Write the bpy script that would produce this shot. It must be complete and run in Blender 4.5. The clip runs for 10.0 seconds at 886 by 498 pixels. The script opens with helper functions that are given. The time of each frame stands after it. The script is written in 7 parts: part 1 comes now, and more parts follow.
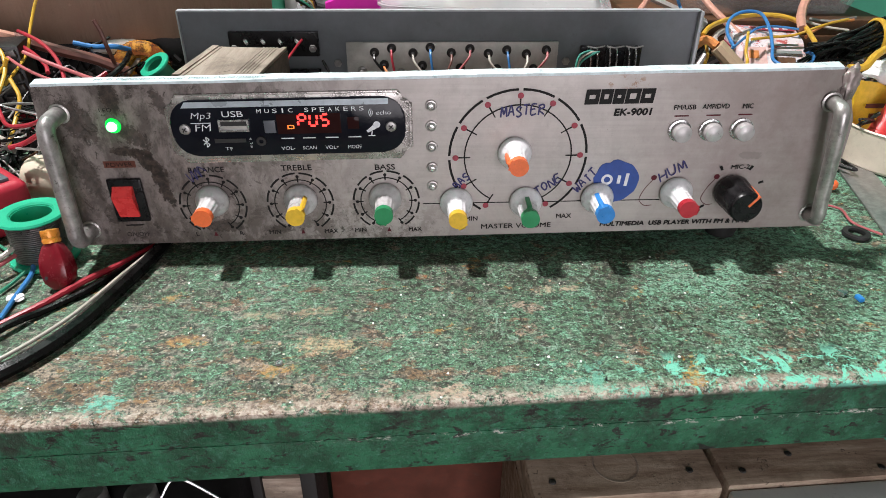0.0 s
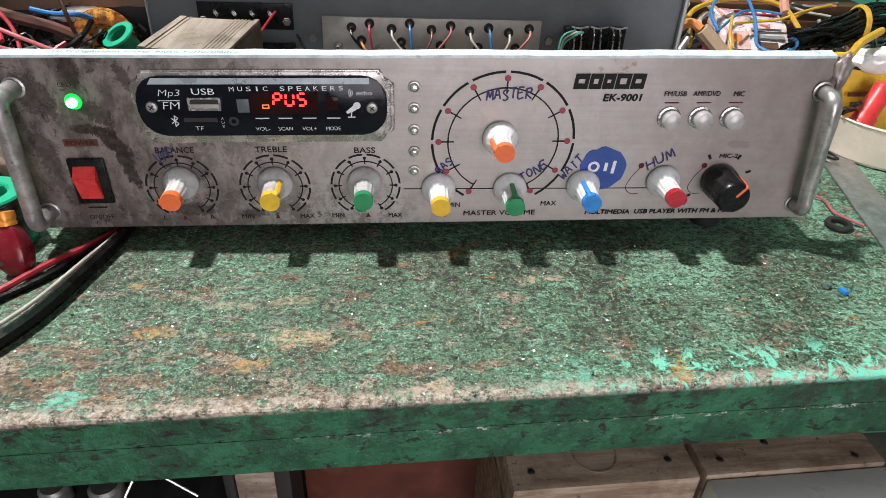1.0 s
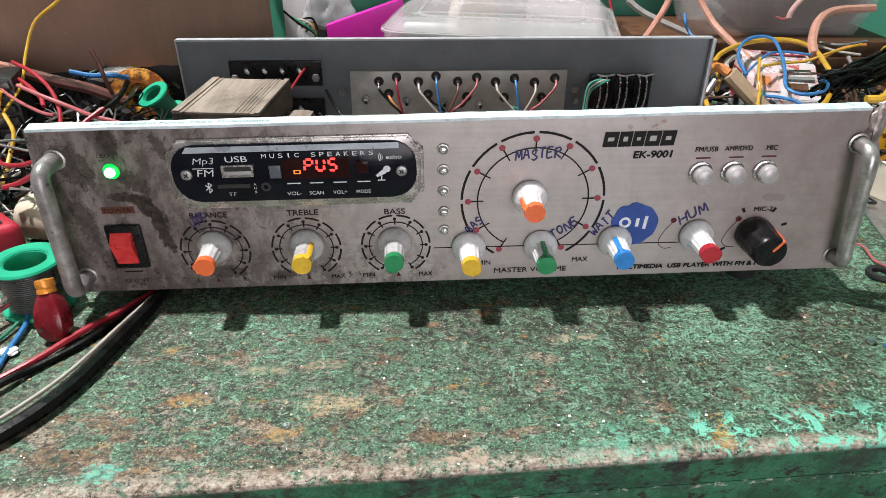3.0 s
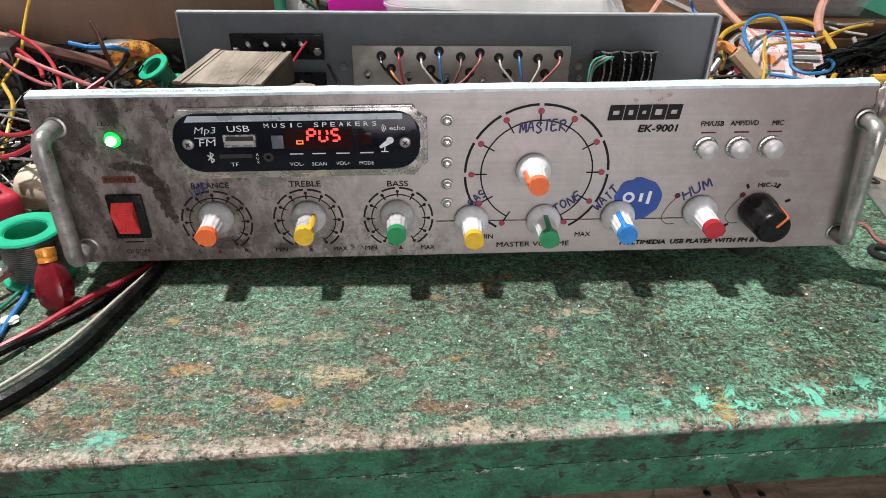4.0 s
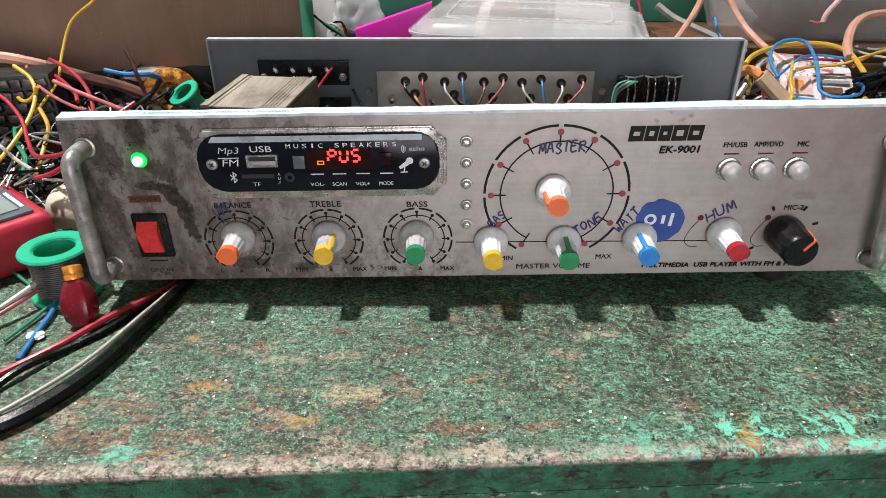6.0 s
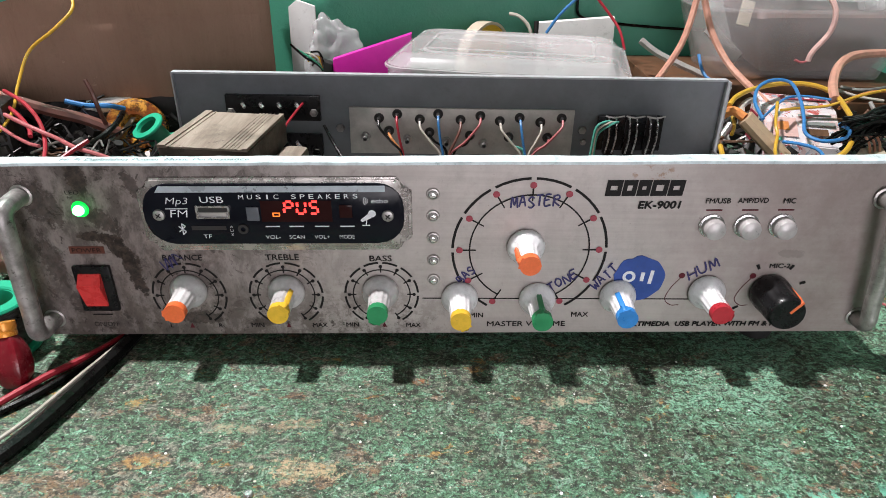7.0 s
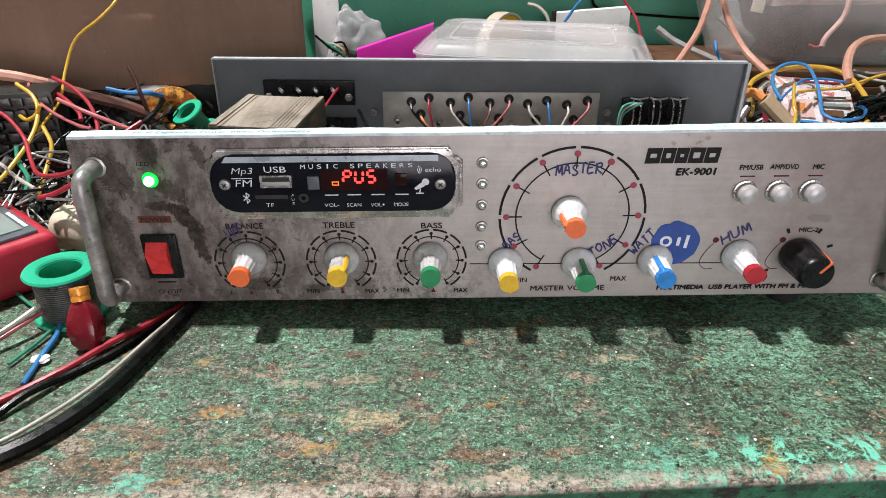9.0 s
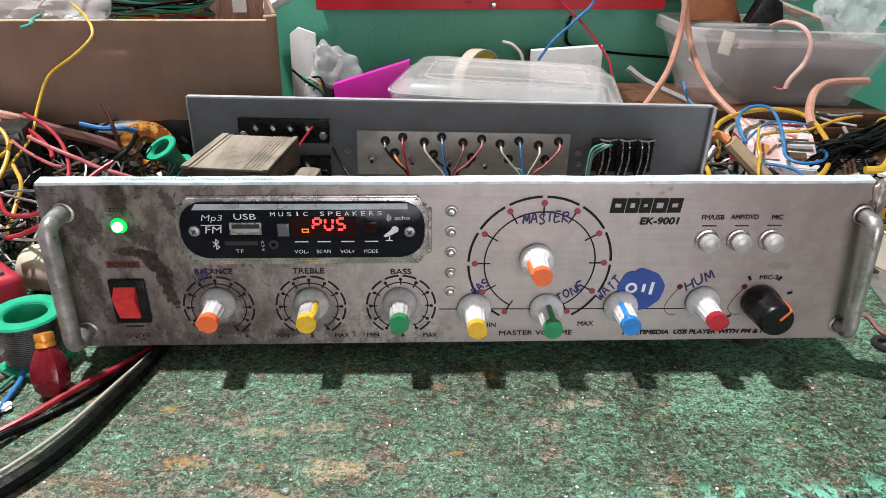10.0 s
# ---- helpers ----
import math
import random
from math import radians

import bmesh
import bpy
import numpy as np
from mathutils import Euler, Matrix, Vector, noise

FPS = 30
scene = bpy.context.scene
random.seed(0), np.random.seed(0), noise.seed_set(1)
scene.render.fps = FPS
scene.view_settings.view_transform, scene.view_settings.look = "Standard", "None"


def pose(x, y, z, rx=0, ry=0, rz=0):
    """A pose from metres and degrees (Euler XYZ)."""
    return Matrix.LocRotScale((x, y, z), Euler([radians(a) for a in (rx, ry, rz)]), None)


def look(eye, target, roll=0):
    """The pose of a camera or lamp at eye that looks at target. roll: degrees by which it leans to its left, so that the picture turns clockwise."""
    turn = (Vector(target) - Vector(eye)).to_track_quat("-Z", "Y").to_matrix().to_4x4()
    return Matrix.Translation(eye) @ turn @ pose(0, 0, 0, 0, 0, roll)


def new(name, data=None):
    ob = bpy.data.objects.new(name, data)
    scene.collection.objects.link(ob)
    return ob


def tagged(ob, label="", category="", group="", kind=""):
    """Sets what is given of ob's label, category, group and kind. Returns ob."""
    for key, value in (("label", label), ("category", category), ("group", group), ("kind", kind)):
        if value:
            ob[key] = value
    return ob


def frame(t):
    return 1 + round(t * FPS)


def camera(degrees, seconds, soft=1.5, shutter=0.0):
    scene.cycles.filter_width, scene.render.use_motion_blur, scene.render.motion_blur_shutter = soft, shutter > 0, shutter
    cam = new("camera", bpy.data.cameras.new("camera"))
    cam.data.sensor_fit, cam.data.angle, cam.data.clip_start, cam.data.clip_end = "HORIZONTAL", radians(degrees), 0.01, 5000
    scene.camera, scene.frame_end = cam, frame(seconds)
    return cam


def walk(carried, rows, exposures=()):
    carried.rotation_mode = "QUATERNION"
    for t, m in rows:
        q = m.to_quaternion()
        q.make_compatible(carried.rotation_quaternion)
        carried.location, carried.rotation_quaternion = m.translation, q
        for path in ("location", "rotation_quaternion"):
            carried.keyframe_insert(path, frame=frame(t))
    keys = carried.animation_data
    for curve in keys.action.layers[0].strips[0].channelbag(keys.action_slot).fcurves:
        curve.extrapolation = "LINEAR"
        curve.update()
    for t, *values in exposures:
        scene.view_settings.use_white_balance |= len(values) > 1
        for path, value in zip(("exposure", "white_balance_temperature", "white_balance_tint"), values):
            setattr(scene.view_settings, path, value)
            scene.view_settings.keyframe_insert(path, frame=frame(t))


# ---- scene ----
cam = camera(67.07, 10.0, soft=0.65)
PATH = [
    (0, (-0.01146, -0.31047, 0.19177), (0.0494, 1.3955, -0.8504), 0.38),
    (0.5, (-0.01331, -0.30404, 0.19280), (0.0741, 1.398, -0.8538), 0.84),
    (1, (-0.01659, -0.29723, 0.19018), (0.133, 1.3666, -0.9096), 2.66),
    (1.5, (-0.01562, -0.29763, 0.19331), (0.1029, 1.3618, -0.9168), 1.57),
    (2, (-0.01933, -0.29516, 0.19752), (0.0704, 1.3791, -0.8928), 1.11),
    (2.2, (-0.02223, -0.29317, 0.20469), (0.0672, 1.4147, -0.8322), 1.57),
    (3.3, (-0.01625, -0.28827, 0.19998), (0.0512, 1.4278, -0.825), 0.02),
    (3.5, (-0.01533, -0.28947, 0.19896), (0.0691, 1.4222, -0.832), 0.67),
    (4, (-0.02056, -0.29047, 0.19646), (0.0553, 1.4006, -0.8687), 0.94),
    (4.5, (-0.01311, -0.28486, 0.19565), (0.1193, 1.4228, -0.837), 1.58),
    (5, (-0.00754, -0.28984, 0.19745), (0.0488, 1.451, -0.7856), 0.44),
    (5.5, (-0.01623, -0.29231, 0.19497), (-0.0145, 1.4437, -0.7982), -0.39),
    (6.8, (-0.01533, -0.28261, 0.19214), (-0.0232, 1.4582, -0.7925), 0.52),
    (7, (-0.00599, -0.26519, 0.19798), (0.0216, 1.4985, -0.7448), 1.09),
    (7.5, (-0.00513, -0.24583, 0.20979), (0.0325, 1.5431, -0.6836), 2.28),
    (8, (-0.00456, -0.24493, 0.21645), (0.0125, 1.5535, -0.6584), 1.41),
    (8.5, (-0.01384, -0.26638, 0.20933), (0.0371, 1.5428, -0.6417), 1.37),
    (9, (-0.02884, -0.28795, 0.19222), (-0.0018, 1.4757, -0.7506), 0.62),
    (9.5, (-0.03215, -0.29470, 0.19878), (-0.0157, 1.4852, -0.7131), 1.49),
    (10, (-0.02391, -0.28577, 0.20421), (0.063, 1.5067, -0.6788), 1.77),
]
walk(cam, [(t, look(eye, target, roll)) for t, eye, target, roll in PATH])

# ---- world and lights ----
world = bpy.data.worlds.new("room_air")
scene.world = world
world.use_nodes = True
world.node_tree.nodes["Background"].inputs[0].default_value = (0.75, 0.85, 1.0, 1)
world.node_tree.nodes["Background"].inputs[1].default_value = 0.009


def area_lamp(name, eye, target, sx, sy, power, colour):
    data = bpy.data.lights.new(name, "AREA")
    data.shape, data.size, data.size_y, data.energy, data.color = "RECTANGLE", sx, sy, power, colour
    ob = new(name, data)
    ob.matrix_world = look(eye, target)
    return ob


area_lamp("ceiling_lamp_light", (-0.64, 0.205, 1.90), (-0.64, 0.205, 0), 0.12, 0.07, 68.0, (1.0, 0.942, 0.950))
# added fill from the front that lights the panel face; its source is unseen
area_lamp("unseen_front_fill", (0.35, -1.95, 0.22), (0.0, 0.0, 0.08), 1.0, 1.2, 25.0, (1.0, 0.940, 0.995))


# ---- materials ----
class Graph:
    """A node material, built step by step."""

    def __init__(self, name):
        self.m = bpy.data.materials.new(name)
        self.m.use_nodes = True
        self.t = self.m.node_tree
        self.b = self.t.nodes["Principled BSDF"]
        geo = self.t.nodes.new("ShaderNodeNewGeometry")
        self.pos = geo.outputs["Position"]
        self.island = geo.outputs["Random Per Island"]

    def node(self, kind, **values):
        n = self.t.nodes.new(kind)
        for k, v in values.items():
            setattr(n, k, v)
        return n

    def put(self, socket, value):
        if isinstance(value, (int, float)):
            socket.default_value = value
        elif isinstance(value, tuple):
            socket.default_value = (*value, 1) if len(socket.default_value) == 4 and len(value) == 3 else value
        else:
            self.t.links.new(value, socket)

    def scaled(self, sx, sy, sz, shift=(0, 0, 0)):
        n = self.node("ShaderNodeMapping")
        self.put(n.inputs["Vector"], self.pos)
        n.inputs["Scale"].default_value = (sx, sy, sz)
        n.inputs["Location"].default_value = shift
        return n.outputs[0]

    def noise(self, scale, detail=4.0, rough=0.6, vec=None, warp=0.0):
        n = self.node("ShaderNodeTexNoise")
        self.put(n.inputs["Vector"], vec or self.pos)
        n.inputs["Scale"].default_value, n.inputs["Detail"].default_value = scale, detail
        n.inputs["Roughness"].default_value, n.inputs["Distortion"].default_value = rough, warp
        return n.outputs["Fac"]

    def cells(self, scale, vec=None, feature="F1"):
        n = self.node("ShaderNodeTexVoronoi", feature=feature)
        self.put(n.inputs["Vector"], vec or self.pos)
        n.inputs["Scale"].default_value = scale
        return n.outputs["Distance"]

    def step(self, value, a, b, lo=0.0, hi=1.0):
        n = self.node("ShaderNodeMapRange", interpolation_type="SMOOTHSTEP")
        self.put(n.inputs["Value"], value)
        for key, v in zip(("From Min", "From Max", "To Min", "To Max"), (a, b, lo, hi)):
            n.inputs[key].default_value = v
        return n.outputs[0]

    def math(self, op, a, b=0.0):
        n = self.node("ShaderNodeMath", operation=op)
        self.put(n.inputs[0], a)
        self.put(n.inputs[1], b)
        return n.outputs[0]

    def mix(self, fac, a, b):
        n = self.node("ShaderNodeMix", data_type="RGBA")
        self.put(n.inputs["Factor"], fac)
        self.put(n.inputs[6], a)
        self.put(n.inputs[7], b)
        return n.outputs[2]

    def axis(self, i):
        n = self.node("ShaderNodeSeparateXYZ")
        self.put(n.inputs[0], self.pos)
        return n.outputs[i]

    def bump(self, height, strength, distance):
        n = self.node("ShaderNodeBump")
        n.inputs["Strength"].default_value, n.inputs["Distance"].default_value = strength, distance
        self.put(n.inputs["Height"], height)
        self.put(self.b.inputs["Normal"], n.outputs[0])

    def end(self, colour, rough, metal=0.0, **more):
        self.put(self.b.inputs["Base Color"], colour)
        self.put(self.b.inputs["Roughness"], rough)
        self.put(self.b.inputs["Metallic"], metal)
        for key, value in more.items():
            self.put(self.b.inputs[key.replace("_", " ")], value)
        return self.m


def shade(c, f):
    return tuple(min(1.0, v * f) for v in c)


def surface(name, colour, rough=0.5, metal=0.0, wear=0.35, scale=90.0, dirt=(0.10, 0.08, 0.06), grime=0.25, bump=0.15, **more):
    """An everyday surface: its colour, mottled finely and coarsely, with some grime and relief."""
    g = Graph(name)
    fine, coarse = g.noise(scale * 9, 3), g.noise(scale, 5, 0.65)
    c = g.mix(g.step(coarse, 0.3, 0.75), shade(colour, 1 - wear), shade(colour, 1 + wear * 0.35))
    c = g.mix(g.step(fine, 0.55, 0.9, 0, 0.4), c, shade(colour, 0.6))
    c = g.mix(g.step(g.noise(scale * 2.3, 6, 0.7), 0.58, 0.72, 0, grime), c, dirt)
    g.bump(fine, bump, 0.0004)
    return g.end(c, g.step(coarse, 0.2, 0.8, max(0.04, rough - 0.12), min(1, rough + 0.12)), metal, **more)


def bench_paint(name, dark_side):
    """Old green bench paint, scuffed through to bare wood, with spatter."""
    g = Graph(name)
    x, y, z = g.axis(0), g.axis(1), g.axis(2)
    edge = g.math("ADD", y, g.math("MULTIPLY", x, -0.05))
    front = g.step(edge, -0.035, -0.112)
    left = g.step(x, 0.10, -0.14)
    big, mid, fine = g.noise(16, 5, 0.65), g.noise(70, 6, 0.7, None, 0.6), g.noise(420, 4, 0.7)
    grit = g.noise(900, 3, 0.7)
    scrA = g.noise(150, 3, 0.6, g.scaled(0.25, 1.6, 1), 0.8)
    scrB = g.noise(190, 3, 0.6, g.scaled(1.7, 0.35, 1, (3, 1, 0)), 1.0)
    lines = g.cells(46, g.scaled(1.0, 1.5, 0, (0.3, 0.1, 0)), "DISTANCE_TO_EDGE")
    chipA = g.noise(210, 9, 0.80, None, 0.5)
    chipB = g.noise(230, 9, 0.80, g.scaled(0.9, 1.1, 1, (3, 8, 0)), 0.7)
    chipC = g.noise(105, 9, 0.76, g.scaled(0.8, 1.2, 1, (6, 1, 0)), 0.4)
    chipD = g.noise(58, 9, 0.76, g.scaled(0.75, 1.3, 1, (2, 5, 0)), 0.3)
    olive = g.mix(g.step(fine, 0.40, 0.60), (0.015, 0.022, 0.012), (0.060, 0.078, 0.042))
    green = g.mix(g.step(grit, 0.35, 0.65), (0.042, 0.105, 0.058), (0.110, 0.228, 0.130))
    teal = g.mix(g.step(grit, 0.3, 0.7), (0.120, 0.300, 0.195), (0.265, 0.520, 0.355))
    dark_zone = g.step(big, 0.36, 0.64, -0.060, 0.045)
    c = g.mix(g.step(g.math("SUBTRACT", chipA, dark_zone), 0.455, 0.495), olive, green)
    tealness = g.math("ADD", g.step(x, -0.02, 0.14, 0.0, 0.06), g.step(y, -0.07, -0.01, 0.0, 0.03))
    c = g.mix(g.step(g.math("SUBTRACT", g.math("ADD", chipB, tealness), dark_zone), 0.590, 0.615), c, teal)
    c = g.mix(g.math("MULTIPLY", g.step(lines, 0.030, 0.010, 0, 0.8), g.step(scrB, 0.50, 0.56)), c, (0.26, 0.40, 0.31))
    greyed = g.mix(g.step(fine, 0.40, 0.60), (0.060, 0.066, 0.052), (0.30, 0.29, 0.23))
    c = g.mix(g.math("MULTIPLY", g.step(chipC, 0.52, 0.56), g.math("ADD", g.math("MULTIPLY", left, 0.60), 0.32)), c, greyed)
    wood = g.mix(g.step(g.noise(60, 8, 0.75, g.scaled(0.8, 1.2, 1, (1, 3, 0))), 0.47, 0.55), (0.21, 0.115, 0.058), (0.40, 0.31, 0.235))
    wood = g.mix(g.step(g.noise(260, 6, 0.8), 0.52, 0.44, 0, 0.8), wood, (0.075, 0.050, 0.036))
    bare = g.math("ADD", g.math("MULTIPLY", front, g.math("ADD", g.math("MULTIPLY", left, 0.055), 0.035)), g.math("MULTIPLY", left, 0.02))
    c = g.mix(g.step(g.math("ADD", chipD, bare), 0.588, 0.613, 0, 0.90), c, wood)
    rust = g.noise(62, 9, 0.74, g.scaled(0.8, 1.3, 1, (0.4, 2, 0)), 0.4)
    c = g.mix(g.step(rust, 0.612, 0.640, 0, 0.80), c, g.mix(g.step(fine, 0.35, 0.65), (0.13, 0.055, 0.014), (0.50, 0.26, 0.06)))
    c = g.mix(g.math("MULTIPLY", left, g.step(g.noise(75, 9, 0.75, g.scaled(0.7, 1, 1, (7, 7, 0)), 0.5), 0.60, 0.625)), c, teal)
    c = g.mix(g.step(g.noise(340, 6, 0.75, g.scaled(0.8, 1.2, 1, (5, 3, 0))), 0.485, 0.430, 0, 0.85), c, (0.013, 0.015, 0.010))
    c = g.mix(g.step(grit, 0.40, 0.50, 0.6, 0), c, (0.014, 0.014, 0.011))
    c = g.mix(g.step(g.noise(640, 3, 0.7, g.scaled(1, 1, 1, (9, 4, 0))), 0.60, 0.65, 0, 0.6), c, (0.54, 0.54, 0.47))
    lip = g.step(edge, -0.1060, -0.1120)
    c = g.mix(g.math("MULTIPLY", lip, g.step(g.noise(190, 8, 0.8), 0.44, 0.52, 0.0, 0.9)), c, g.mix(g.step(fine, 0.3, 0.7), (0.20, 0.13, 0.10), (0.60, 0.52, 0.44)))
    mint = g.math("MULTIPLY", g.math("MULTIPLY", g.step(edge, -0.088, -0.100), g.step(x, 0.02, 0.11)), g.step(g.noise(80, 9, 0.78, None, 0.5), 0.53, 0.555))
    c = g.mix(mint, c, (0.19, 0.62, 0.46))
    crumb = g.step(g.noise(260, 7, 0.8, g.scaled(1, 1.3, 1, (2, 2, 6))), 0.44, 0.56, 0.15, 1.0)
    for px, py, rx, ry, col in ((0.050, -0.0375, 0.006, 0.0035, (0.52, 0.42, 0.29)), (0.062, -0.0355, 0.0045, 0.0022, (0.50, 0.38, 0.26)), (-0.052, -0.078, 0.013, 0.006, (0.56, 0.40, 0.24)),
                                (-0.138, -0.112, 0.007, 0.0055, (0.14, 0.52, 0.40)), (-0.075, -0.093, 0.012, 0.006, (0.50, 0.28, 0.08)), (-0.012, -0.0235, 0.004, 0.002, (0.34, 0.12, 0.04)),
                                (0.104, -0.101, 0.006, 0.008, (0.60, 0.30, 0.04)), (0.0, -0.108, 0.009, 0.004, (0.55, 0.40, 0.30)), (-0.135, -0.040, 0.008, 0.004, (0.44, 0.26, 0.08)),
                                (-0.118, -0.0735, 0.009, 0.004, (0.46, 0.26, 0.08)), (-0.086, -0.056, 0.012, 0.003, (0.40, 0.32, 0.22)), (-0.064, -0.052, 0.010, 0.003, (0.42, 0.30, 0.20)),
                                (0.139, -0.062, 0.003, 0.002, (0.62, 0.50, 0.36)), (-0.121, -0.056, 0.0045, 0.0014, (0.03, 0.025, 0.02))):
        n = g.node("ShaderNodeVectorMath", operation="LENGTH")
        g.put(n.inputs[0], g.scaled(1 / rx, 1 / ry, 0, (-px / rx, -py / ry, 0)))
        d = g.math("ADD", n.outputs["Value"], g.step(mid, 0.1, 0.9, -1.3, 1.3))
        d = g.math("ADD", d, g.step(fine, 0.1, 0.9, -0.9, 0.9))
        c = g.mix(g.math("MULTIPLY", g.step(d, 1.0, 0.6, 0, 0.75), crumb), c, col)
    c = g.mix(g.math("MULTIPLY", g.step(g.cells(150), 0.11, 0.07, 0, 0.9), g.step(mid, 0.48, 0.56)), c, (0.58, 0.56, 0.48)) if not dark_side else c
    if dark_side:
        face = g.mix(g.step(g.noise(45, 8, 0.75), 0.40, 0.60), (0.010, 0.074, 0.034), (0.025, 0.162, 0.078))
        face = g.mix(g.step(g.noise(240, 6, 0.7), 0.54, 0.62, 0, 0.45), face, (0.060, 0.210, 0.140))
        face = g.mix(g.math("MULTIPLY", g.step(g.noise(70, 9, 0.78), 0.50, 0.58, 0, 0.75), g.step(z, -0.022, -0.012, 0.10, 1.0)), face, (0.022, 0.030, 0.020))
        face = g.mix(g.step(g.noise(150, 6, 0.72, g.scaled(0.7, 1, 1.3), 0.6), 0.575, 0.60, 0, 0.95), face, (0.014, 0.014, 0.011))
        face = g.mix(g.step(g.noise(55, 8, 0.75, g.scaled(1, 1, 1, (2, 5, 1))), 0.675, 0.69, 0, 0.8), face, (0.16, 0.075, 0.03))
        face = g.mix(g.step(g.noise(420, 5, 0.75, g.scaled(1, 1, 1, (4, 1, 2))), 0.60, 0.63, 0, 0.8), face, (0.012, 0.020, 0.014))
        face = g.mix(g.step(g.noise(560, 4, 0.75, g.scaled(1, 1, 1, (8, 3, 5))), 0.64, 0.67, 0, 0.7), face, (0.10, 0.30, 0.21))
        ledge = g.math("MULTIPLY", g.math("MULTIPLY", g.math("MULTIPLY", g.step(z, -0.0190, -0.0175), g.step(z, -0.0155, -0.0165)), g.step(x, -0.09, 0.0)), g.step(g.noise(200, 8, 0.8, g.scaled(0.7, 1, 1, (1, 1, 1))), 0.55, 0.58))
        face = g.mix(ledge, face, (0.50, 0.52, 0.46))
        c = g.mix(g.step(z, -0.0035, -0.001), face, c)
    g.bump(g.math("ADD", mid, g.math("MULTIPLY", fine, 0.7)), 0.85, 0.0015)
    return g.end(c, g.step(mid, 0.3, 0.7, 0.40, 0.66), 0.0)


def brushed(name):
    """Brushed aluminium with fine lines, scuffs and specks, dark grease smeared over one end, and dimmer light painted
    into the other.
    """
    g = Graph(name)
    lines = g.noise(260, 4, 0.7, g.scaled(0.05, 1, 1.6))
    blotch, fine = g.noise(30, 6, 0.65), g.noise(320, 4, 0.7)
    x, z = g.axis(0), g.axis(2)
    c = g.mix(g.step(lines, 0.25, 0.75), (0.445, 0.405, 0.388), (0.510, 0.466, 0.448))
    c = g.mix(g.step(g.noise(16, 6, 0.65, g.scaled(1, 1, 1, (3, 0, 1))), 0.45, 0.65, 0, 0.4), c, (0.41, 0.350, 0.335))
    c = g.mix(g.step(blotch, 0.40, 0.68, 0, 0.35), c, (0.40, 0.37, 0.355))
    greasy = g.step(x, -0.01, -0.140)
    smear = g.noise(60, 8, 0.76, g.scaled(1.3, 1, 0.75), 0.15)
    c = g.mix(g.math("MULTIPLY", greasy, 0.70), c, (0.160, 0.124, 0.117))
    # pale wiped patches and dark cloudy dirt over the greasy end
    c = g.mix(g.math("MULTIPLY", greasy, g.step(g.noise(48, 7, 0.72, g.scaled(1, 1, 1.2, (5, 2, 7)), 0.4), 0.52, 0.64, 0, 0.55)), c, (0.33, 0.275, 0.255))
    c = g.mix(g.step(g.noise(95, 7, 0.75), 0.50, 0.66, 0, 0.22), c, (0.27, 0.235, 0.220))
    c = g.mix(g.math("MULTIPLY", g.step(smear, 0.40, 0.60), g.math("ADD", g.math("MULTIPLY", greasy, 0.75), 0.10)), c, (0.074, 0.058, 0.052))
    c = g.mix(g.math("MULTIPLY", greasy, g.step(g.noise(105, 9, 0.80, g.scaled(1, 1, 1, (2, 9, 4)), 0.6), 0.545, 0.60, 0, 0.85)), c, (0.040, 0.030, 0.026))
    # dimmer, pinkish reflection towards the +x end, put into the colour
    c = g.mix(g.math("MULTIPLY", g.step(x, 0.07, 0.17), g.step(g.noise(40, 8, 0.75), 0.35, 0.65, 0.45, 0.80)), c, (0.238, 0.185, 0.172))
    low = g.math("MULTIPLY", g.step(z, 0.050, 0.012), g.step(x, 0.03, -0.05))
    c = g.mix(g.math("MULTIPLY", g.step(g.noise(85, 8, 0.78), 0.46, 0.56), g.math("MULTIPLY", low, 0.80)), c, (0.115, 0.092, 0.080))
    c = g.mix(g.math("MULTIPLY", g.step(g.noise(230, 7, 0.8), 0.56, 0.61), g.math("MULTIPLY", low, 0.85)), c, (0.045, 0.034, 0.030))
    torn = g.math("ADD", g.step(g.noise(110, 9, 0.80, g.scaled(1.2, 1, 0.9), 1.2), 0.25, 0.75, 0.8, -1.0), g.step(g.noise(520, 5, 0.75), 0.3, 0.7, 0.4, -0.5))
    for px, pz, rx, rz, slope, full in ((-0.1540, 0.0600, 0.0085, 0.0026, 1.5, 0.95), (-0.1470, 0.0540, 0.0046, 0.0080, 0.7, 0.95), (-0.1425, 0.0420, 0.0034, 0.0120, 0.25, 0.92), (-0.1585, 0.0890, 0.0040, 0.0110, 0.1, 0.85),
                                        (-0.1520, 0.0690, 0.0065, 0.0060, 0.6, 0.75), (-0.1147, 0.0180, 0.0090, 0.0035, 0, 0.7), (-0.0860, 0.0160, 0.0070, 0.0025, 0, 0.6), (-0.1240, 0.0460, 0.0040, 0.0050, 0, 0.55),
                                        (-0.1760, 0.0760, 0.0080, 0.0110, 0.3, 0.70), (-0.1780, 0.0480, 0.0050, 0.0140, 0.2, 0.60), (-0.1690, 0.026, 0.0060, 0.0060, 0.0, 0.6), (-0.1360, 0.0860, 0.0030, 0.0070, 0.3, 0.7),
                                        (0.196, 0.086, 0.006, 0.004, 0, 0.5), (0.1560, 0.0560, 0.0060, 0.0020, 0.5, 0.22)):
        up = g.math("SUBTRACT", z, pz)
        along = g.math("ADD", g.math("SUBTRACT", x, px), g.math("MULTIPLY", up, slope))
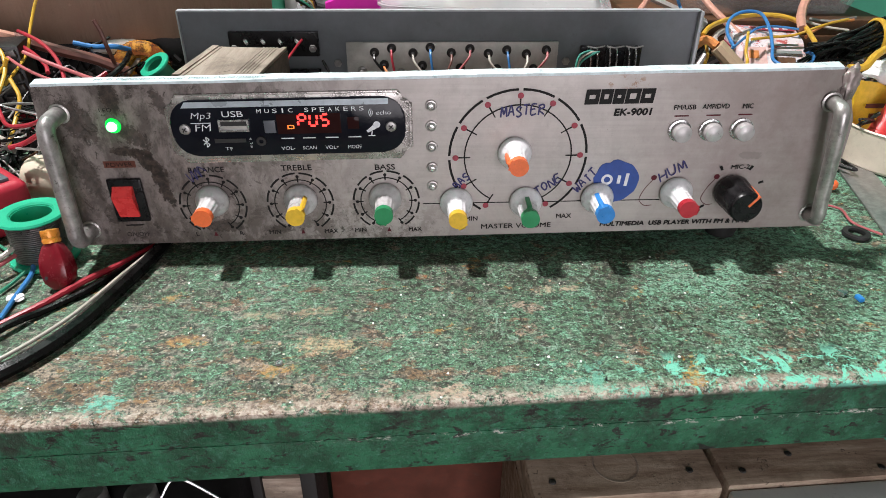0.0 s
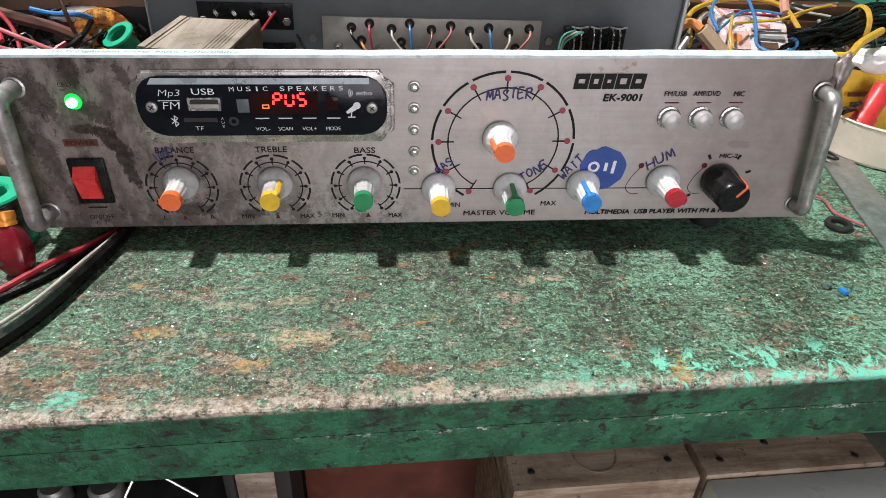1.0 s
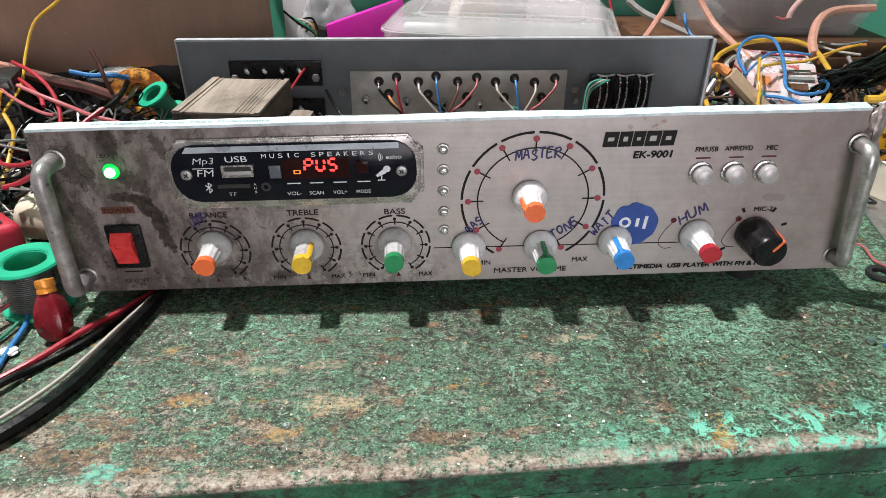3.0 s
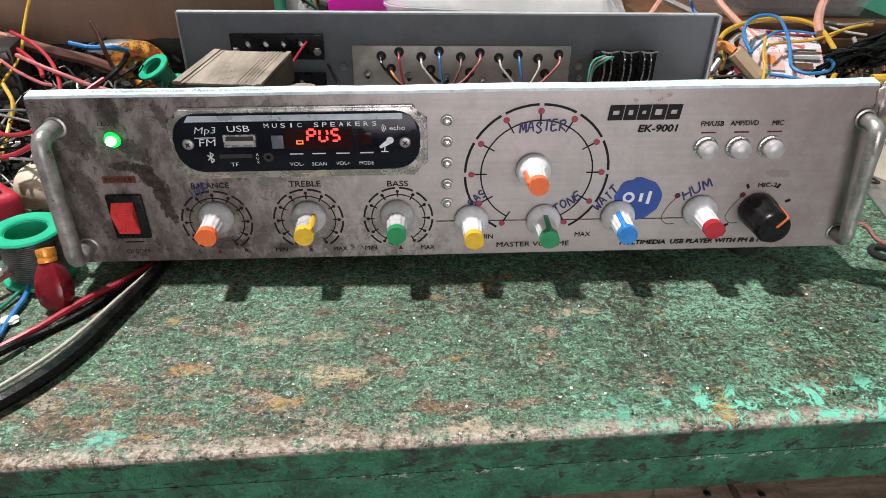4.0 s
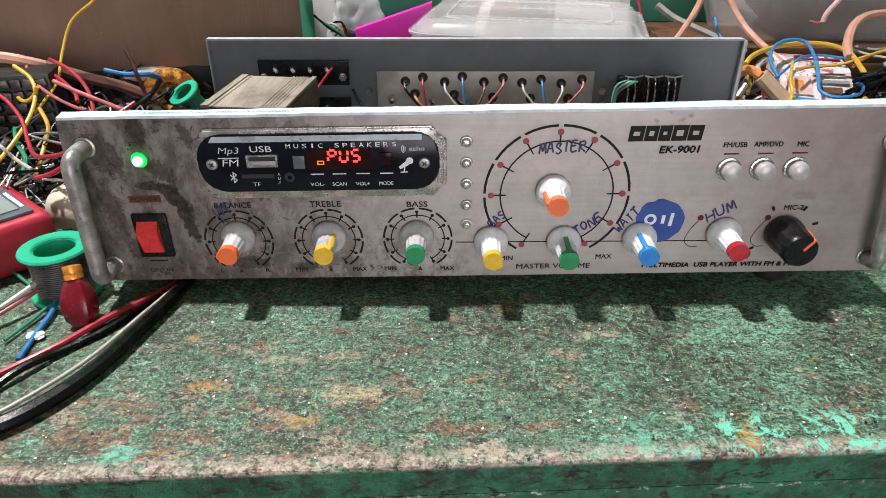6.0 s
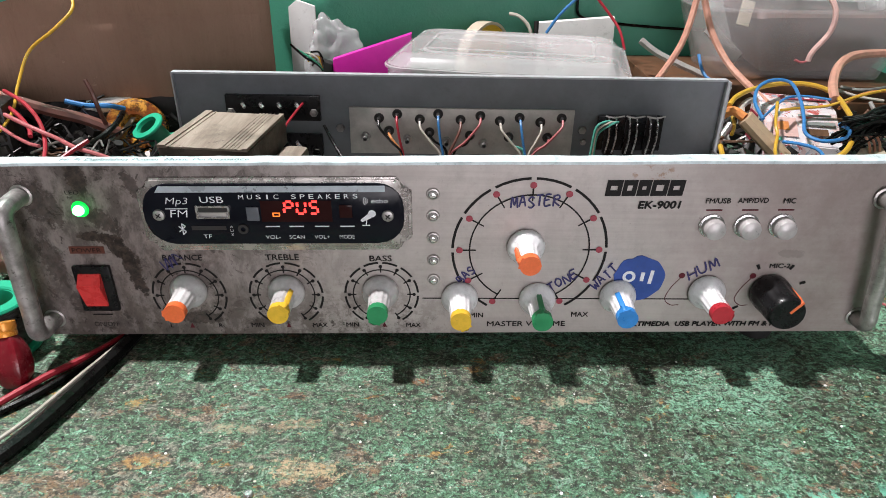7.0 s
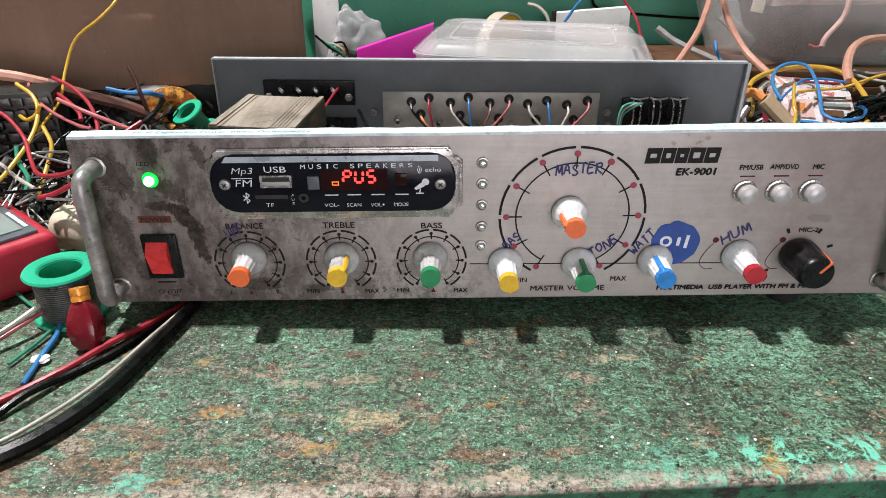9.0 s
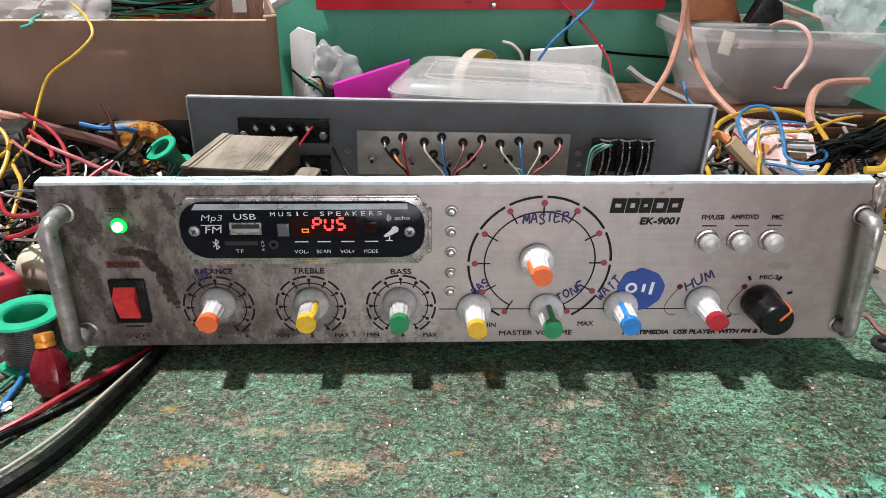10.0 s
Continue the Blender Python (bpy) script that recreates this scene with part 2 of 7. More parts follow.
        d = g.math("ADD", g.math("POWER", g.math("ABSOLUTE", g.math("DIVIDE", along, rx)), 2.0), g.math("POWER", g.math("ABSOLUTE", g.math("DIVIDE", up, rz)), 2.0))
        c = g.mix(g.step(g.math("ADD", d, torn), 1.10, 0.60, 0, full), c, g.mix(g.step(fine, 0.40, 0.60), (0.014, 0.010, 0.008), (0.055, 0.036, 0.029)))
    # rusty freckles near the upper edge, and dark specks all over
    n = g.node("ShaderNodeVectorMath", operation="LENGTH")
    g.put(n.inputs[0], g.scaled(1 / 0.012, 0, 1 / 0.004, (-0.0876 / 0.012, 0, -0.094 / 0.004)))
    c = g.mix(g.math("MULTIPLY", g.step(n.outputs["Value"], 1.2, 0.5), g.step(g.noise(260, 6, 0.75), 0.52, 0.60, 0, 0.75)), c, (0.24, 0.12, 0.045))
    c = g.mix(g.step(g.noise(380, 3, 0.6, g.scaled(1, 1, 1, (6, 2, 8))), 0.735, 0.76, 0, 0.85), c, (0.03, 0.025, 0.022))
    c = g.mix(g.step(g.noise(150, 5, 0.7, g.scaled(1.6, 1, 0.8, (1, 6, 3)), 0.8), 0.70, 0.73, 0, 0.6), c, (0.12, 0.10, 0.09))
    c = g.mix(g.step(fine, 0.60, 0.74, 0, 0.35), c, (0.24, 0.215, 0.20))
    g.bump(lines, 0.12, 0.0002)
    rough = g.math("ADD", g.step(blotch, 0.3, 0.7, 0.32, 0.48), g.math("MULTIPLY", greasy, 0.1))
    return g.end(c, rough, g.step(smear, 0.3, 0.7, 0.36, 0.22))


def worn_wood(name, a, b, along=(0.12, 1, 1)):
    g = Graph(name)
    grain, fine, blot = g.noise(120, 5, 0.7, g.scaled(*along)), g.noise(500, 4, 0.7), g.noise(35, 6, 0.7)
    c = g.mix(g.step(grain, 0.3, 0.7), a, b)
    c = g.mix(g.step(blot, 0.45, 0.7, 0, 0.7), c, shade(a, 0.6))
    c = g.mix(g.step(g.noise(110, 8, 0.8), 0.60, 0.63, 0, 0.8), c, (0.05, 0.035, 0.025))
    c = g.mix(g.step(g.noise(170, 8, 0.8, g.scaled(1, 1, 1, (4, 4, 4))), 0.64, 0.66, 0, 0.7), c, (0.45, 0.40, 0.34))
    g.bump(g.math("ADD", grain, fine), 0.4, 0.0008)
    return g.end(c, 0.75)


def clear_plastic(name, tint, haze):
    """Milky translucent plastic: part see-through, part scattering."""
    g = Graph(name)
    n = g.noise(60, 5, 0.7)
    g.end(g.mix(g.step(g.noise(220, 4, 0.7), 0.60, 0.72, 0, 0.25), tint, shade(tint, 0.6)), g.step(n, 0.3, 0.7, 0.20, 0.28))
    see = g.node("ShaderNodeBsdfTransparent")
    see.inputs[0].default_value = (0.97, 0.97, 0.97, 1)
    m = g.node("ShaderNodeMixShader")
    g.put(m.inputs[0], g.step(n, 0.2, 0.8, haze - 0.015, haze + 0.015))
    g.put(m.inputs[1], see.outputs[0])
    g.put(m.inputs[2], g.b.outputs[0])
    g.put(g.t.nodes["Material Output"].inputs["Surface"], m.outputs[0])
    return g.m


def glow(name, colour, strength):
    g = Graph(name)
    return g.end(shade(colour, 0.6), 0.4, 0, Emission_Color=colour, Emission_Strength=strength)


def cardboard(name):
    g = Graph(name)
    flute, fine, blot = g.noise(140, 3, 0.6, g.scaled(1.0, 1.0, 0.04)), g.noise(600, 3), g.noise(14, 5, 0.6)
    c = g.mix(g.step(flute, 0.2, 0.8), (0.268, 0.162, 0.114), (0.300, 0.184, 0.132))
    c = g.mix(g.step(g.noise(28, 4, 0.6, g.scaled(1, 1, 0.12)), 0.56, 0.70, 0, 0.25), c, (0.20, 0.112, 0.076))
    c = g.mix(g.step(blot, 0.4, 0.7, 0, 0.5), c, (0.215, 0.120, 0.082))
    c = g.mix(g.step(g.noise(190, 7, 0.78), 0.54, 0.64, 0, 0.30), c, (0.21, 0.130, 0.092))
    c = g.mix(g.step(g.noise(420, 3, 0.6, g.scaled(1, 1, 0.03)), 0.50, 0.64, 0, 0.08), c, (0.22, 0.135, 0.095))
    c = g.mix(g.step(g.noise(26, 7, 0.75, g.scaled(1, 1, 1, (3, 1, 4))), 0.60, 0.70, 0, 0.5), c, (0.20, 0.118, 0.082))
    c = g.mix(g.step(g.noise(70, 5, 0.7), 0.66, 0.72, 0, 0.6), c, (0.47, 0.33, 0.25))
    g.bump(g.math("ADD", flute, g.math("MULTIPLY", g.noise(45, 5, 0.65, g.scaled(1, 1, 0.35)), 2.0)), 0.7, 0.0022)
    return g.end(c, 0.85)


def wall_paint(name, a, b):
    g = Graph(name)
    big, mid, fine = g.noise(5, 5, 0.6), g.noise(38, 6, 0.7), g.noise(300, 3)
    c = g.mix(g.step(big, 0.3, 0.7), a, b)
    c = g.mix(g.step(mid, 0.55, 0.75, 0, 0.5), c, shade(a, 0.55))
    c = g.mix(g.step(g.noise(160, 5, 0.8), 0.69, 0.73, 0, 0.5), c, (0.40, 0.46, 0.40))
    g.bump(g.math("ADD", mid, fine), 0.25, 0.002)
    return g.end(c, g.step(mid, 0.3, 0.7, 0.35, 0.6))


M = {}
M["bench"] = bench_paint("scuffed_green_bench_paint", False)
M["apron"] = bench_paint("green_apron_paint", True)
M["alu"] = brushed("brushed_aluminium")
M["handle"] = surface("tarnished_handle_metal", (0.50, 0.48, 0.46), 0.38, 0.75, 0.35, 160, (0.12, 0.09, 0.07), 0.7)
M["grimyhandle"] = surface("grimy_handle_metal", (0.42, 0.40, 0.39), 0.45, 0.5, 0.5, 110, (0.06, 0.05, 0.045), 0.9)
M["steel"] = surface("bright_steel", (0.62, 0.62, 0.62), 0.25, 0.95, 0.2, 300)
M["dullsteel"] = surface("dull_steel", (0.42, 0.41, 0.40), 0.45, 0.8, 0.3, 200)
M["greysheet"] = surface("grey_painted_sheet", (0.172, 0.187, 0.208), 0.42, 0.1, 0.18, 40, (0.06, 0.06, 0.06), 0.2)
M["edgewhite"] = surface("pale_sheet_edge", (0.44, 0.46, 0.49), 0.5, 0.0, 0.2, 120)
M["film"] = surface("peeling_pale_blue_film", (0.70, 0.80, 0.84), 0.35, 0.0, 0.25, 150, (0.10, 0.22, 0.26), 0.5)
M["filmink"] = surface("faded_teal_print", (0.13, 0.24, 0.26), 0.5, 0, 0.3, 500, (0.45, 0.55, 0.58), 0.6)
M["plate"] = surface("pale_socket_plate", (0.46, 0.44, 0.42), 0.5, 0.2, 0.2, 120)
M["black"] = surface("black_plastic", (0.008, 0.008, 0.009), 0.30, 0.0, 0.3, 150, (0.05, 0.05, 0.05), 0.12, Specular_IOR_Level=0.3)
M["matt"] = surface("matt_black", (0.016, 0.015, 0.015), 0.6, 0.0, 0.3, 150)
M["gloss"] = surface("glossy_module_face", (0.006, 0.007, 0.012), 0.16, 0.0, 0.2, 60, (0.04, 0.04, 0.05), 0.08, 0.03, Specular_IOR_Level=0.22)
M["surround"] = surface("bright_embossed_metal", (0.52, 0.49, 0.47), 0.26, 0.75, 0.35, 110, (0.09, 0.07, 0.06), 0.7)
M["display"] = surface("dark_display_window", (0.025, 0.008, 0.008), 0.10, 0.0, 0.2, 60, grime=0.05, bump=0.02, Specular_IOR_Level=0.12)
M["silverbar"] = surface("silver_printed_bar", (0.50, 0.56, 0.62), 0.3, 0.4, 0.2, 90)
M["ink"] = surface("black_print", (0.009, 0.008, 0.008), 0.55, 0, 0.3, 500, (0.2, 0.19, 0.18), 0.12, Specular_IOR_Level=0.2)
M["whiteink"] = surface("white_print", (0.78, 0.80, 0.84), 0.5, 0, 0.15, 400)
M["button"] = surface("grey_button_plastic", (0.50, 0.48, 0.48), 0.35, 0.2, 0.15, 200)
M["darkmetal"] = surface("dark_grimy_metal", (0.10, 0.095, 0.09), 0.4, 0.6, 0.5, 200, (0.03, 0.025, 0.02), 0.6)
M["darkredink"] = surface("maroon_print", (0.10, 0.014, 0.022), 0.5, 0, 0.25, 400, Specular_IOR_Level=0.2)
M["redink"] = surface("dark_red_print", (0.33, 0.035, 0.06), 0.5, 0, 0.25, 400)
M["pen"] = surface("blue_pen", (0.022, 0.020, 0.125), 0.5, 0, 0.4, 700)
M["bluelabel"] = surface("blue_paper_sticker", (0.018, 0.065, 0.31), 0.42, 0, 0.2, 120)
M["knob"] = surface("white_knob_plastic", (0.80, 0.80, 0.82), 0.32, 0, 0.15, 200, (0.35, 0.33, 0.3), 0.35)
M["oldknob"] = surface("grimy_knob_plastic", (0.58, 0.57, 0.57), 0.36, 0, 0.3, 120, (0.16, 0.14, 0.12), 0.6)
M["orange"] = surface("orange_cap", (0.90, 0.175, 0.05), 0.38, 0, 0.15, 250)
M["yellow"] = surface("yellow_cap", (0.80, 0.50, 0.035), 0.38, 0, 0.15, 250)
M["green"] = surface("green_cap", (0.02, 0.27, 0.10), 0.38, 0, 0.15, 250)
M["blue"] = surface("blue_cap", (0.03, 0.25, 0.68), 0.38, 0, 0.15, 250)
M["red"] = surface("red_cap", (0.48, 0.02, 0.035), 0.35, 0, 0.15, 250)
M["rocker"] = surface("red_rocker", (0.70, 0.05, 0.05), 0.3, 0, 0.15, 200, (0.2, 0.05, 0.04), 0.25)
M["led"] = glow("green_led", (0.14, 1.0, 0.26), 10.0)
M["ledhalo"] = glow("green_led_halo", (0.0, 0.60, 0.06), 1.6)
M["segments"] = glow("red_digits", (1.0, 0.035, 0.03), 3.5)
M["segments_amber"] = glow("amber_symbol", (1.0, 0.22, 0.03), 1.2)
M["lens"] = surface("clear_led_lens", (0.86, 0.86, 0.86), 0.08, 0.75, 0.2, 500, (0.2, 0.19, 0.18), 0.4)
M["wood"] = worn_wood("weathered_wood", (0.23, 0.170, 0.130), (0.50, 0.41, 0.33))
M["crate"] = worn_wood("stained_crate_wood", (0.215, 0.142, 0.095), (0.50, 0.39, 0.295))
M["lamin"] = worn_wood("transformer_laminations", (0.205, 0.162, 0.130), (0.370, 0.305, 0.250), (1.3, 0.10, 1))
# darker copy of the laminations, with the sides' shade in its colour
M["darklamin"] = worn_wood("transformer_core_shaded_side", (0.06, 0.045, 0.035), (0.13, 0.10, 0.08))
M["maroon"] = surface("dark_maroon_board", (0.130, 0.034, 0.020), 0.5, 0, 0.4, 40)
M["card"] = cardboard("brown_cardboard")
M["wall"] = wall_paint("green_wall_paint", (0.070, 0.350, 0.230), (0.095, 0.430, 0.290))
M["room"] = wall_paint("faded_room_paint", (0.27, 0.27, 0.25), (0.34, 0.34, 0.32))
M["floor"] = surface("dusty_floor", (0.16, 0.13, 0.11), 0.8, 0, 0.3, 12)
M["redboard"] = surface("red_board_paint", (0.62, 0.022, 0.040), 0.35, 0, 0.15, 20, grime=0.1)
M["clear"] = clear_plastic("milky_plastic", (0.74, 0.73, 0.74), 0.26)
M["clearlid"] = clear_plastic("scuffed_lid_plastic", (0.88, 0.86, 0.88), 0.33)
M["bin"] = clear_plastic("hazy_bin_plastic", (0.94, 0.92, 0.92), 0.23)
M["scrap"] = surface("brown_scrap", (0.15, 0.085, 0.070), 0.5, 0, 0.5, 45, (0.35, 0.30, 0.26), 0.5)
M["bag"] = clear_plastic("thin_bag_plastic", (0.90, 0.91, 0.93), 0.30)
M["magenta"] = surface("magenta_plastic", (0.72, 0.022, 0.42), 0.35, 0, 0.1, 40, grime=0.08)
M["paper"] = surface("white_paper", (0.78, 0.78, 0.77), 0.8, 0, 0.08, 30)
M["beige"] = surface("beige_plastic", (0.62, 0.55, 0.43), 0.5, 0, 0.12, 60)
M["cream"] = surface("cream_tub_plastic", (0.72, 0.64, 0.52), 0.4, 0, 0.12, 60, (0.3, 0.25, 0.2), 0.2)
M["redplug"] = surface("bright_red_plastic", (0.66, 0.045, 0.045), 0.35, 0, 0.15, 120)
M["meter"] = surface("red_meter_rubber", (0.46, 0.022, 0.045), 0.45, 0, 0.15, 120)
M["meterface"] = surface("grey_meter_face", (0.10, 0.11, 0.13), 0.4, 0, 0.15, 120)
M["lcd"] = surface("grey_lcd_glass", (0.28, 0.31, 0.30), 0.12, 0, 0.15, 60)
M["spool"] = surface("green_spool_plastic", (0.02, 0.42, 0.24), 0.35, 0, 0.12, 120, grime=0.1)
M["solder"] = surface("solder_wire", (0.26, 0.25, 0.25), 0.35, 0.85, 0.3, 300)
M["probe"] = surface("dark_red_plug", (0.17, 0.008, 0.016), 0.22, 0, 0.25, 160)
M["brass"] = surface("brass", (0.80, 0.30, 0.04), 0.3, 0.25, 0.3, 200)
def amber_coil(name):
    g = Graph(name)
    c = g.mix(g.step(g.noise(70, 5, 0.65, None, 0.8), 0.42, 0.58), (0.20, 0.055, 0.012), (0.62, 0.30, 0.05))
    c = g.mix(g.step(g.noise(180, 5, 0.7), 0.50, 0.60, 0, 0.8), c, (0.05, 0.022, 0.010))
    g.bump(g.noise(400, 3), 0.3, 0.0006)
    return g.end(c, 0.25)


def printed_carton(name):
    """White card with broken red, pink and blue-grey print."""
    g = Graph(name)
    c = g.mix(g.step(g.noise(60, 4, 0.6, None, 0.4), 0.50, 0.56), (0.68, 0.64, 0.66), (0.62, 0.46, 0.45))
    c = g.mix(g.step(g.noise(95, 5, 0.7, g.scaled(1, 1, 1, (4, 2, 1)), 0.6), 0.57, 0.60), c, (0.46, 0.10, 0.09))
    c = g.mix(g.step(g.noise(110, 5, 0.7, g.scaled(1, 1, 1, (8, 5, 3)), 0.6), 0.58, 0.61), c, (0.30, 0.38, 0.46))
    c = g.mix(g.step(g.noise(140, 6, 0.75, g.scaled(1, 1, 1, (1, 7, 3))), 0.60, 0.63, 0, 0.8), c, (0.12, 0.09, 0.08))
    return g.end(c, 0.45)


M["copper"] = amber_coil("amber_wound_coil")
M["carton"] = printed_carton("printed_carton_card")
M["brown"] = surface("brown_board", (0.14, 0.065, 0.03), 0.6, 0, 0.4, 120)
M["junk"] = surface("dark_junk", (0.014, 0.012, 0.012), 0.45, 0.1, 0.5, 150, (0.12, 0.1, 0.08), 0.4)
M["resist"] = surface("green_resistor", (0.07, 0.26, 0.17), 0.5, 0, 0.2, 200, (0.2, 0.25, 0.2), 0.3)
M["bluecap"] = surface("blue_sleeve", (0.02, 0.12, 0.32), 0.3, 0, 0.2, 200)
M["mask"] = surface("tan_masking_tape", (0.46, 0.34, 0.22), 0.7, 0, 0.15, 120)
M["rust"] = surface("rusty_orange_metal", (0.32, 0.11, 0.035), 0.6, 0.2, 0.4, 60)
for key, col in (("w_yellow", (0.62, 0.37, 0.035)), ("w_red", (0.38, 0.018, 0.035)), ("w_pink", (0.46, 0.12, 0.13)), ("w_blue", (0.04, 0.205, 0.50)), ("w_green", (0.03, 0.24, 0.14)),
                 ("w_white", (0.52, 0.48, 0.42)), ("w_black", (0.004, 0.004, 0.004)), ("w_peach", (0.60, 0.31, 0.23)), ("w_brown", (0.16, 0.06, 0.045)), ("w_teal", (0.08, 0.36, 0.29)),
                 ("w_orange", (0.68, 0.26, 0.08)), ("w_rose", (0.68, 0.45, 0.41))):
    M[key] = surface(key[2:] + "_cable", col, 0.28 if key == "w_black" else 0.42, 0, 0.2, 150, grime=0.02 if key == "w_black" else 0.2, Specular_IOR_Level=0.25 if key == "w_black" else 0.5)


# ---- mesh helpers ----
def finish(bm, name, smooth=True):
    me = bpy.data.meshes.new(name)
    bmesh.ops.recalc_face_normals(bm, faces=bm.faces)
    bm.to_mesh(me)
    bm.free()
    if smooth:
        for p in me.polygons:
            p.use_smooth = True
        me.set_sharp_from_angle(angle=radians(35))
    return me


def part(name, bm, material, parent=None, label="", at=None, smooth=True):
    me = finish(bm, name, smooth)
    me.materials.append(M[material])
    ob = new(name, me)
    ob.parent = parent
    if at is not None:
        ob.matrix_basis = at
    return tagged(ob, label)


def thing(name, label, category, at=None, group="", kind=""):
    ob = new(name)
    ob.empty_display_size = 0.02
    if at is not None:
        ob.matrix_basis = at
    return tagged(ob, label, category, group, kind)


def box(x0, x1, y0, y1, z0, z1, bevel=0.0, bm=None, seg=2):
    own = bmesh.new()
    m = Matrix.Translation(((x0 + x1) / 2, (y0 + y1) / 2, (z0 + z1) / 2)) @ Matrix.Diagonal((x1 - x0, y1 - y0, z1 - z0, 1))
    bmesh.ops.create_cube(own, size=1, matrix=m)
    if bevel:
        bmesh.ops.bevel(own, geom=own.edges[:], offset=bevel, segments=seg, affect="EDGES", profile=0.6)
    if bm is None:
        return own
    return join(bm, own)


def join(bm, other, m=None):
    me = bpy.data.meshes.new("tmp")
    other.to_mesh(me)
    other.free()
    if m is not None:
        me.transform(m)
    bm.from_mesh(me)
    bpy.data.meshes.remove(me)
    return bm


def lathe(profile, n=32, m=None, wobble=None):
    """Turns (radius, height) pairs round z. A zero radius closes an end."""
    bm = bmesh.new()
    rings = []
    for r, h in profile:
        if r <= 1e-7:
            rings.append([bm.verts.new((0, 0, h))])
        else:
            ring = []
            for i in range(n):
                a = 2 * math.pi * i / n
                rr = r * (wobble(a, h) if wobble else 1)
                ring.append(bm.verts.new((rr * math.cos(a), rr * math.sin(a), h)))
            rings.append(ring)
    for a, b in zip(rings, rings[1:]):
        for i in range(n):
            p, q = a[i % len(a)], a[(i + 1) % len(a)]
            s, t = b[(i + 1) % len(b)], b[i % len(b)]
            vs = [v for k, v in enumerate((p, q, s, t)) if v not in (p, q, s, t)[:k]]
            if len(vs) > 2:
                bm.faces.new(vs)
    if m is not None:
        bm.transform(m)
    return bm


def smooth_path(points, steps=8):
    pts = [Vector(p) for p in points]
    if len(pts) < 3:
        return pts
    ext = [2 * pts[0] - pts[1]] + pts + [2 * pts[-1] - pts[-2]]
    out = []
    for i in range(1, len(ext) - 2):
        p0, p1, p2, p3 = ext[i - 1:i + 3]
        for k in range(steps):
            t = k / steps
            out.append(0.5 * (2 * p1 + (p2 - p0) * t + (2 * p0 - 5 * p1 + 4 * p2 - p3) * t * t + (3 * p1 - p0 - 3 * p2 + p3) * t ** 3))
    out.append(pts[-1])
    return out


def tube(points, r, n=8, steps=8, bm=None, squash=1.0):
    own = bm or bmesh.new()
    path = smooth_path(points, steps)
    side = None
    rings = []
    for i, p in enumerate(path):
        d = (path[min(i + 1, len(path) - 1)] - path[max(i - 1, 0)]).normalized()
        if side is None:
            side = d.cross(Vector((0, 0, 1)))
            if side.length < 0.05:
                side = d.cross(Vector((1, 0, 0)))
        side = (side - d * side.dot(d)).normalized()
        up = side.cross(d)
        rings.append([own.verts.new(p + side * (r * math.cos(2 * math.pi * k / n)) + up * (r * squash * math.sin(2 * math.pi * k / n))) for k in range(n)])
    for a, b in zip(rings, rings[1:]):
        for k in range(n):
            own.faces.new((a[k], a[(k + 1) % n], b[(k + 1) % n], b[k]))
    own.faces.new(rings[0][::-1])
    own.faces.new(rings[-1])
    return own


def prism(outline, depth, bevel=0.0):
    """An outline in x and z, made solid towards -y by depth."""
    bm = bmesh.new()
    front = [bm.verts.new((x, -depth, z)) for x, z in outline]
    back = [bm.verts.new((x, 0, z)) for x, z in outline]
    f = bm.faces.new(front)
    bm.faces.new(back[::-1])
    n = len(outline)
    for i in range(n):
        bm.faces.new((front[i], back[i], back[(i + 1) % n], front[(i + 1) % n]))
    if bevel:
        bmesh.ops.bevel(bm, geom=list(f.edges), offset=bevel, segments=2, affect="EDGES", profile=0.6)
    return bm


def band(r0, r1, a0, a1, depth=0.00015, n=0, bm=None, c=(0, 0)):
    """A flat arc of a ring in x and z, angles in degrees."""
    own = bm or bmesh.new()
    n = n or max(2, int(abs(a1 - a0) / 6))
    inner, outer = [], []
    for i in range(n + 1):
        a = radians(a0 + (a1 - a0) * i / n)
        inner.append(own.verts.new((c[0] + r0 * math.cos(a), -depth, c[1] + r0 * math.sin(a))))
        outer.append(own.verts.new((c[0] + r1 * math.cos(a), -depth, c[1] + r1 * math.sin(a))))
    for i in range(n):
        own.faces.new((inner[i], outer[i], outer[i + 1], inner[i + 1]))
    return own


def disc(r, depth=0.0002, n=14, bm=None, c=(0, 0)):
    own = bm or bmesh.new()
    own.faces.new([own.verts.new((c[0] + r * math.cos(2 * math.pi * i / n), -depth, c[1] + r * math.sin(2 * math.pi * i / n))) for i in range(n)])
    return own


PF = pose(0, 0, 0, 0, -1.0, 0)  # the front panel stands a touch askew on the bench


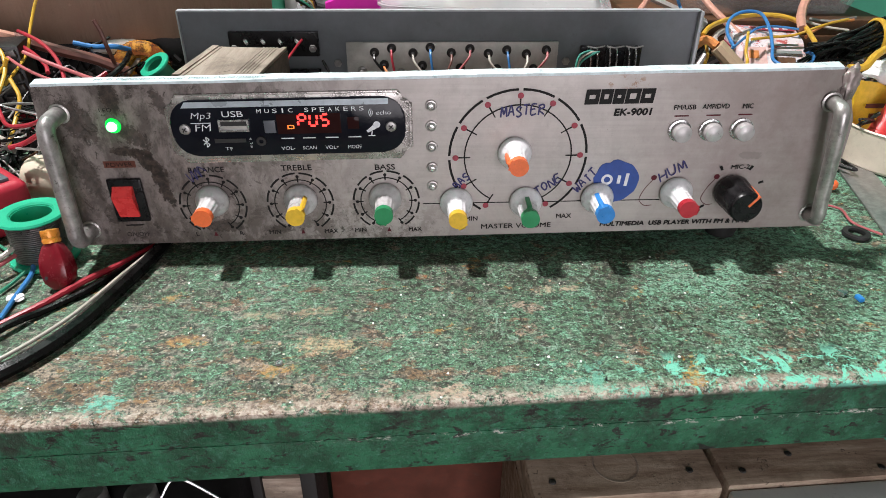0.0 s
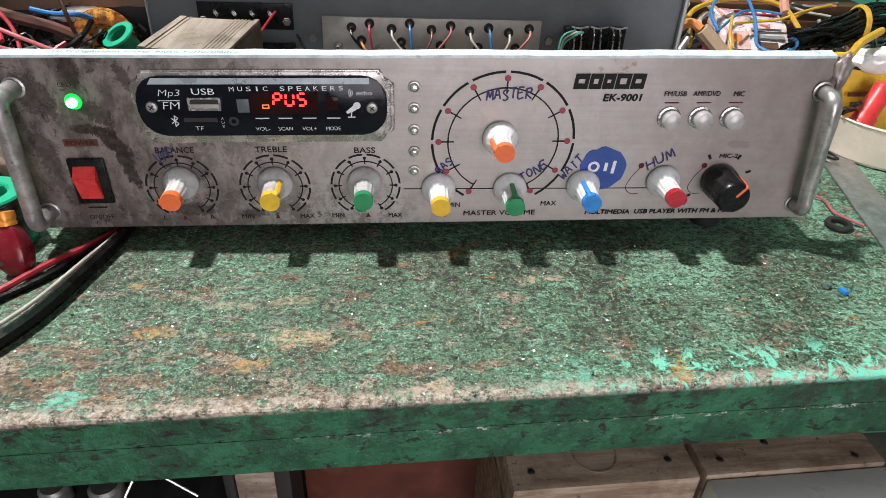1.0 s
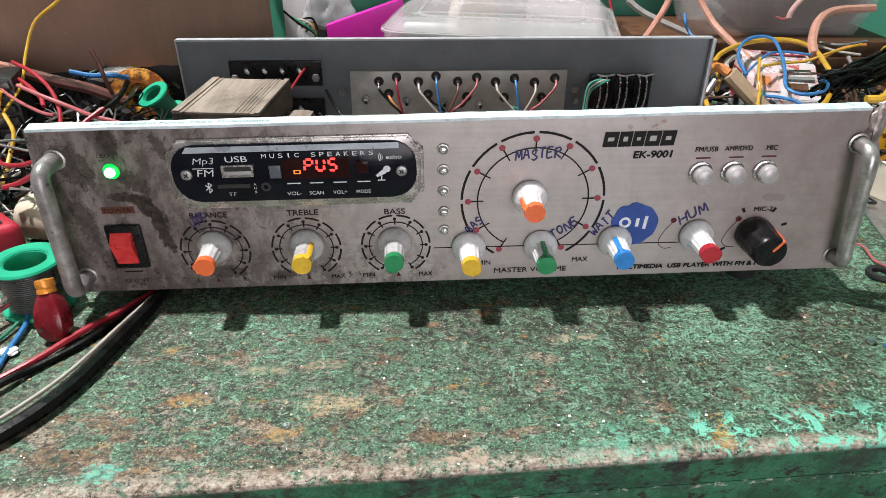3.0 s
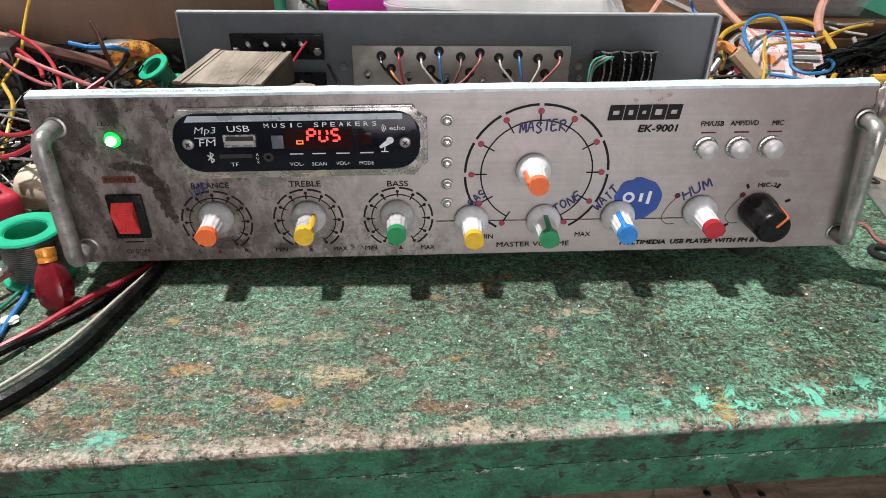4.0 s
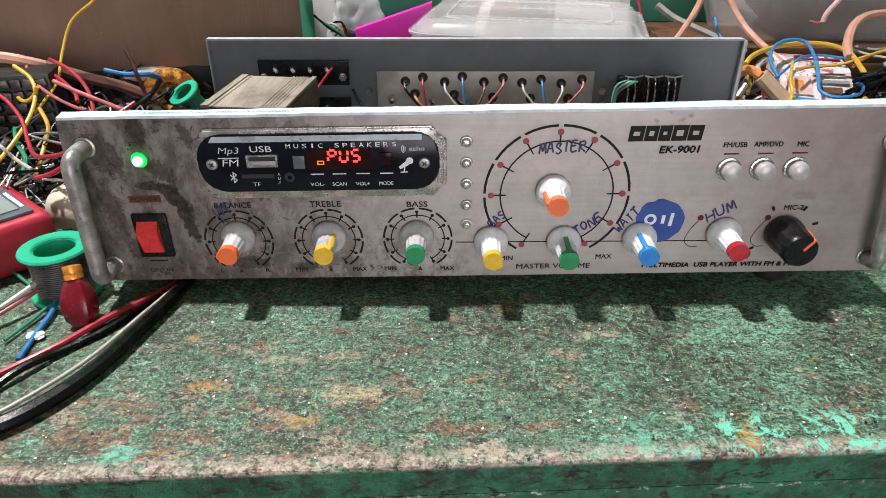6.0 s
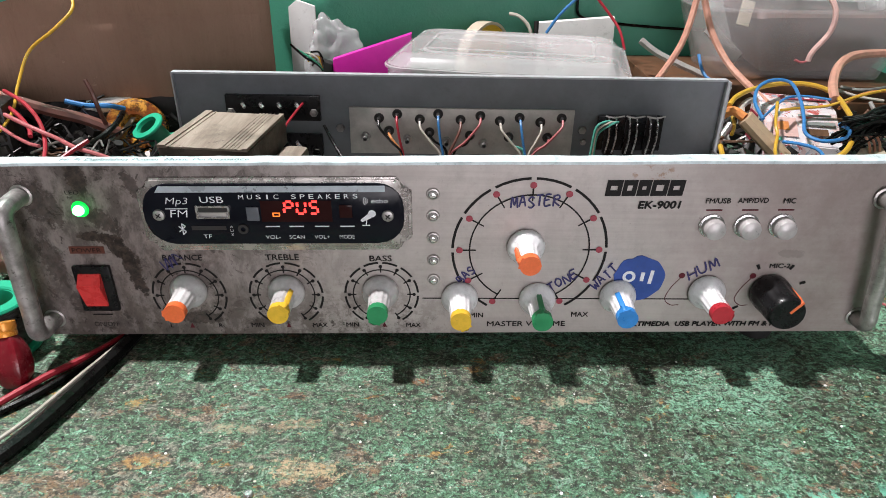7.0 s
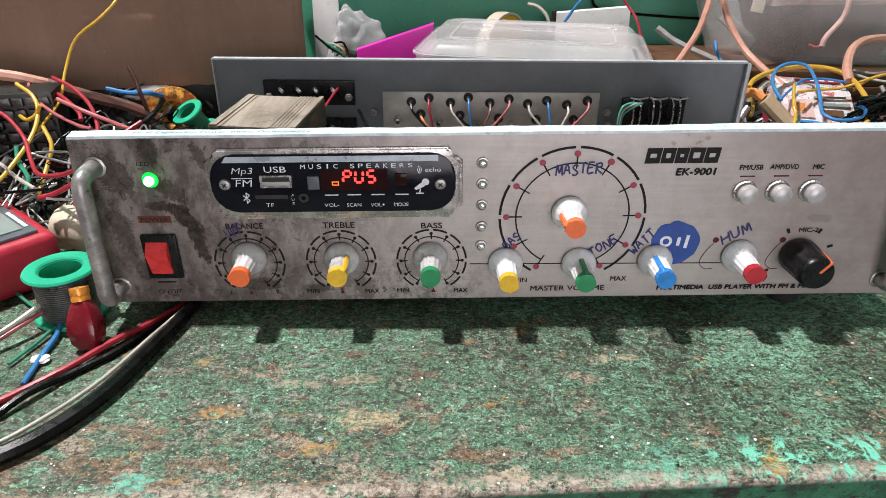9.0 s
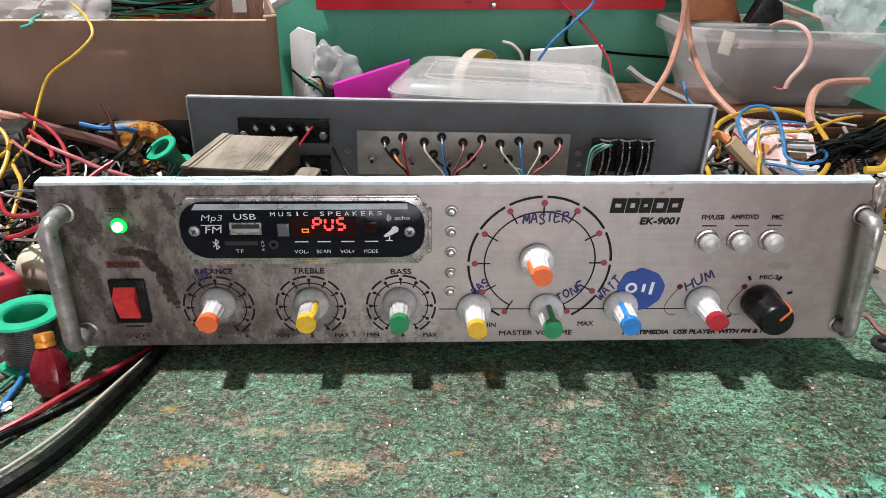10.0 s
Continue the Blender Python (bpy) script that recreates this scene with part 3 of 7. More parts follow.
def letters(words, width, height, x, z, material, parent, y=-0.0003, tilt=0.0, shear=0.0, bold=0.0, frame_m=PF, label="", name="lettering", spacing=1.0, heavy=0.0):
    data = bpy.data.curves.new("words", "FONT")
    data.body, data.align_x, data.align_y, data.shear, data.offset, data.space_character = words, "CENTER", "CENTER", shear, bold, spacing
    data.resolution_u = 3
    tmp = bpy.data.objects.new("words", data)
    me = bpy.data.meshes.new_from_object(tmp)
    bpy.data.objects.remove(tmp)
    bpy.data.curves.remove(data)
    xs, ys = [v.co.x for v in me.vertices], [v.co.y for v in me.vertices]
    mx, my = (min(xs) + max(xs)) / 2, (min(ys) + max(ys)) / 2
    sx, sy = width / (max(xs) - min(xs)), height / (max(ys) - min(ys))
    me.transform(Matrix.Diagonal((sx, sy, 1, 1)) @ Matrix.Translation((-mx, -my, 0)))
    if heavy:
        bm = bmesh.new()
        for k, (dx, dy) in enumerate(((0, 0), (heavy, 0), (-heavy, 0), (0, heavy), (0, -heavy))):
            tmp_me = me.copy()
            tmp_me.transform(Matrix.Translation((dx, dy, 0.00002 * k)))
            bm.from_mesh(tmp_me)
            bpy.data.meshes.remove(tmp_me)
        bm.to_mesh(me)
        bm.free()
    me.materials.append(M[material])
    ob = new(name, me)
    ob.parent = parent
    ob.matrix_basis = frame_m @ pose(x, y, z, 90, 0, 0) @ pose(0, 0, 0, 0, 0, tilt)
    return tagged(ob, label)


def crumple(radius, squash, seed, amount=0.35, detail=3, freq=2.2):
    bm = bmesh.new()
    bmesh.ops.create_icosphere(bm, subdivisions=detail, radius=1.0)
    for v in bm.verts:
        d = v.co.normalized()
        n = noise.noise(d * freq + Vector((seed, 0, 0))) + 0.7 * abs(noise.noise(d * freq * 1.9 + Vector((0, seed, 0)))) + 0.22 * abs(noise.noise(d * freq * 4.1 + Vector((0, 0, seed))))
        v.co = Vector((d.x * squash[0], d.y * squash[1], d.z * squash[2])) * radius * (1 + amount * n)
    return bm


# ---- room ----
def slab(name, label, category, dims, material, bevel=0.0):
    ob = part(name, box(*dims, bevel), material)
    return tagged(ob, label, category, "", "structure")


slab("floor", "dusty brown concrete workshop floor", "floor", (-1.8, 1.8, -2.1, 0.62, -0.80, -0.75), "floor")
slab("ceiling", "plain pale workshop ceiling", "ceiling", (-1.8, 1.8, -2.1, 0.62, 2.10, 2.16), "room")
slab("wall_back", "scuffed green painted workshop wall", "wall", (-1.8, 1.8, 0.50, 0.62, -0.75, 2.10), "wall")
slab("wall_left", "faded pale side wall", "wall", (-1.8, -1.7, -2.0, 0.50, -0.75, 2.10), "room")
slab("wall_right", "faded pale side wall", "wall", (1.7, 1.8, -2.0, 0.50, -0.75, 2.10), "room")
# unseen front wall, its opening made up to go with the front fill
wf = box(-1.8, -0.25, -2.1, -2.0, -0.75, 2.10)
box(0.95, 1.8, -2.1, -2.0, -0.75, 1.60, 0, wf)
box(-0.25, 0.95, -2.1, -2.0, 1.35, 2.10, 0, wf)
tagged(part("wall_front", wf, "room"), "faded pale unseen wall with an opening added for the front fill", "wall", "", "structure")

lampfix = thing("ceiling_lamp", "white ceiling lamp hanging over the bench", "lamp", pose(-0.64, 0.205, 1.915))
part("housing", box(-0.09, 0.09, -0.05, 0.05, 0.0, 0.03, 0.006), "paper", lampfix)
part("stem", lathe([(0, 0.03), (0.01, 0.03), (0.01, 0.185), (0, 0.185)], 12), "paper", lampfix)

# ---- workbench ----
TURN_BENCH = pose(0, 0, 0, 0, 0, 2.87)
bench = thing("workbench", "old green painted wooden workbench, scuffed to bare wood", "workbench")
part("tabletop", box(-1.1, 1.1, -0.1110, 0.56, -0.016, 0.0), "bench", bench, "", TURN_BENCH, False)
# the front lip is nibbled along its edge
lipm = bmesh.new()
xs_ = [-1.1, -0.7] + [-0.40 + 0.0025 * i for i in range(321)] + [0.7, 1.1]
prev = None
for x in xs_:
    n1, n2, n3 = [noise.noise(Vector((x * f, s, 0.3))) for f, s in ((160, 1), (420, 2), (60, 3))]
    bite = 0.0006 * n1 + 0.0005 * n2 + 0.0004 * n3
    prof = ((-0.1110, 0.0), (-0.1136 + bite, 0.0), (-0.1146 + 0.6 * bite, -0.0006 - 0.5 * abs(bite)), (-0.1150, -0.0018 - abs(bite)), (-0.1150, -0.0160), (-0.1110, -0.0160))
    ring = [lipm.verts.new((x, y, z)) for y, z in prof]
    if prev:
        for k in range(5):
            f = lipm.faces.new((prev[k], prev[k + 1], ring[k + 1], ring[k]))
            f.material_index = 0 if k < 2 else 1
    prev = ring
edge_ob = part("front_edge", lipm, "bench", bench, "chipped front edge board", TURN_BENCH, False)
edge_ob.data.materials.append(M["apron"])
rail = box(-1.1, 1.1, -0.1153, -0.09, -0.0352, -0.0161, 0.0003)
part("front_rail", rail, "apron", bench, "green board under the front edge", TURN_BENCH)
for lx, ly in ((-1.0, -0.07), (1.0, -0.07), (-1.0, 0.40), (1.0, 0.40)):
    part("leg", box(lx - 0.03, lx + 0.03, ly - 0.03, ly + 0.03, -0.75, -0.0163 if ly > 0 else -0.0353, 0.003), "apron", bench, "", TURN_BENCH)

# ---- amplifier ----
amp = thing("amplifier", "open silver audio amplifier with coloured knobs, grimy at one end", "amplifier")
# front plate with one bent upper corner
pl = bmesh.new()
cols = [-0.196 + 0.401 * i / 40 for i in range(41)]
rowsz = [0.0105 + 0.0865 * j / 10 for j in range(11)]
grid = {}
for j, zz in enumerate(rowsz):
    for i, xx in enumerate(cols):
        bend = max(0.0, (xx - 0.188) / 0.017) * max(0.0, (zz - 0.07) / 0.027)
        wave = 0.0001 * math.sin(xx * 70)
        x_lean = 0.004 * max(0, -xx - 0.17) / 0.026 * (zz - 0.01) / 0.087
        for s, yy in ((0, 0.0), (1, 0.0022)):
            grid[i, j, s] = pl.verts.new((xx + x_lean - bend * 0.004, yy + bend * 0.010, zz + (wave if j == 10 else 0) - bend * 0.003))
for j in range(10):
    for i in range(40):
        for s in (0, 1):
            q = [grid[i, j, s], grid[i + 1, j, s], grid[i + 1, j + 1, s], grid[i, j + 1, s]]
            pl.faces.new(q if s == 0 else q[::-1])
for i in range(40):
    for j in (0, 10):
        pl.faces.new((grid[i, j, 0], grid[i, j, 1], grid[i + 1, j, 1], grid[i + 1, j, 0]))
for j in range(10):
    for i in (0, 40):
        pl.faces.new((grid[i, j, 0], grid[i, j, 1], grid[i, j + 1, 1], grid[i, j + 1, 0]))
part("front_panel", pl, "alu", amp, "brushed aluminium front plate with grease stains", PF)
fl = bmesh.new()
prev = None
for i in range(61):
    xx = -0.191 + 0.383 * i / 60
    zz = 0.0973 + 0.0001 * math.sin(xx * 70) + 0.00005 * math.sin(xx * 310)
    yb = 0.0052 + 0.0003 * math.sin(xx * 60 + 1) + 0.0002 * math.sin(xx * 310)
    ring = [fl.verts.new(p) for p in ((xx, -0.0006, zz - 0.0007), (xx, -0.0006, zz + 0.0006), (xx, yb, zz + 0.0014), (xx, yb, zz - 0.001))]
    if prev:
        for k in range(4):
            fl.faces.new((prev[k], prev[(k + 1) % 4], ring[(k + 1) % 4], ring[k]))
    prev = ring
part("protective_film", fl, "film", amp, "pale blue peeling film along the top edge", PF)
letters("Hi-Fi Definition Power Music Performance", 0.080, 0.0020, -0.1225, 0.0986, "filmink", amp, 0.002, 0, 0.2, 0, PF @ pose(0, 0, 0), "faint print on the film", "film_print")
amp_print = bpy.data.objects["film_print"]
amp_print.matrix_basis = PF @ pose(-0.1225, 0.0022, 0.09855, 8, 0, 0)

bc = crumple(0.0066, (0.75, 0.50, 1.40), 3.3, 0.35, 4, 1.8)
part("bent_corner", bc, "alu", amp, "crumpled torn upper corner of the plate", PF @ pose(0.2000, 0.0055, 0.0865, 0, 8, 10))
for hx0, hx1, zt, zb, dt, db, lab in ((-0.1820, -0.1845, 0.0832, 0.0200, 0.0160, 0.0150, "grimy bent handle"), (0.1910, 0.1962, 0.0805, 0.0190, 0.0112, 0.0088, "tarnished bent handle")):
    hp = [(hx0, 0.0, zt), (hx0, -dt * 0.45, zt), (hx0, -dt * 0.85, zt - 0.0010), (hx0, -dt, zt - 0.0050), (hx0 + (hx1 - hx0) * 0.12, -dt, zt - 0.0130), (hx0 + (hx1 - hx0) * 0.5, -(dt + db) / 2, (zt + zb) / 2),
          (hx0 + (hx1 - hx0) * 0.88, -db, zb + 0.0110), (hx1, -db, zb + 0.0040), (hx1, -db * 0.85, zb + 0.0006), (hx1, -db * 0.45, zb), (hx1, 0.0, zb)]
    part("handle", tube(hp, 0.0040 if hx0 < 0 else 0.0036, 14, 8), "grimyhandle" if hx0 < 0 else "handle", amp, lab, PF)
    for zz, hx in ((zt, hx0), (zb, hx1)):
        part("handle_collar", lathe([(0.0040, 0), (0.0050, 0), (0.0050, 0.0006), (0.0040, 0.0009)], 20, pose(hx, 0, zz, 90, 0, 0)), "handle", amp, "", PF)

led = part("power_led", lathe([(0, 0.0040), (0.0014, 0.0037), (0.0022, 0.0027), (0.0024, 0.0010), (0.0024, 0.0)], 20), "led", amp, "lit green indicator light", PF @ pose(-0.1584, 0, 0.0766, 90, 0, 0))
# glowing ring that stands in for the LED's green spill on the panel
part("led_halo", lathe([(0.0024, 0.0), (0.0024, 0.0013), (0.0034, 0.0009), (0.0038, 0)], 24), "ledhalo", amp, "", PF @ pose(-0.1584, 0, 0.0766, 90, 0, 0))
part("power_label", box(-0.0078, 0.0078, -0.0003, 0, -0.0018, 0.0018), "maroon", amp, "dark red label strip", PF @ pose(-0.1605, 0, 0.0565))
letters("POWER", 0.013, 0.0022, -0.1605, 0.0565, "ink", amp, -0.0005)
sw = part("power_switch", box(-0.0085, 0.0085, -0.0022, 0.0, -0.0120, 0.0120, 0.0008), "black", amp, "black framed rocker switch", PF @ pose(-0.1604, 0, 0.0370))
rk = bmesh.new()
rows_ = [(-0.0090, -0.0028), (0.0030, -0.0060), (0.0037, -0.0062), (0.0086, -0.0024), (0.0086, 0.0), (-0.0090, 0.0)]
ra, rb = [rk.verts.new((-0.0062, y, z)) for z, y in rows_], [rk.verts.new((0.0042, y, z)) for z, y in rows_]
rk.faces.new(ra)
rk.faces.new(rb[::-1])
for i in range(6):
    rk.faces.new((ra[i], ra[(i + 1) % 6], rb[(i + 1) % 6], rb[i]))
bmesh.ops.bevel(rk, geom=rk.edges[:], offset=0.0004, segments=2, affect="EDGES")
part("rocker", rk, "rocker", sw, "red rocker key")
part("switch_mark", box(-0.0045, 0.0045, -0.0003, 0, -0.0003, 0.0003), "ink", amp, "", PF @ pose(-0.1615, 0, 0.0220))
letters("ON/OFF", 0.0118, 0.0025, -0.1608, 0.0166, "ink", amp)
letters("LED", 0.006, 0.0018, -0.160, 0.0845, "ink", amp)

# player module: an embossed surround, a rounded black face and its fittings
def lozenge(w, h, cut, r=0.004, n=5):
    """A rectangle with rounded, drawn-in ends."""
    pts = []
    for sx, sz, a0 in ((1, 1, 0), (-1, 1, 90), (-1, -1, 180), (1, -1, 270)):
        for i in range(n + 1):
            a = radians(a0 + 90 * i / n)
            pts.append((sx * (w - cut) + cut * math.cos(a), sz * (h - cut) + cut * math.sin(a)))
    return pts


def step_corner(w, h, c):
    """A rectangle whose corners are cut back in a small round step."""
    pts = []
    for sx, sz in ((1, 1), (-1, 1), (-1, -1), (1, -1)):
        loc = [(w, h - c), (w - c * 0.35, h - c * 0.9), (w - c * 0.6, h - c * 0.6), (w - c * 0.9, h - c * 0.35), (w - c, h)]
        if sx * sz < 0:
            loc = loc[::-1]
        pts += [(sx * a, sz * b) for a, b in loc]
    return pts


MOD = PF @ pose(-0.0737, 0, 0.0752)
surround = prism(step_corner(0.0590, 0.0176, 0.0064), 0.0012, 0.0008)
part("module_surround", surround, "surround", amp, "embossed aluminium surround", MOD @ pose(0.0004, 0, -0.0012))
lip = prism(step_corner(0.0576, 0.0162, 0.0056), 0.0022, 0.0009)
part("module_surround_lip", lip, "surround", amp, "", MOD @ pose(0.0003, 0, -0.0006))
face = part("module_face", prism(lozenge(0.0560, 0.0141, 0.0112, 8), 0.0034, 0.0006), "gloss", amp, "glossy black player panel with rounded corners", MOD)
part("silver_bar", prism([(-0.0495, -0.0014), (0.0482, -0.0014), (0.0482, 0.0014), (-0.0475, 0.0014)], 0.0002), "silverbar", face, "pale silver stripe", pose(0, -0.0034, 0.0119))


def fl_text(words, w, h, x, z, **kw):
    letters(words, w, h, x, z, kw.pop("mat", "whiteink"), face, -0.0037, frame_m=Matrix(), **kw)


# widely spaced capitals, with a broader gap between the two words
for k, ch in enumerate("MUSIC SPEAKERS"):
    if ch != " ":
        fl_text(ch, 0.0007 if ch == "I" else 0.0021, 0.0021, -0.0132 + 0.00374 * k, 0.0084 + 0.00002 * k)
fl_text("Mp3", 0.0098, 0.0040, -0.0409, 0.0062, shear=0.22, bold=-0.012)
fl_text("FM", 0.0078, 0.0034, -0.0408, 0.0007, shear=0.12, bold=-0.008)
part("rule", box(-0.0048, 0.0048, -0.0001, 0, -0.00018, 0.00018), "whiteink", face, "", pose(-0.0415, -0.0036, 0.0030))
fl_text("USB", 0.0100, 0.0029, -0.0259, 0.0072)
fl_text("TF", 0.0036, 0.0018, -0.0302, -0.0103, bold=-0.01)
for k, ch in enumerate("AUX"):
    fl_text(ch, 0.0012, 0.0012, -0.0192, -0.0055 - 0.0020 * k, bold=-0.01)
for w_, x_ in (("VOL-", -0.0016), ("SCAN", 0.0088), ("VOL+", 0.0198), ("MODE", 0.0308)):
    fl_text(w_, 0.0066, 0.0018, x_, -0.0107, bold=-0.006)
    part("button_mark", box(-0.0031, 0.0031, -0.0004, 0, -0.00022, 0.00022), "whiteink", face, "", pose(x_ + 0.0004, -0.0034, -0.0056))
fl_text("echo", 0.0071, 0.0021, 0.0457, 0.0064, bold=-0.004)
wv = bmesh.new()
for k in range(3):
    band(0.0010 + 0.0008 * k, 0.0013 + 0.0008 * k, 135, 225, 0.0, 6, wv)
part("echo_waves", wv, "whiteink", face, "", pose(0.0415, -0.0037, 0.0064))
bt = bmesh.new()
for a, b in (((0, -0.0026), (0, 0.0026)), ((0, 0.0026), (0.0015, 0.0013)), ((0.0015, 0.0013), (-0.0015, -0.0013)), ((0, -0.0026), (0.0015, -0.0013)), ((0.0015, -0.0013), (-0.0015, 0.0013))):
    tube([(a[0], 0, a[1]), (b[0], 0, b[1])], 0.00024, 5, 1, bt)
part("wireless_mark", bt, "whiteink", face, "", pose(-0.0406, -0.0036, -0.0067))
# microphone picture: a round head, a tapering body and a small stand
mc = bmesh.new()
disc(0.0017, 0.0, 16, mc, (0.0020, 0.0022))
mc.faces.new([mc.verts.new((x, 0, z)) for x, z in ((0.0018, 0.0002), (0.0001, 0.0020), (-0.0032, -0.0008), (-0.0024, -0.0018))])
mc.faces.new([mc.verts.new((x, 0, z)) for x, z in ((-0.0010, -0.0032), (-0.0005, -0.0032), (-0.0002, -0.0010), (-0.0007, -0.0010))])
mc.faces.new([mc.verts.new((x, 0, z)) for x, z in ((-0.0024, -0.0036), (0.0010, -0.0036), (0.0010, -0.0031), (-0.0024, -0.0031))])
part("microphone_mark", mc, "whiteink", face, "", pose(0.0402, -0.0037, -0.0018))
for sx, sz in ((-0.0496, 0.0), (0.0490, -0.0008)):
    s_ = lathe([(0, 0.0010), (0.0012, 0.0012), (0.0024, 0.0008), (0.0027, 0)], 20, pose(0, 0, 0, 90, 0, 0))
    sc = part("screw", s_, "dullsteel", face, "shiny cross-head screw", pose(sx, -0.0034, sz))
    for turn in (40, 130):
        part("screw_slot", box(-0.0013, 0.0013, -0.0001, 0, -0.0003, 0.0003), "matt", sc, "", pose(0, -0.00125, 0, 0, turn, 0))
us = bmesh.new()
for b_ in ((-0.0072, 0.0072, 0.0022, 0.0030), (-0.0072, 0.0072, -0.0030, -0.0024), (-0.0072, -0.0064, -0.0024, 0.0022), (0.0064, 0.0072, -0.0024, 0.0022)):
    box(b_[0], b_[1], -0.0012, 0, b_[2], b_[3], 0, us)
usb = part("usb_port", us, "steel", face, "metal socket rim", pose(-0.0260, -0.0034, 0.0016))
part("port_shell", box(-0.0064, 0.0064, -0.0003, 0, -0.0024, 0.0022), "dullsteel", usb, "")
part("port_tongue", box(-0.0050, 0.0058, -0.0008, 0, -0.0018, -0.0002), "plate", usb, "")
part("port_gap", box(-0.0062, 0.0062, -0.0005, 0, -0.0002, 0.0020), "matt", usb, "")
part("ir_window", box(-0.0027, 0.0027, -0.0009, 0, -0.0032, 0.0032, 0.0003), "meterface", face, "grey receiver window", pose(-0.0090, -0.0034, 0.0006))
part("aux_jack", lathe([(0.0011, 0.0003), (0.0011, 0.0009), (0.0023, 0.0009), (0.0025, 0)], 18, pose(0, 0, 0, 90, 0, 0)), "matt", face, "", pose(-0.0141, -0.0034, -0.0067))
part("card_slot", box(-0.0075, 0.0075, -0.0003, 0, -0.0010, 0.0010), "matt", face, "", pose(-0.0290, -0.0034, -0.0062))
part("square_button", box(-0.0028, 0.0028, -0.0007, 0, -0.0030, 0.0030, 0.0003), "display", face, "", pose(0.0310, -0.0034, 0.0016))
part("display_window", box(-0.0175, 0.0130, -0.0002, 0, -0.0048, 0.0052), "display", face, "dark red-tinted display", pose(0.0120, -0.0034, 0.0014))


def digit(segs, x, z, w=0.0034, h=0.0056, t=0.0010):
    """One seven-segment figure."""
    place = {"a": (0, h / 2, 1), "g": (0, 0, 1), "d": (0, -h / 2, 1), "f": (-w / 2, h / 4, 0), "b": (w / 2, h / 4, 0), "e": (-w / 2, -h / 4, 0), "c": (w / 2, -h / 4, 0)}
    for s in segs:
        px, pz, flat = place[s]
        lx, lz = (w * 0.34, t / 2) if flat else (t / 2, h * 0.17)
        part("digit_segment", box(-lx, lx, -0.0002, 0, -lz, lz), "segments", face, "", pose(x + px + pz * 0.1, -0.0037, z + pz, 0, 0, 0))


digit("abefg", 0.0065, 0.0034)
digit("bcdef", 0.0120, 0.0034)
digit("acdfg", 0.0175, 0.0034)
ic = bmesh.new()
for b_ in ((-0.0016, 0.0016, 0.0005, 0.0009), (-0.0016, 0.0016, -0.0010, -0.0006), (-0.0016, -0.0011, -0.0006, 0.0005), (0.0011, 0.0016, -0.0006, 0.0005)):
    box(b_[0], b_[1], -0.0002, 0, b_[2], b_[3], 0, ic)
part("display_icon", ic, "segments_amber", face, "small lit amber symbol", pose(0.0010, -0.0037, 0.0002))

# indicator lamps
for k, zz in enumerate((0.0832, 0.0728, 0.0620, 0.0507, 0.0405)):
    ob = part("indicator_lamp", lathe([(0, 0.0026), (0.0012, 0.0023), (0.0019, 0.0010), (0.0020, 0.0006)], 18, pose(0, 0, 0, 90, 0, 0)), "lens", amp, "clear unlit indicator lens", PF @ pose(-0.0052, 0, zz))
    part("indicator_rim", lathe([(0.0020, 0.0002), (0.0021, 0.0010), (0.0027, 0.0009), (0.0030, 0)], 18, pose(0, 0, 0, 90, 0, 0)), "handle", ob)


# dial markings
def dial(x, z, r_out, r_in, thick, thin, parts_n, gap, dots, dot_r, tick, a0=-60, a1=240, ink="ink", dot_ink="ink"):
    bm = bmesh.new()
    stepa = (a1 - a0) / parts_n
    for k in range(parts_n):
        band(r_out - thick, r_out, a0 + k * stepa + gap, a0 + (k + 1) * stepa - gap, 0.00025, 0, bm)
    band(r_in - thin, r_in, a0, a1, 0.00025, 0, bm)
    for k in range(dots):
        a = a0 + (a1 - a0) * k / (dots - 1)
        band(tick[0], tick[1], a - 0.9 * 0.026 / tick[2], a + 0.9 * 0.026 / tick[2], 0.00030, 2, bm)
    part("dial_scale", bm, ink, amp, "printed dial rings and ticks", PF @ pose(x, 0, z))
    base = disc(dot_r, 0.0004)
    me = finish(base, "dial_dot")
    me.materials.append(M[dot_ink])
    for k in range(dots):
        a = radians(a0 + (a1 - a0) * k / (dots - 1))
        ob = new("dial_dot", me)
        ob.parent = amp
        rr = tick[2]
        ob.matrix_basis = PF @ pose(x + rr * math.cos(a), 0, z + rr * math.sin(a))


for dx in (-0.1187, -0.0738, -0.0294):
    dial(dx, 0.0325, 0.0174, 0.0135, 0.0010, 0.0006, 10, 3.2, 11, 0.00085, (0.0118, 0.0150, 0.0150))
dial(0.0380, 0.0557, 0.0352, 0.0273, 0.0012, 0.0007, 10, 1.8, 11, 0.00155, (0.0240, 0.0300, 0.0315), ink="ink", dot_ink="redink")

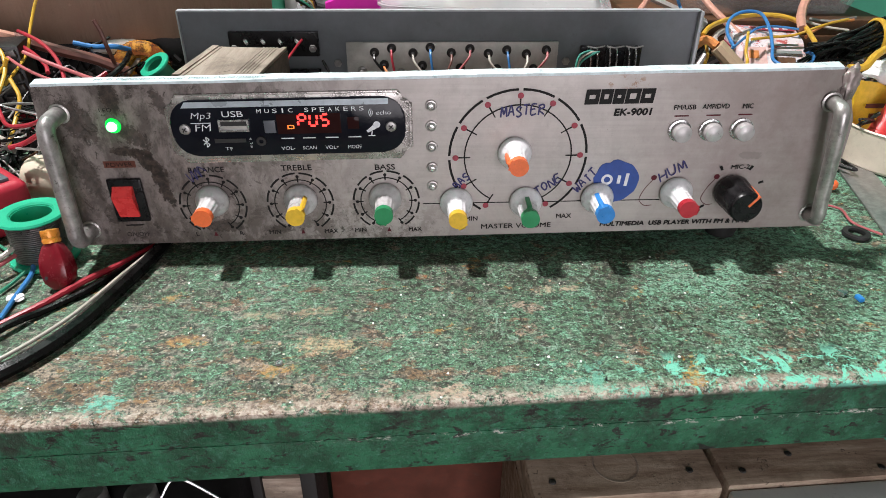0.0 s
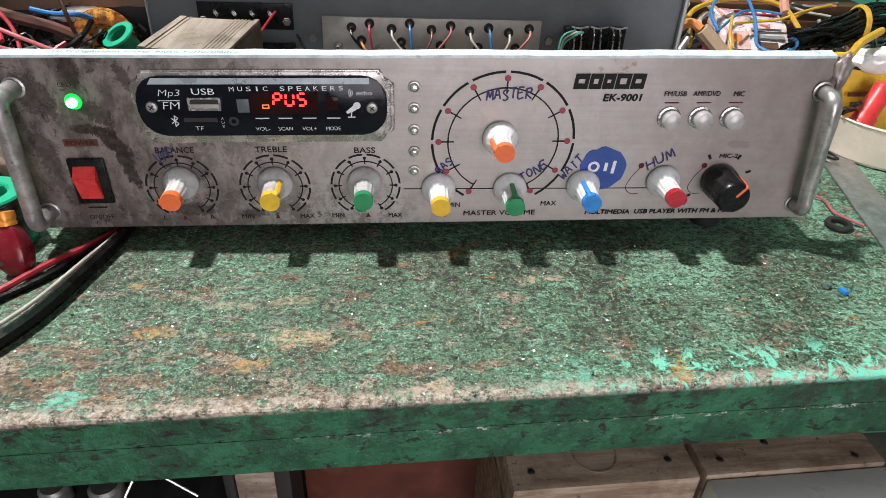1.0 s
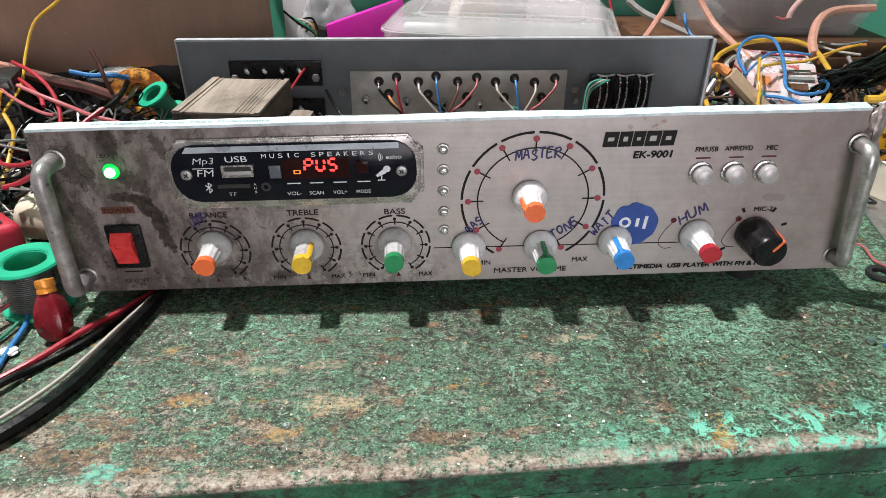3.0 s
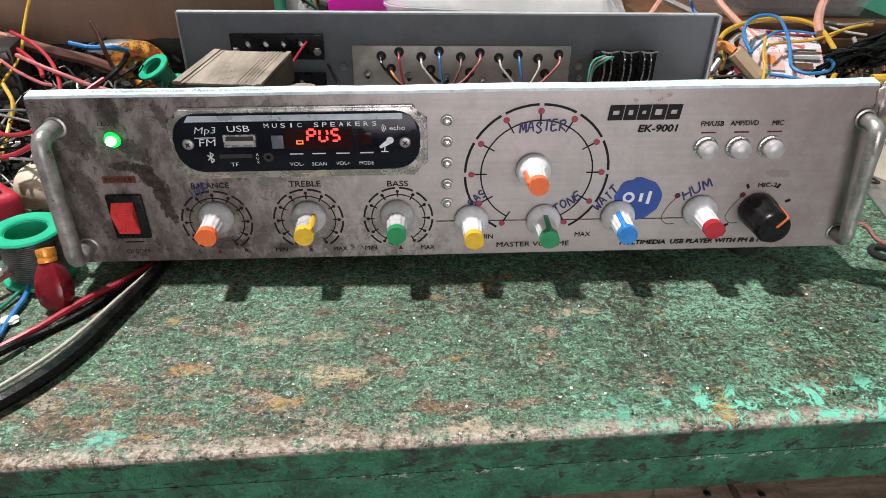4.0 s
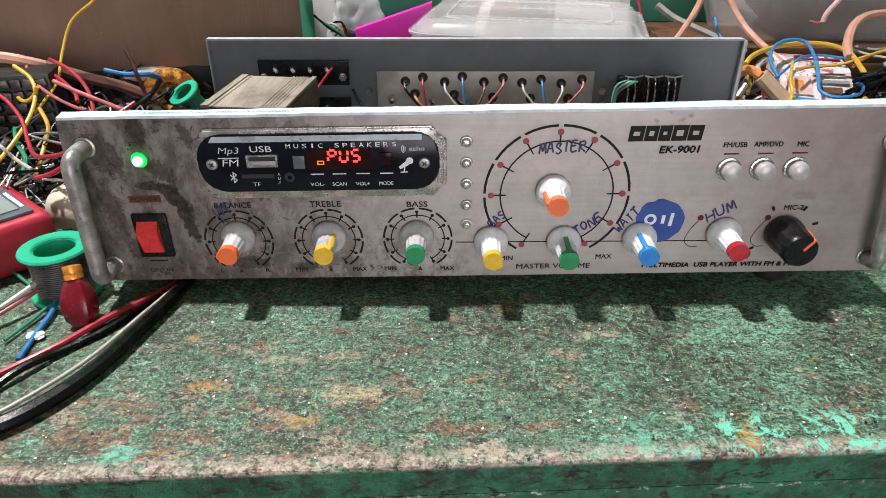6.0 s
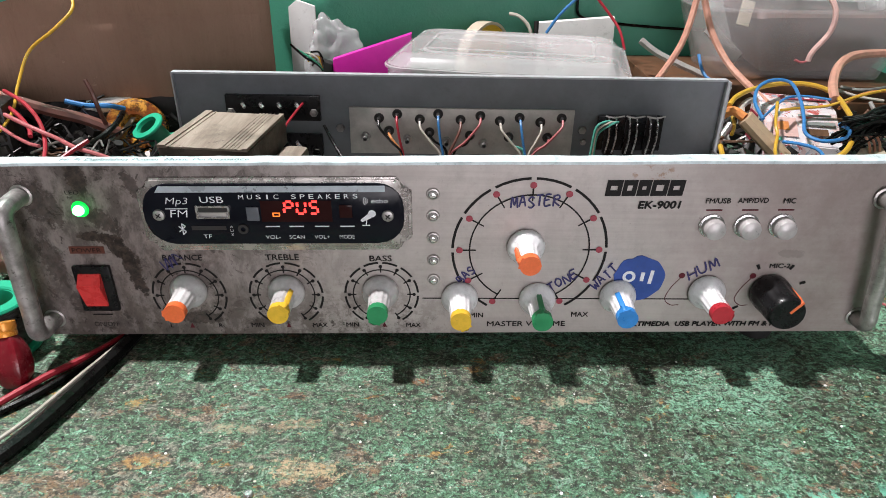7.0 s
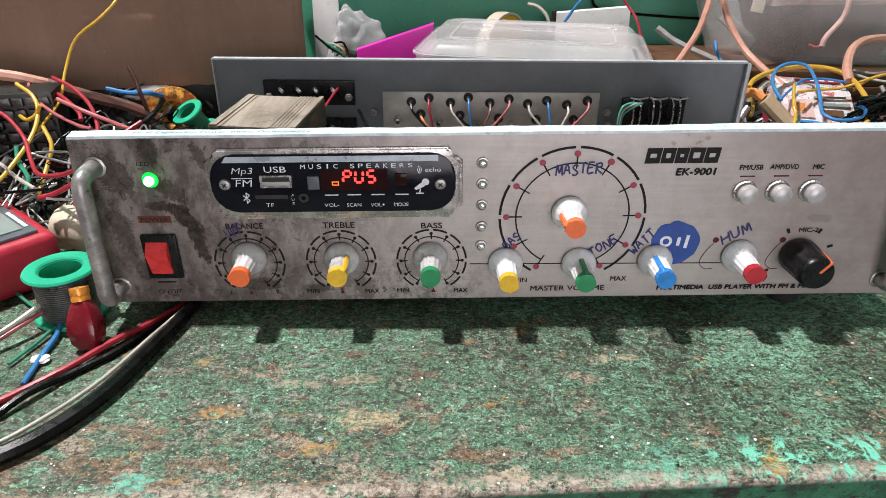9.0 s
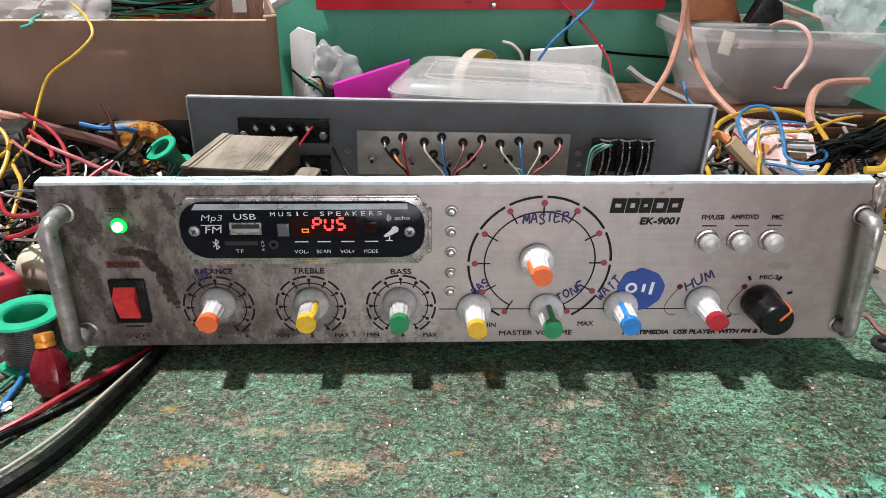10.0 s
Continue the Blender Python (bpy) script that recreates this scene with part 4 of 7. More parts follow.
for words, w_, h_, x_, z_ in (("BALANCE", 0.0178, 0.0029, -0.1186, 0.0525), ("TREBLE", 0.0152, 0.0029, -0.0736, 0.0525), ("BASS", 0.0100, 0.0029, -0.0291, 0.0517),
                              ("L", 0.0014, 0.0022, -0.1300, 0.0157), ("R", 0.0018, 0.0022, -0.1068, 0.0155), ("MIN", 0.0060, 0.0023, -0.0892, 0.0157), ("MAX", 0.0070, 0.0023, -0.0595, 0.0155),
                              ("MIN", 0.0060, 0.0023, -0.0440, 0.0157), ("MAX", 0.0068, 0.0023, -0.0150, 0.0153), ("MASTER VOLUME", 0.0372, 0.0028, 0.0388, 0.0158), ("MIN", 0.0062, 0.0025, 0.0150, 0.0208),
                              ("MAX", 0.0080, 0.0026, 0.0640, 0.0210), ("FM/USB", 0.0108, 0.0024, 0.1188, 0.0796), ("AMP/DVD", 0.0132, 0.0024, 0.1340, 0.0797), ("MIC", 0.0052, 0.0024, 0.1499, 0.0795),
                              ("MIC-2", 0.0094, 0.0024, 0.1533, 0.0470)):
    letters(words, w_, h_, x_, z_, "ink", amp, heavy=0.00007)
letters("EK-9001", 0.0184, 0.0034, 0.0934, 0.0778, "ink", amp, shear=0.12, heavy=0.00022)
letters("MULTIMEDIA  USB PLAYER WITH FM & MMC", 0.0810, 0.0025, 0.1245, 0.0154, "ink", amp, shear=0.12, heavy=0.00018)
for x_ in (0.1178, 0.1336, 0.1494):
    part("button_mark", box(-0.0035, 0.0035, -0.0003, 0, -0.0003, 0.0003), "darkredink", amp, "", PF @ pose(x_, 0, 0.0751))
part("panel_line", box(-0.0105, 0.1140, -0.0003, 0, -0.0002, 0.0002), "ink", amp, "thin printed line", PF @ pose(0, 0, 0.0302, 0, 0.5, 0))
# maker's mark as plain slanted frames
mk = 0.0693
for w_, hole in ((0.0068, 0.0010), (0.0060, 0.0012), (0.0056, 0.0008), (0.0070, 0.0014), (0.0066, 0.0010)):
    bm = bmesh.new()
    h_ = 0.0037
    for x0, x1, z0, z1 in ((0, w_, hole, h_), (0, w_, -h_, -hole), (0, 0.0019, -hole, hole), (w_ - 0.0019, w_, -hole, hole)):
        bm.faces.new([bm.verts.new((x + 0.10 * z, -0.0003, z)) for x, z in ((x0, z0), (x1, z0), (x1, z1), (x0, z1))])
    part("makers_mark", bm, "ink", amp, "plain black block of the maker's mark", PF @ pose(mk, 0, 0.0857))
    mk += w_ + 0.0004
for dx in (-0.1205, -0.0745, -0.0288):
    bm = prism([(-0.0011, 0), (0.0011, 0), (0, 0.0026)], 0.0003)
    part("arrow_mark", bm, "darkredink", amp, "", PF @ pose(dx, 0, 0.0143))

# pen handwriting, each letter drawn as strokes in a unit square
STROKES = {"M": "0,0 .15,1 .5,.25 .85,1 1,0", "A": "0,0 .45,1 .95,0|.15,.38 .8,.4", "S": ".95,.85 .5,1 .1,.75 .5,.5 .9,.25 .5,0 .05,.12", "T": "0,.95 1,1|.5,1 .45,0",
           "E": ".9,1 .1,.95 0,0 .9,.05|.05,.5 .7,.55", "R": "0,0 .1,1|-.1,.9 .7,1 .85,.7 .1,.5 .95,0", "B": "0,0 .1,1 .7,.9 .7,.6 .1,.52 .8,.45 .8,.1 0,0", "O": ".5,1 .05,.6 .3,.02 .8,.2 .9,.7 .5,1",
           "N": "0,0 .1,1 .85,0 .95,1", "W": "0,1 .25,0 .5,.6 .75,0 1,1.05", "I": ".5,1 .45,0|.2,1 .8,1", "H": "0,0 .1,1|.9,0 1,1|.05,.5 .95,.52", "U": "0,1 .1,.15 .5,0 .85,.2 .95,1", "Z": "-.1,.9 .2,0 .3,1 .55,0 .6,1 .9,.1 .8,1.1 1.3,.5"}


def handwriting(words, x0, z0, x1, z1, height, bold=0.00042):
    """Words written along a line from one point of the panel to another."""
    bm = bmesh.new()
    along = Vector((x1 - x0, 0, z1 - z0))
    length, d = along.length, along.normalized()
    up = Vector((-d.z, 0, d.x))
    pitch = length / len(words)
    for k, ch in enumerate(words):
        lift = 0.10 * height * math.sin(2.3 * k)
        for line in STROKES[ch].split("|"):
            pts = [tuple(float(v) for v in p.split(",")) for p in line.split()]
            tube([Vector((x0, 0, z0)) + d * (pitch * (k + 0.80 * u + 0.12 * v)) + up * (height * v + lift) for u, v in pts], bold, 5, 4, bm)
    for v in bm.verts:
        v.co.y = v.co.y * 0.1 - 0.0005
    part("handwriting", bm, "pen", amp, "blue-black pen handwriting", PF)


handwriting("MASTER", 0.0286, 0.0765, 0.0506, 0.0780, 0.0052)
handwriting("BAS", 0.0078, 0.0380, 0.0143, 0.0455, 0.0040)
handwriting("TONE", 0.0490, 0.0335, 0.0622, 0.0425, 0.0044)
handwriting("WAIT", 0.0700, 0.0345, 0.0800, 0.0462, 0.0044)
handwriting("HUM", 0.1130, 0.0395, 0.1262, 0.0480, 0.0050)
handwriting("Z", -0.1275, 0.0455, -0.1185, 0.0490, 0.0060, 0.00028)
# round blue sticker with pale blocks
random.seed(5)
pts = []
for k in range(36):
    a = 2 * math.pi * k / 36
    torn = 1.0 if 1.5 < a < 3.6 else 0.35
    r = 0.0118 + 0.0003 * math.sin(3 * a + 1) + torn * (0.0005 * math.sin(9 * a) + random.uniform(-0.0004, 0.0003))
    pts.append((r * math.cos(a), r * math.sin(a)))
sticker = part("round_sticker", prism(pts, 0.0004), "bluelabel", amp, "torn round blue sticker, upside down", PF @ pose(0.0893, 0, 0.0405))
part("sticker_block", band(0.0016, 0.0030, 0, 360, 0.0006, 24), "whiteink", sticker, "", pose(-0.0046, 0, 0.0012))
for pts, at in (([(0.0, 0, -0.0012), (0.0004, 0, 0.0034)], (0.0014, 0, 0.0)), ([(0.0, 0, -0.0034), (0.0008, 0, 0.0036)], (0.0052, 0, 0.0008))):
    bm = tube(pts, 0.00085, 8, 6)
    for v in bm.verts:
        v.co.y = -0.0005 + 0.15 * v.co.y
    part("sticker_block", bm, "whiteink", sticker, "", pose(*at))
for mx, mz in ((0.1072, 0.0385), (0.1400, 0.0382)):
    cord = tube([(mx + 0.0015, 0, mz + 0.002), (mx - 0.0020, 0, mz - 0.003), (mx - 0.0040, 0, mz - 0.009), (mx - 0.0010, 0, mz - 0.0125), (mx + 0.003, 0, mz - 0.0125)], 0.00022, 5, 6)
    disc(0.0015, 0.0003, 12, cord, (mx + 0.002, mz + 0.0035))
    part("microphone_print", cord, "darkredink", amp, "", PF)
for a in (20, 118, 60, 210):
    part("tick_print", band(0.0145, 0.0172, a - 2.5, a + 2.5, 0.0003, 2), "ink", amp, "", PF @ pose(0.1510, 0, 0.0325))


# knobs
def knob(name, label, x, z, cap_colour, turn, r=0.0086, depth=0.0215, body="knob", pointer="fin"):
    """A skirted, fluted knob whose coloured cap carries a pointer."""
    def flute(a, h):
        return 1 + (0.028 * math.cos(12 * a) if 0.006 < h < depth - 0.002 else 0)
    if pointer == "fin":
        prof = [(0, 0.0008), (r * 0.97, 0.0008), (r, 0.0018), (r * 0.96, 0.0034), (r * 0.84, 0.0054), (r * 0.66, 0.0070), (r * 0.59, 0.0082), (r * 0.545, depth - 0.0045), (r * 0.53, depth - 0.0032), (0, depth - 0.0032)]
    else:
        prof = [(0, 0.0008), (r * 0.97, 0.0008), (r, 0.0020), (r * 0.99, 0.0060), (r * 0.94, 0.0080), (r * 0.90, depth - 0.0045), (r * 0.89, depth - 0.0032), (0, depth - 0.0032)]
    body_ob = part(name, lathe(prof, 96, pose(0, 0, 0, 90, 0, 0), flute), body, amp, label, PF @ pose(x, 0, z) @ pose(0, 0, 0, 0, -turn, 0))
    rc = r * (0.56 if pointer == 'fin' else 0.90)
    if pointer == "fin":
        rk_ = rc * 0.97
        out = [(rk_ * math.cos(a), rk_ * math.sin(a)) for a in [radians(d) for d in range(118, 423, 8)]] + [(0.0004, rc * 1.22), (-0.0004, rc * 1.22)]
        part("cap", prism(out, 0.0036, 0.0009), cap_colour, body_ob, "", pose(0, -depth + 0.0034, 0))
        fin = box(-rc * 0.24, rc * 0.24, -depth + 0.003, -0.0066, rc * 0.78, rc * 1.24, 0.0004)
        part("pointer", fin, cap_colour, body_ob)
    else:
        fin = box(-rc * 0.085, rc * 0.085, -depth - 0.0002, -depth + 0.0036, rc * 0.12, rc * 1.02, 0.0002)
        tip = lathe([(rc, depth - 0.0032), (rc * 0.98, depth - 0.001), (rc * 0.90, depth), (0, depth)], 40, pose(0, 0, 0, 90, 0, 0))
        part("cap", tip, body, body_ob)
        part("pointer", fin, cap_colour, body_ob, "orange pointer line")
        part("pointer", box(-rc * 0.085, rc * 0.085, -depth + 0.003, -0.0070, rc * 0.90, rc * 1.06), cap_colour, body_ob)
    return body_ob


for label, x_, z_, col, turn, shell in (("grimy white knob with an orange pointer cap", -0.1182, 0.0357, "orange", 100, "oldknob"), ("grimy white knob with a yellow pointer cap", -0.0732, 0.0350, "yellow", -42, "oldknob"),
                                        ("grimy white knob with a green cap", -0.0298, 0.0346, "green", 160, "oldknob"), ("white knob with an orange pointer cap", 0.0362, 0.0580, "orange", 72, "knob"),
                                        ("white knob with a yellow cap", 0.0069, 0.0310, "yellow", 215, "knob"), ("white knob with a green pointer cap", 0.0430, 0.0304, "green", 2, "knob"),
                                        ("white knob with a blue pointer cap", 0.0804, 0.0318, "blue", 22, "knob"), ("white knob with a red cap", 0.1216, 0.0338, "red", -95, "knob")):
    knob("knob", label, x_, z_, col, turn, 0.0085, 0.0190 if z_ > 0.05 else 0.0208, shell)
knob("knob", "large black fluted knob with an orange pointer", 0.1508, 0.0338, "orange", -40, 0.0092, 0.0208, "black", "line")
for x_ in (0.1178, 0.1332, 0.1488):
    bt_ = part("push_button", lathe([(0, 0.0075), (0.003, 0.0073), (0.0043, 0.0064), (0.0047, 0.0050), (0.0047, 0.0012)], 28, pose(0, 0, 0, 90, 0, 0)), "button", amp, "pale grey round push button", PF @ pose(x_, 0, 0.0677))
    part("button_rim", lathe([(0.0047, 0.0014), (0.0056, 0.0012), (0.0057, 0)], 28, pose(0, 0, 0, 90, 0, 0)), "steel", bt_, "")

# chassis, back plate and what sits inside
part("chassis_floor", box(-0.188, 0.196, 0.0014, 0.199, 0.0109, 0.0122), "dullsteel", amp, "dull steel chassis floor", PF)
for sx in (-0.189, 0.197):
    part("chassis_side", box(sx - 0.0008, sx + 0.0008, 0.0030, 0.199, 0.0123, 0.032), "dullsteel", amp, "", PF)
for fx, fy in ((-0.16, 0.02), (0.16, 0.02), (-0.16, 0.18), (0.16, 0.18)):
    fh = 0.0108 + 0.01745 * fx  # the amplifier stands a touch askew
    part("rubber_foot", lathe([(0, 0), (0.008, 0), (0.009, 0.003), (0.009, fh - 0.0002), (0, fh)], 20), "matt", amp, "", pose(fx, fy, 0.0))
BP = pose(0, 0.2000, 0)
back = part("back_plate", box(-0.1872, 0.1965, 0.0, 0.0015, 0.0100, 0.0850), "greysheet", amp, "blue-grey painted back plate", BP)
part("top_edge", box(-0.1872, 0.1965, -0.0040, 0.0015, 0.0852, 0.0864), "edgewhite", back, "pale worn top edge")
fe = box(0.1966, 0.1976, -0.008, 0.0015, 0.014, 0.0858)
part("side_flange", fe, "edgewhite", back)
part("side_flange", box(-0.1882, -0.1873, -0.003, 0.0015, 0.014, 0.0858), "edgewhite", back)


def nut(parent, x, z, r=0.0032, y=0.0):
    s = part("nut", lathe([(0.0, 0.0028), (r * 0.5, 0.0028), (r * 0.5, 0.0018), (r * 0.9, 0.0018), (r, 0)], 6, pose(0, 0, 0, 90, 0, 0)), "dullsteel", parent, "", pose(x, y, z))
    return s


for x0, x1, z0, z1 in ((-0.153, -0.087, 0.053, 0.071), (-0.117, -0.087, 0.024, 0.043)):
    tb = part("terminal_block", box(x0, x1, -0.004, 0, z0, z1, 0.0006), "black", back, "black terminal block with metal lugs")
    nut(tb, x0 + 0.0035 if x1 - x0 > 0.05 else x1 - 0.0045, z0 + 0.006, 0.003, -0.004)
    nut(tb, x1 - 0.0045, z0 + 0.006, 0.003, -0.004)
    for k in range(4 if x1 - x0 > 0.05 else 1):
        lx = x0 + 0.012 + k * 0.0125
        part("lug", tube([(lx, -0.004, z1 - 0.006), (lx + 0.001, -0.008, z1 - 0.0055), (lx + 0.003, -0.010, z1 - 0.007)], 0.0014, 6, 4), "steel", tb)
pl2 = part("socket_plate", box(-0.067, 0.093, -0.0022, 0, 0.029, 0.063, 0.0004), "plate", back, "pale plate with two rows of sockets")
nut(back, -0.0740, 0.0470)
nut(back, 0.1000, 0.0480)
nut(back, 0.1015, 0.0390, 0.0024)
up = [(-0.046, 0.0555), (-0.033, 0.0585), (-0.017, 0.0550), (-0.004, 0.0590), (0.012, 0.0550), (0.026, 0.0580), (0.040, 0.0545), (0.054, 0.0570), (0.069, 0.0540), (0.084, 0.0570)]
low = [(-0.056, 0.0415), (-0.026, 0.0400), (0.002, 0.0387), (0.029, 0.0375)]
lowdark = [(-0.039, 0.0463), (-0.010, 0.0455), (0.019, 0.0435), (0.047, 0.0427), (0.075, 0.0427)]
for k, (x_, z_) in enumerate(up + lowdark + low):
    s = lathe([(0.0015, 0.0060), (0.0015, 0.0015), (0.0024, 0.0015), (0.0034, 0.0010), (0.0036, 0.0)], 16, pose(0, 0, 0, 90, 0, 0))
    part("socket", s, "matt" if k < 15 else "dullsteel", pl2, "", pose(x_, -0.0022, z_))
grp = [(-0.0330, "w_red"), (-0.0460, "w_black"), (-0.0170, "w_white"), (-0.0040, "w_blue"), (0.0120, "w_brown"), (0.0260, "w_pink"), (0.0400, "w_white"), (0.0540, "w_blue"), (0.0690, "w_white"), (0.0840, "w_pink")]
ends = [-0.028, -0.028, -0.002, 0.000, 0.004, 0.004, 0.055, 0.058, 0.060, 0.062]
zs = [p[1] for p in sorted(up)]
for (x_, col), e_ in zip(sorted(grp), ends):
    z_ = dict((round(a, 3), b) for a, b in up)[round(x_, 3)]
    part("socket_wire", tube([(x_, -0.008, z_), (x_ * 0.93 + e_ * 0.07, -0.013, z_ - 0.004), (x_ * 0.5 + e_ * 0.5, -0.016, 0.043), (e_, -0.018, 0.033), (e_ + 0.002, -0.025, 0.014)], 0.0009, 7, 6), col, back, "", Matrix())
for x0_, z0_, x1_, z1_, col in ((-0.039, 0.0463, -0.030, 0.034, "w_orange"), (-0.010, 0.0455, 0.002, 0.036, "w_black"), (0.019, 0.0435, 0.008, 0.036, "w_black"), (0.047, 0.0427, 0.057, 0.036, "w_teal"), (0.075, 0.0427, 0.064, 0.036, "w_pink")):
    part("socket_wire", tube([(x0_, -0.008, z0_), (x0_ * 0.7 + x1_ * 0.3, -0.013, z0_ - 0.003), (x1_, -0.016, z1_), (x1_ - 0.001, -0.022, 0.016)], 0.0009, 7, 6), col, back)
ic = part("speaker_clip_block", box(0.110, 0.156, -0.006, 0, 0.035, 0.060, 0.001), "black", back, "black clip block with bare leads")
for k in range(3):
    xx = 0.1190 + k * 0.0145
    part("clip", box(xx - 0.0048, xx + 0.0038, -0.0085, -0.006, 0.033, 0.0605, 0.0008), "black", ic)
    part("clip_foot", lathe([(0, 0.003), (0.0030, 0.003), (0.0040, 0.001), (0.0040, 0)], 16, pose(xx, -0.006, 0.0335, 90, 0, 0)), "black", ic)
    for d in (-0.0030, 0.0020):
        part("lead", tube([(xx + d, -0.0086, 0.0605), (xx + d, -0.0125, 0.056), (xx + d + 0.001, -0.011, 0.045), (xx + d, -0.0095, 0.034)], 0.0007, 6, 5), "steel", ic)
    part("bare_link", tube([(xx - 0.006, -0.011, 0.0620), (xx, -0.012, 0.0610), (xx + 0.007, -0.011, 0.0620)], 0.0006, 6, 4), "dullsteel", ic)
for k, (col, dx) in enumerate((("w_teal", 0.0), ("w_white", 0.002), ("w_teal", 0.004))):
    part("signal_wire", tube([(0.118 + dx, -0.012, 0.058), (0.112 + dx, -0.018, 0.0600 - k * 0.001), (0.105 + dx * 0.5, -0.020, 0.056 - k * 0.002), (0.103 + dx * 0.5, -0.022, 0.040), (0.101 + dx, -0.024, 0.016)], 0.0009, 7, 6), col, back, "", Matrix())
part("grommet", lathe([(0.0025, 0.004), (0.0032, 0.005), (0.0068, 0.0035), (0.0072, 0)], 22, pose(0, 0, 0, 90, 0, 0)), "black", back, "black rubber grommet", pose(0.1770, 0, 0.0205))
part("fixing_tab", box(0.187, 0.199, -0.014, -0.012, 0.020, 0.034, 0.002), "dullsteel", back, "bent steel tab")

# mains transformer: stacked sheets, end strips and a coil
tr = part("transformer", box(-0.0265, 0.0260, -0.0320, 0.0320, 0.0, 0.0166, 0.0004), "darklamin", amp, "transformer of stacked brown sheets", pose(-0.1300, 0.1180, 0.0540, 0, 0, -6.0))
# paler top on a darker core: overhead light put into the colours
part("top_plate", box(-0.0262, 0.0252, -0.0335, 0.0325, 0.0167, 0.0180, 0.0003), "lamin", tr, "tan grained top sheets, painted paler as lit from above")
for sx, wd in ((-0.0235, 0.0022), (0.0238, 0.0015), (0.0100, 0.0006), (0.0122, 0.0006), (0.0144, 0.0006), (0.0166, 0.0006), (0.0188, 0.0006), (-0.0190, 0.0005)):
    part("strap", box(sx - wd, sx + wd, -0.0338, 0.0326, 0.0181, 0.0184 + 0.0004 * (wd > 0.001), 0.0001), "lamin", tr, "")
part("core_foot", box(-0.0240, 0.0240, -0.030, 0.030, -0.0420, -0.0002, 0.0006), "darklamin", tr)
for bx in (-0.0235, 0.0235):
    part("bolt", lathe([(0, 0.004), (0.0022, 0.004), (0.0022, 0.0018), (0.0034, 0.0018), (0.0034, 0)], 6, pose(bx, -0.0320, 0.0090, 90, 0, 0)), "steel", tr)
coil = box(0.0268, 0.0440, -0.020, 0.022, -0.022, 0.0030, 0.005)
part("coil_wrap", coil, "lamin", tr, "tan paper-wrapped winding")
for k in range(4):
    yy = -0.018 + 0.007 * k
    part("coil_lead", tube([(0.040, yy, 0.000), (0.050, yy - 0.003, 0.000), (0.055, yy - 0.006, -0.008), (0.057, yy - 0.006, -0.030)], 0.0009, 6, 5), ("w_white", "w_black", "w_white", "dullsteel")[k], tr)
part("primary_wire", tube([(-0.099, 0.196, 0.0655), (-0.102, 0.180, 0.063), (-0.106, 0.160, 0.058), (-0.108, 0.142, 0.050)], 0.0009, 8, 6), "w_red", amp)
part("primary_wire", tube([(-0.085, 0.196, 0.050), (-0.078, 0.188, 0.040), (-0.068, 0.175, 0.030), (-0.058, 0.165, 0.022), (-0.050, 0.160, 0.012)], 0.0011, 8, 6), "w_black", amp)

part("circuit_board", box(-0.03, 0.13, 0.10, 0.17, 0.0215, 0.0230), "brown", amp, "brown circuit board")
for a, b in ((-0.002, 0.022), (0.0235, 0.049), (0.056, 0.085), (0.0865, 0.112)):
    mm = pose((a + b) / 2, 0.115, 0.0520, 0, 90, 0)
    h = (b - a) / 2
    part("power_resistor", lathe([(0, -h), (0.0040, -h), (0.0045, -h + 0.001), (0.0045, -h + 0.003), (0.0040, -h + 0.004), (0.0040, h - 0.004), (0.0045, h - 0.003), (0.0045, h - 0.001), (0.0040, h), (0, h)], 20), "resist", amp, "green wire-wound resistor", mm)
    for e in (a + 0.001, b - 0.001):
        part("resistor_lead", tube([(e, 0.115, 0.0520), (e, 0.115, 0.023)], 0.0005, 5, 1), "steel", amp)
cap_ = part("capacitor", lathe([(0, 0), (0.0062, 0), (0.0070, 0.001), (0.0070, 0.0165), (0.0064, 0.0178), (0, 0.0175)], 26), "bluecap", amp, "blue sleeved capacitor lying on its side", pose(0.176, 0.122, 0.0503, 82, 0, -66))
for hh in (0.0025, 0.0060, 0.0095, 0.0130):
    part("pale_band", lathe([(0.0071, hh), (0.00715, hh + 0.0002), (0.00715, hh + 0.0006), (0.0071, hh + 0.0008)], 26), "lcd", cap_)
part("capacitor", lathe([(0, 0), (0.0055, 0), (0.0055, 0.011), (0.005, 0.012), (0, 0.012)], 20), "orange", amp, "small orange capacitor", pose(0.146, 0.110, 0.0435))
part("component_bank", box(0.135, 0.175, 0.10, 0.14, 0.0106, 0.0432, 0.002), "junk", amp, "dark parts under the capacitors")
wb = bmesh.new()
random.seed(8)
for k in range(9):
    cx, cy = -0.058 + random.uniform(-0.008, 0.008), 0.15 + random.uniform(-0.006, 0.006)
    tube([(cx + 0.010 * math.cos(a), cy + 0.006 * math.sin(a), 0.022 + 0.002 * k + 0.002 * math.sin(2 * a)) for a in (0, 1.3, 2.6, 3.9, 5.2, 6.2)], 0.0009, 6, 5, wb)
part("wire_tangle", wb, "w_black", amp, "small tangle of black wire")


# ---- things behind and beside the amplifier ----
def lone(name, bm, material, label, category, at=None, group="", kind=""):
    ob = part(name, bm, material, None, label, at)
    return tagged(ob, label, category, group, kind)


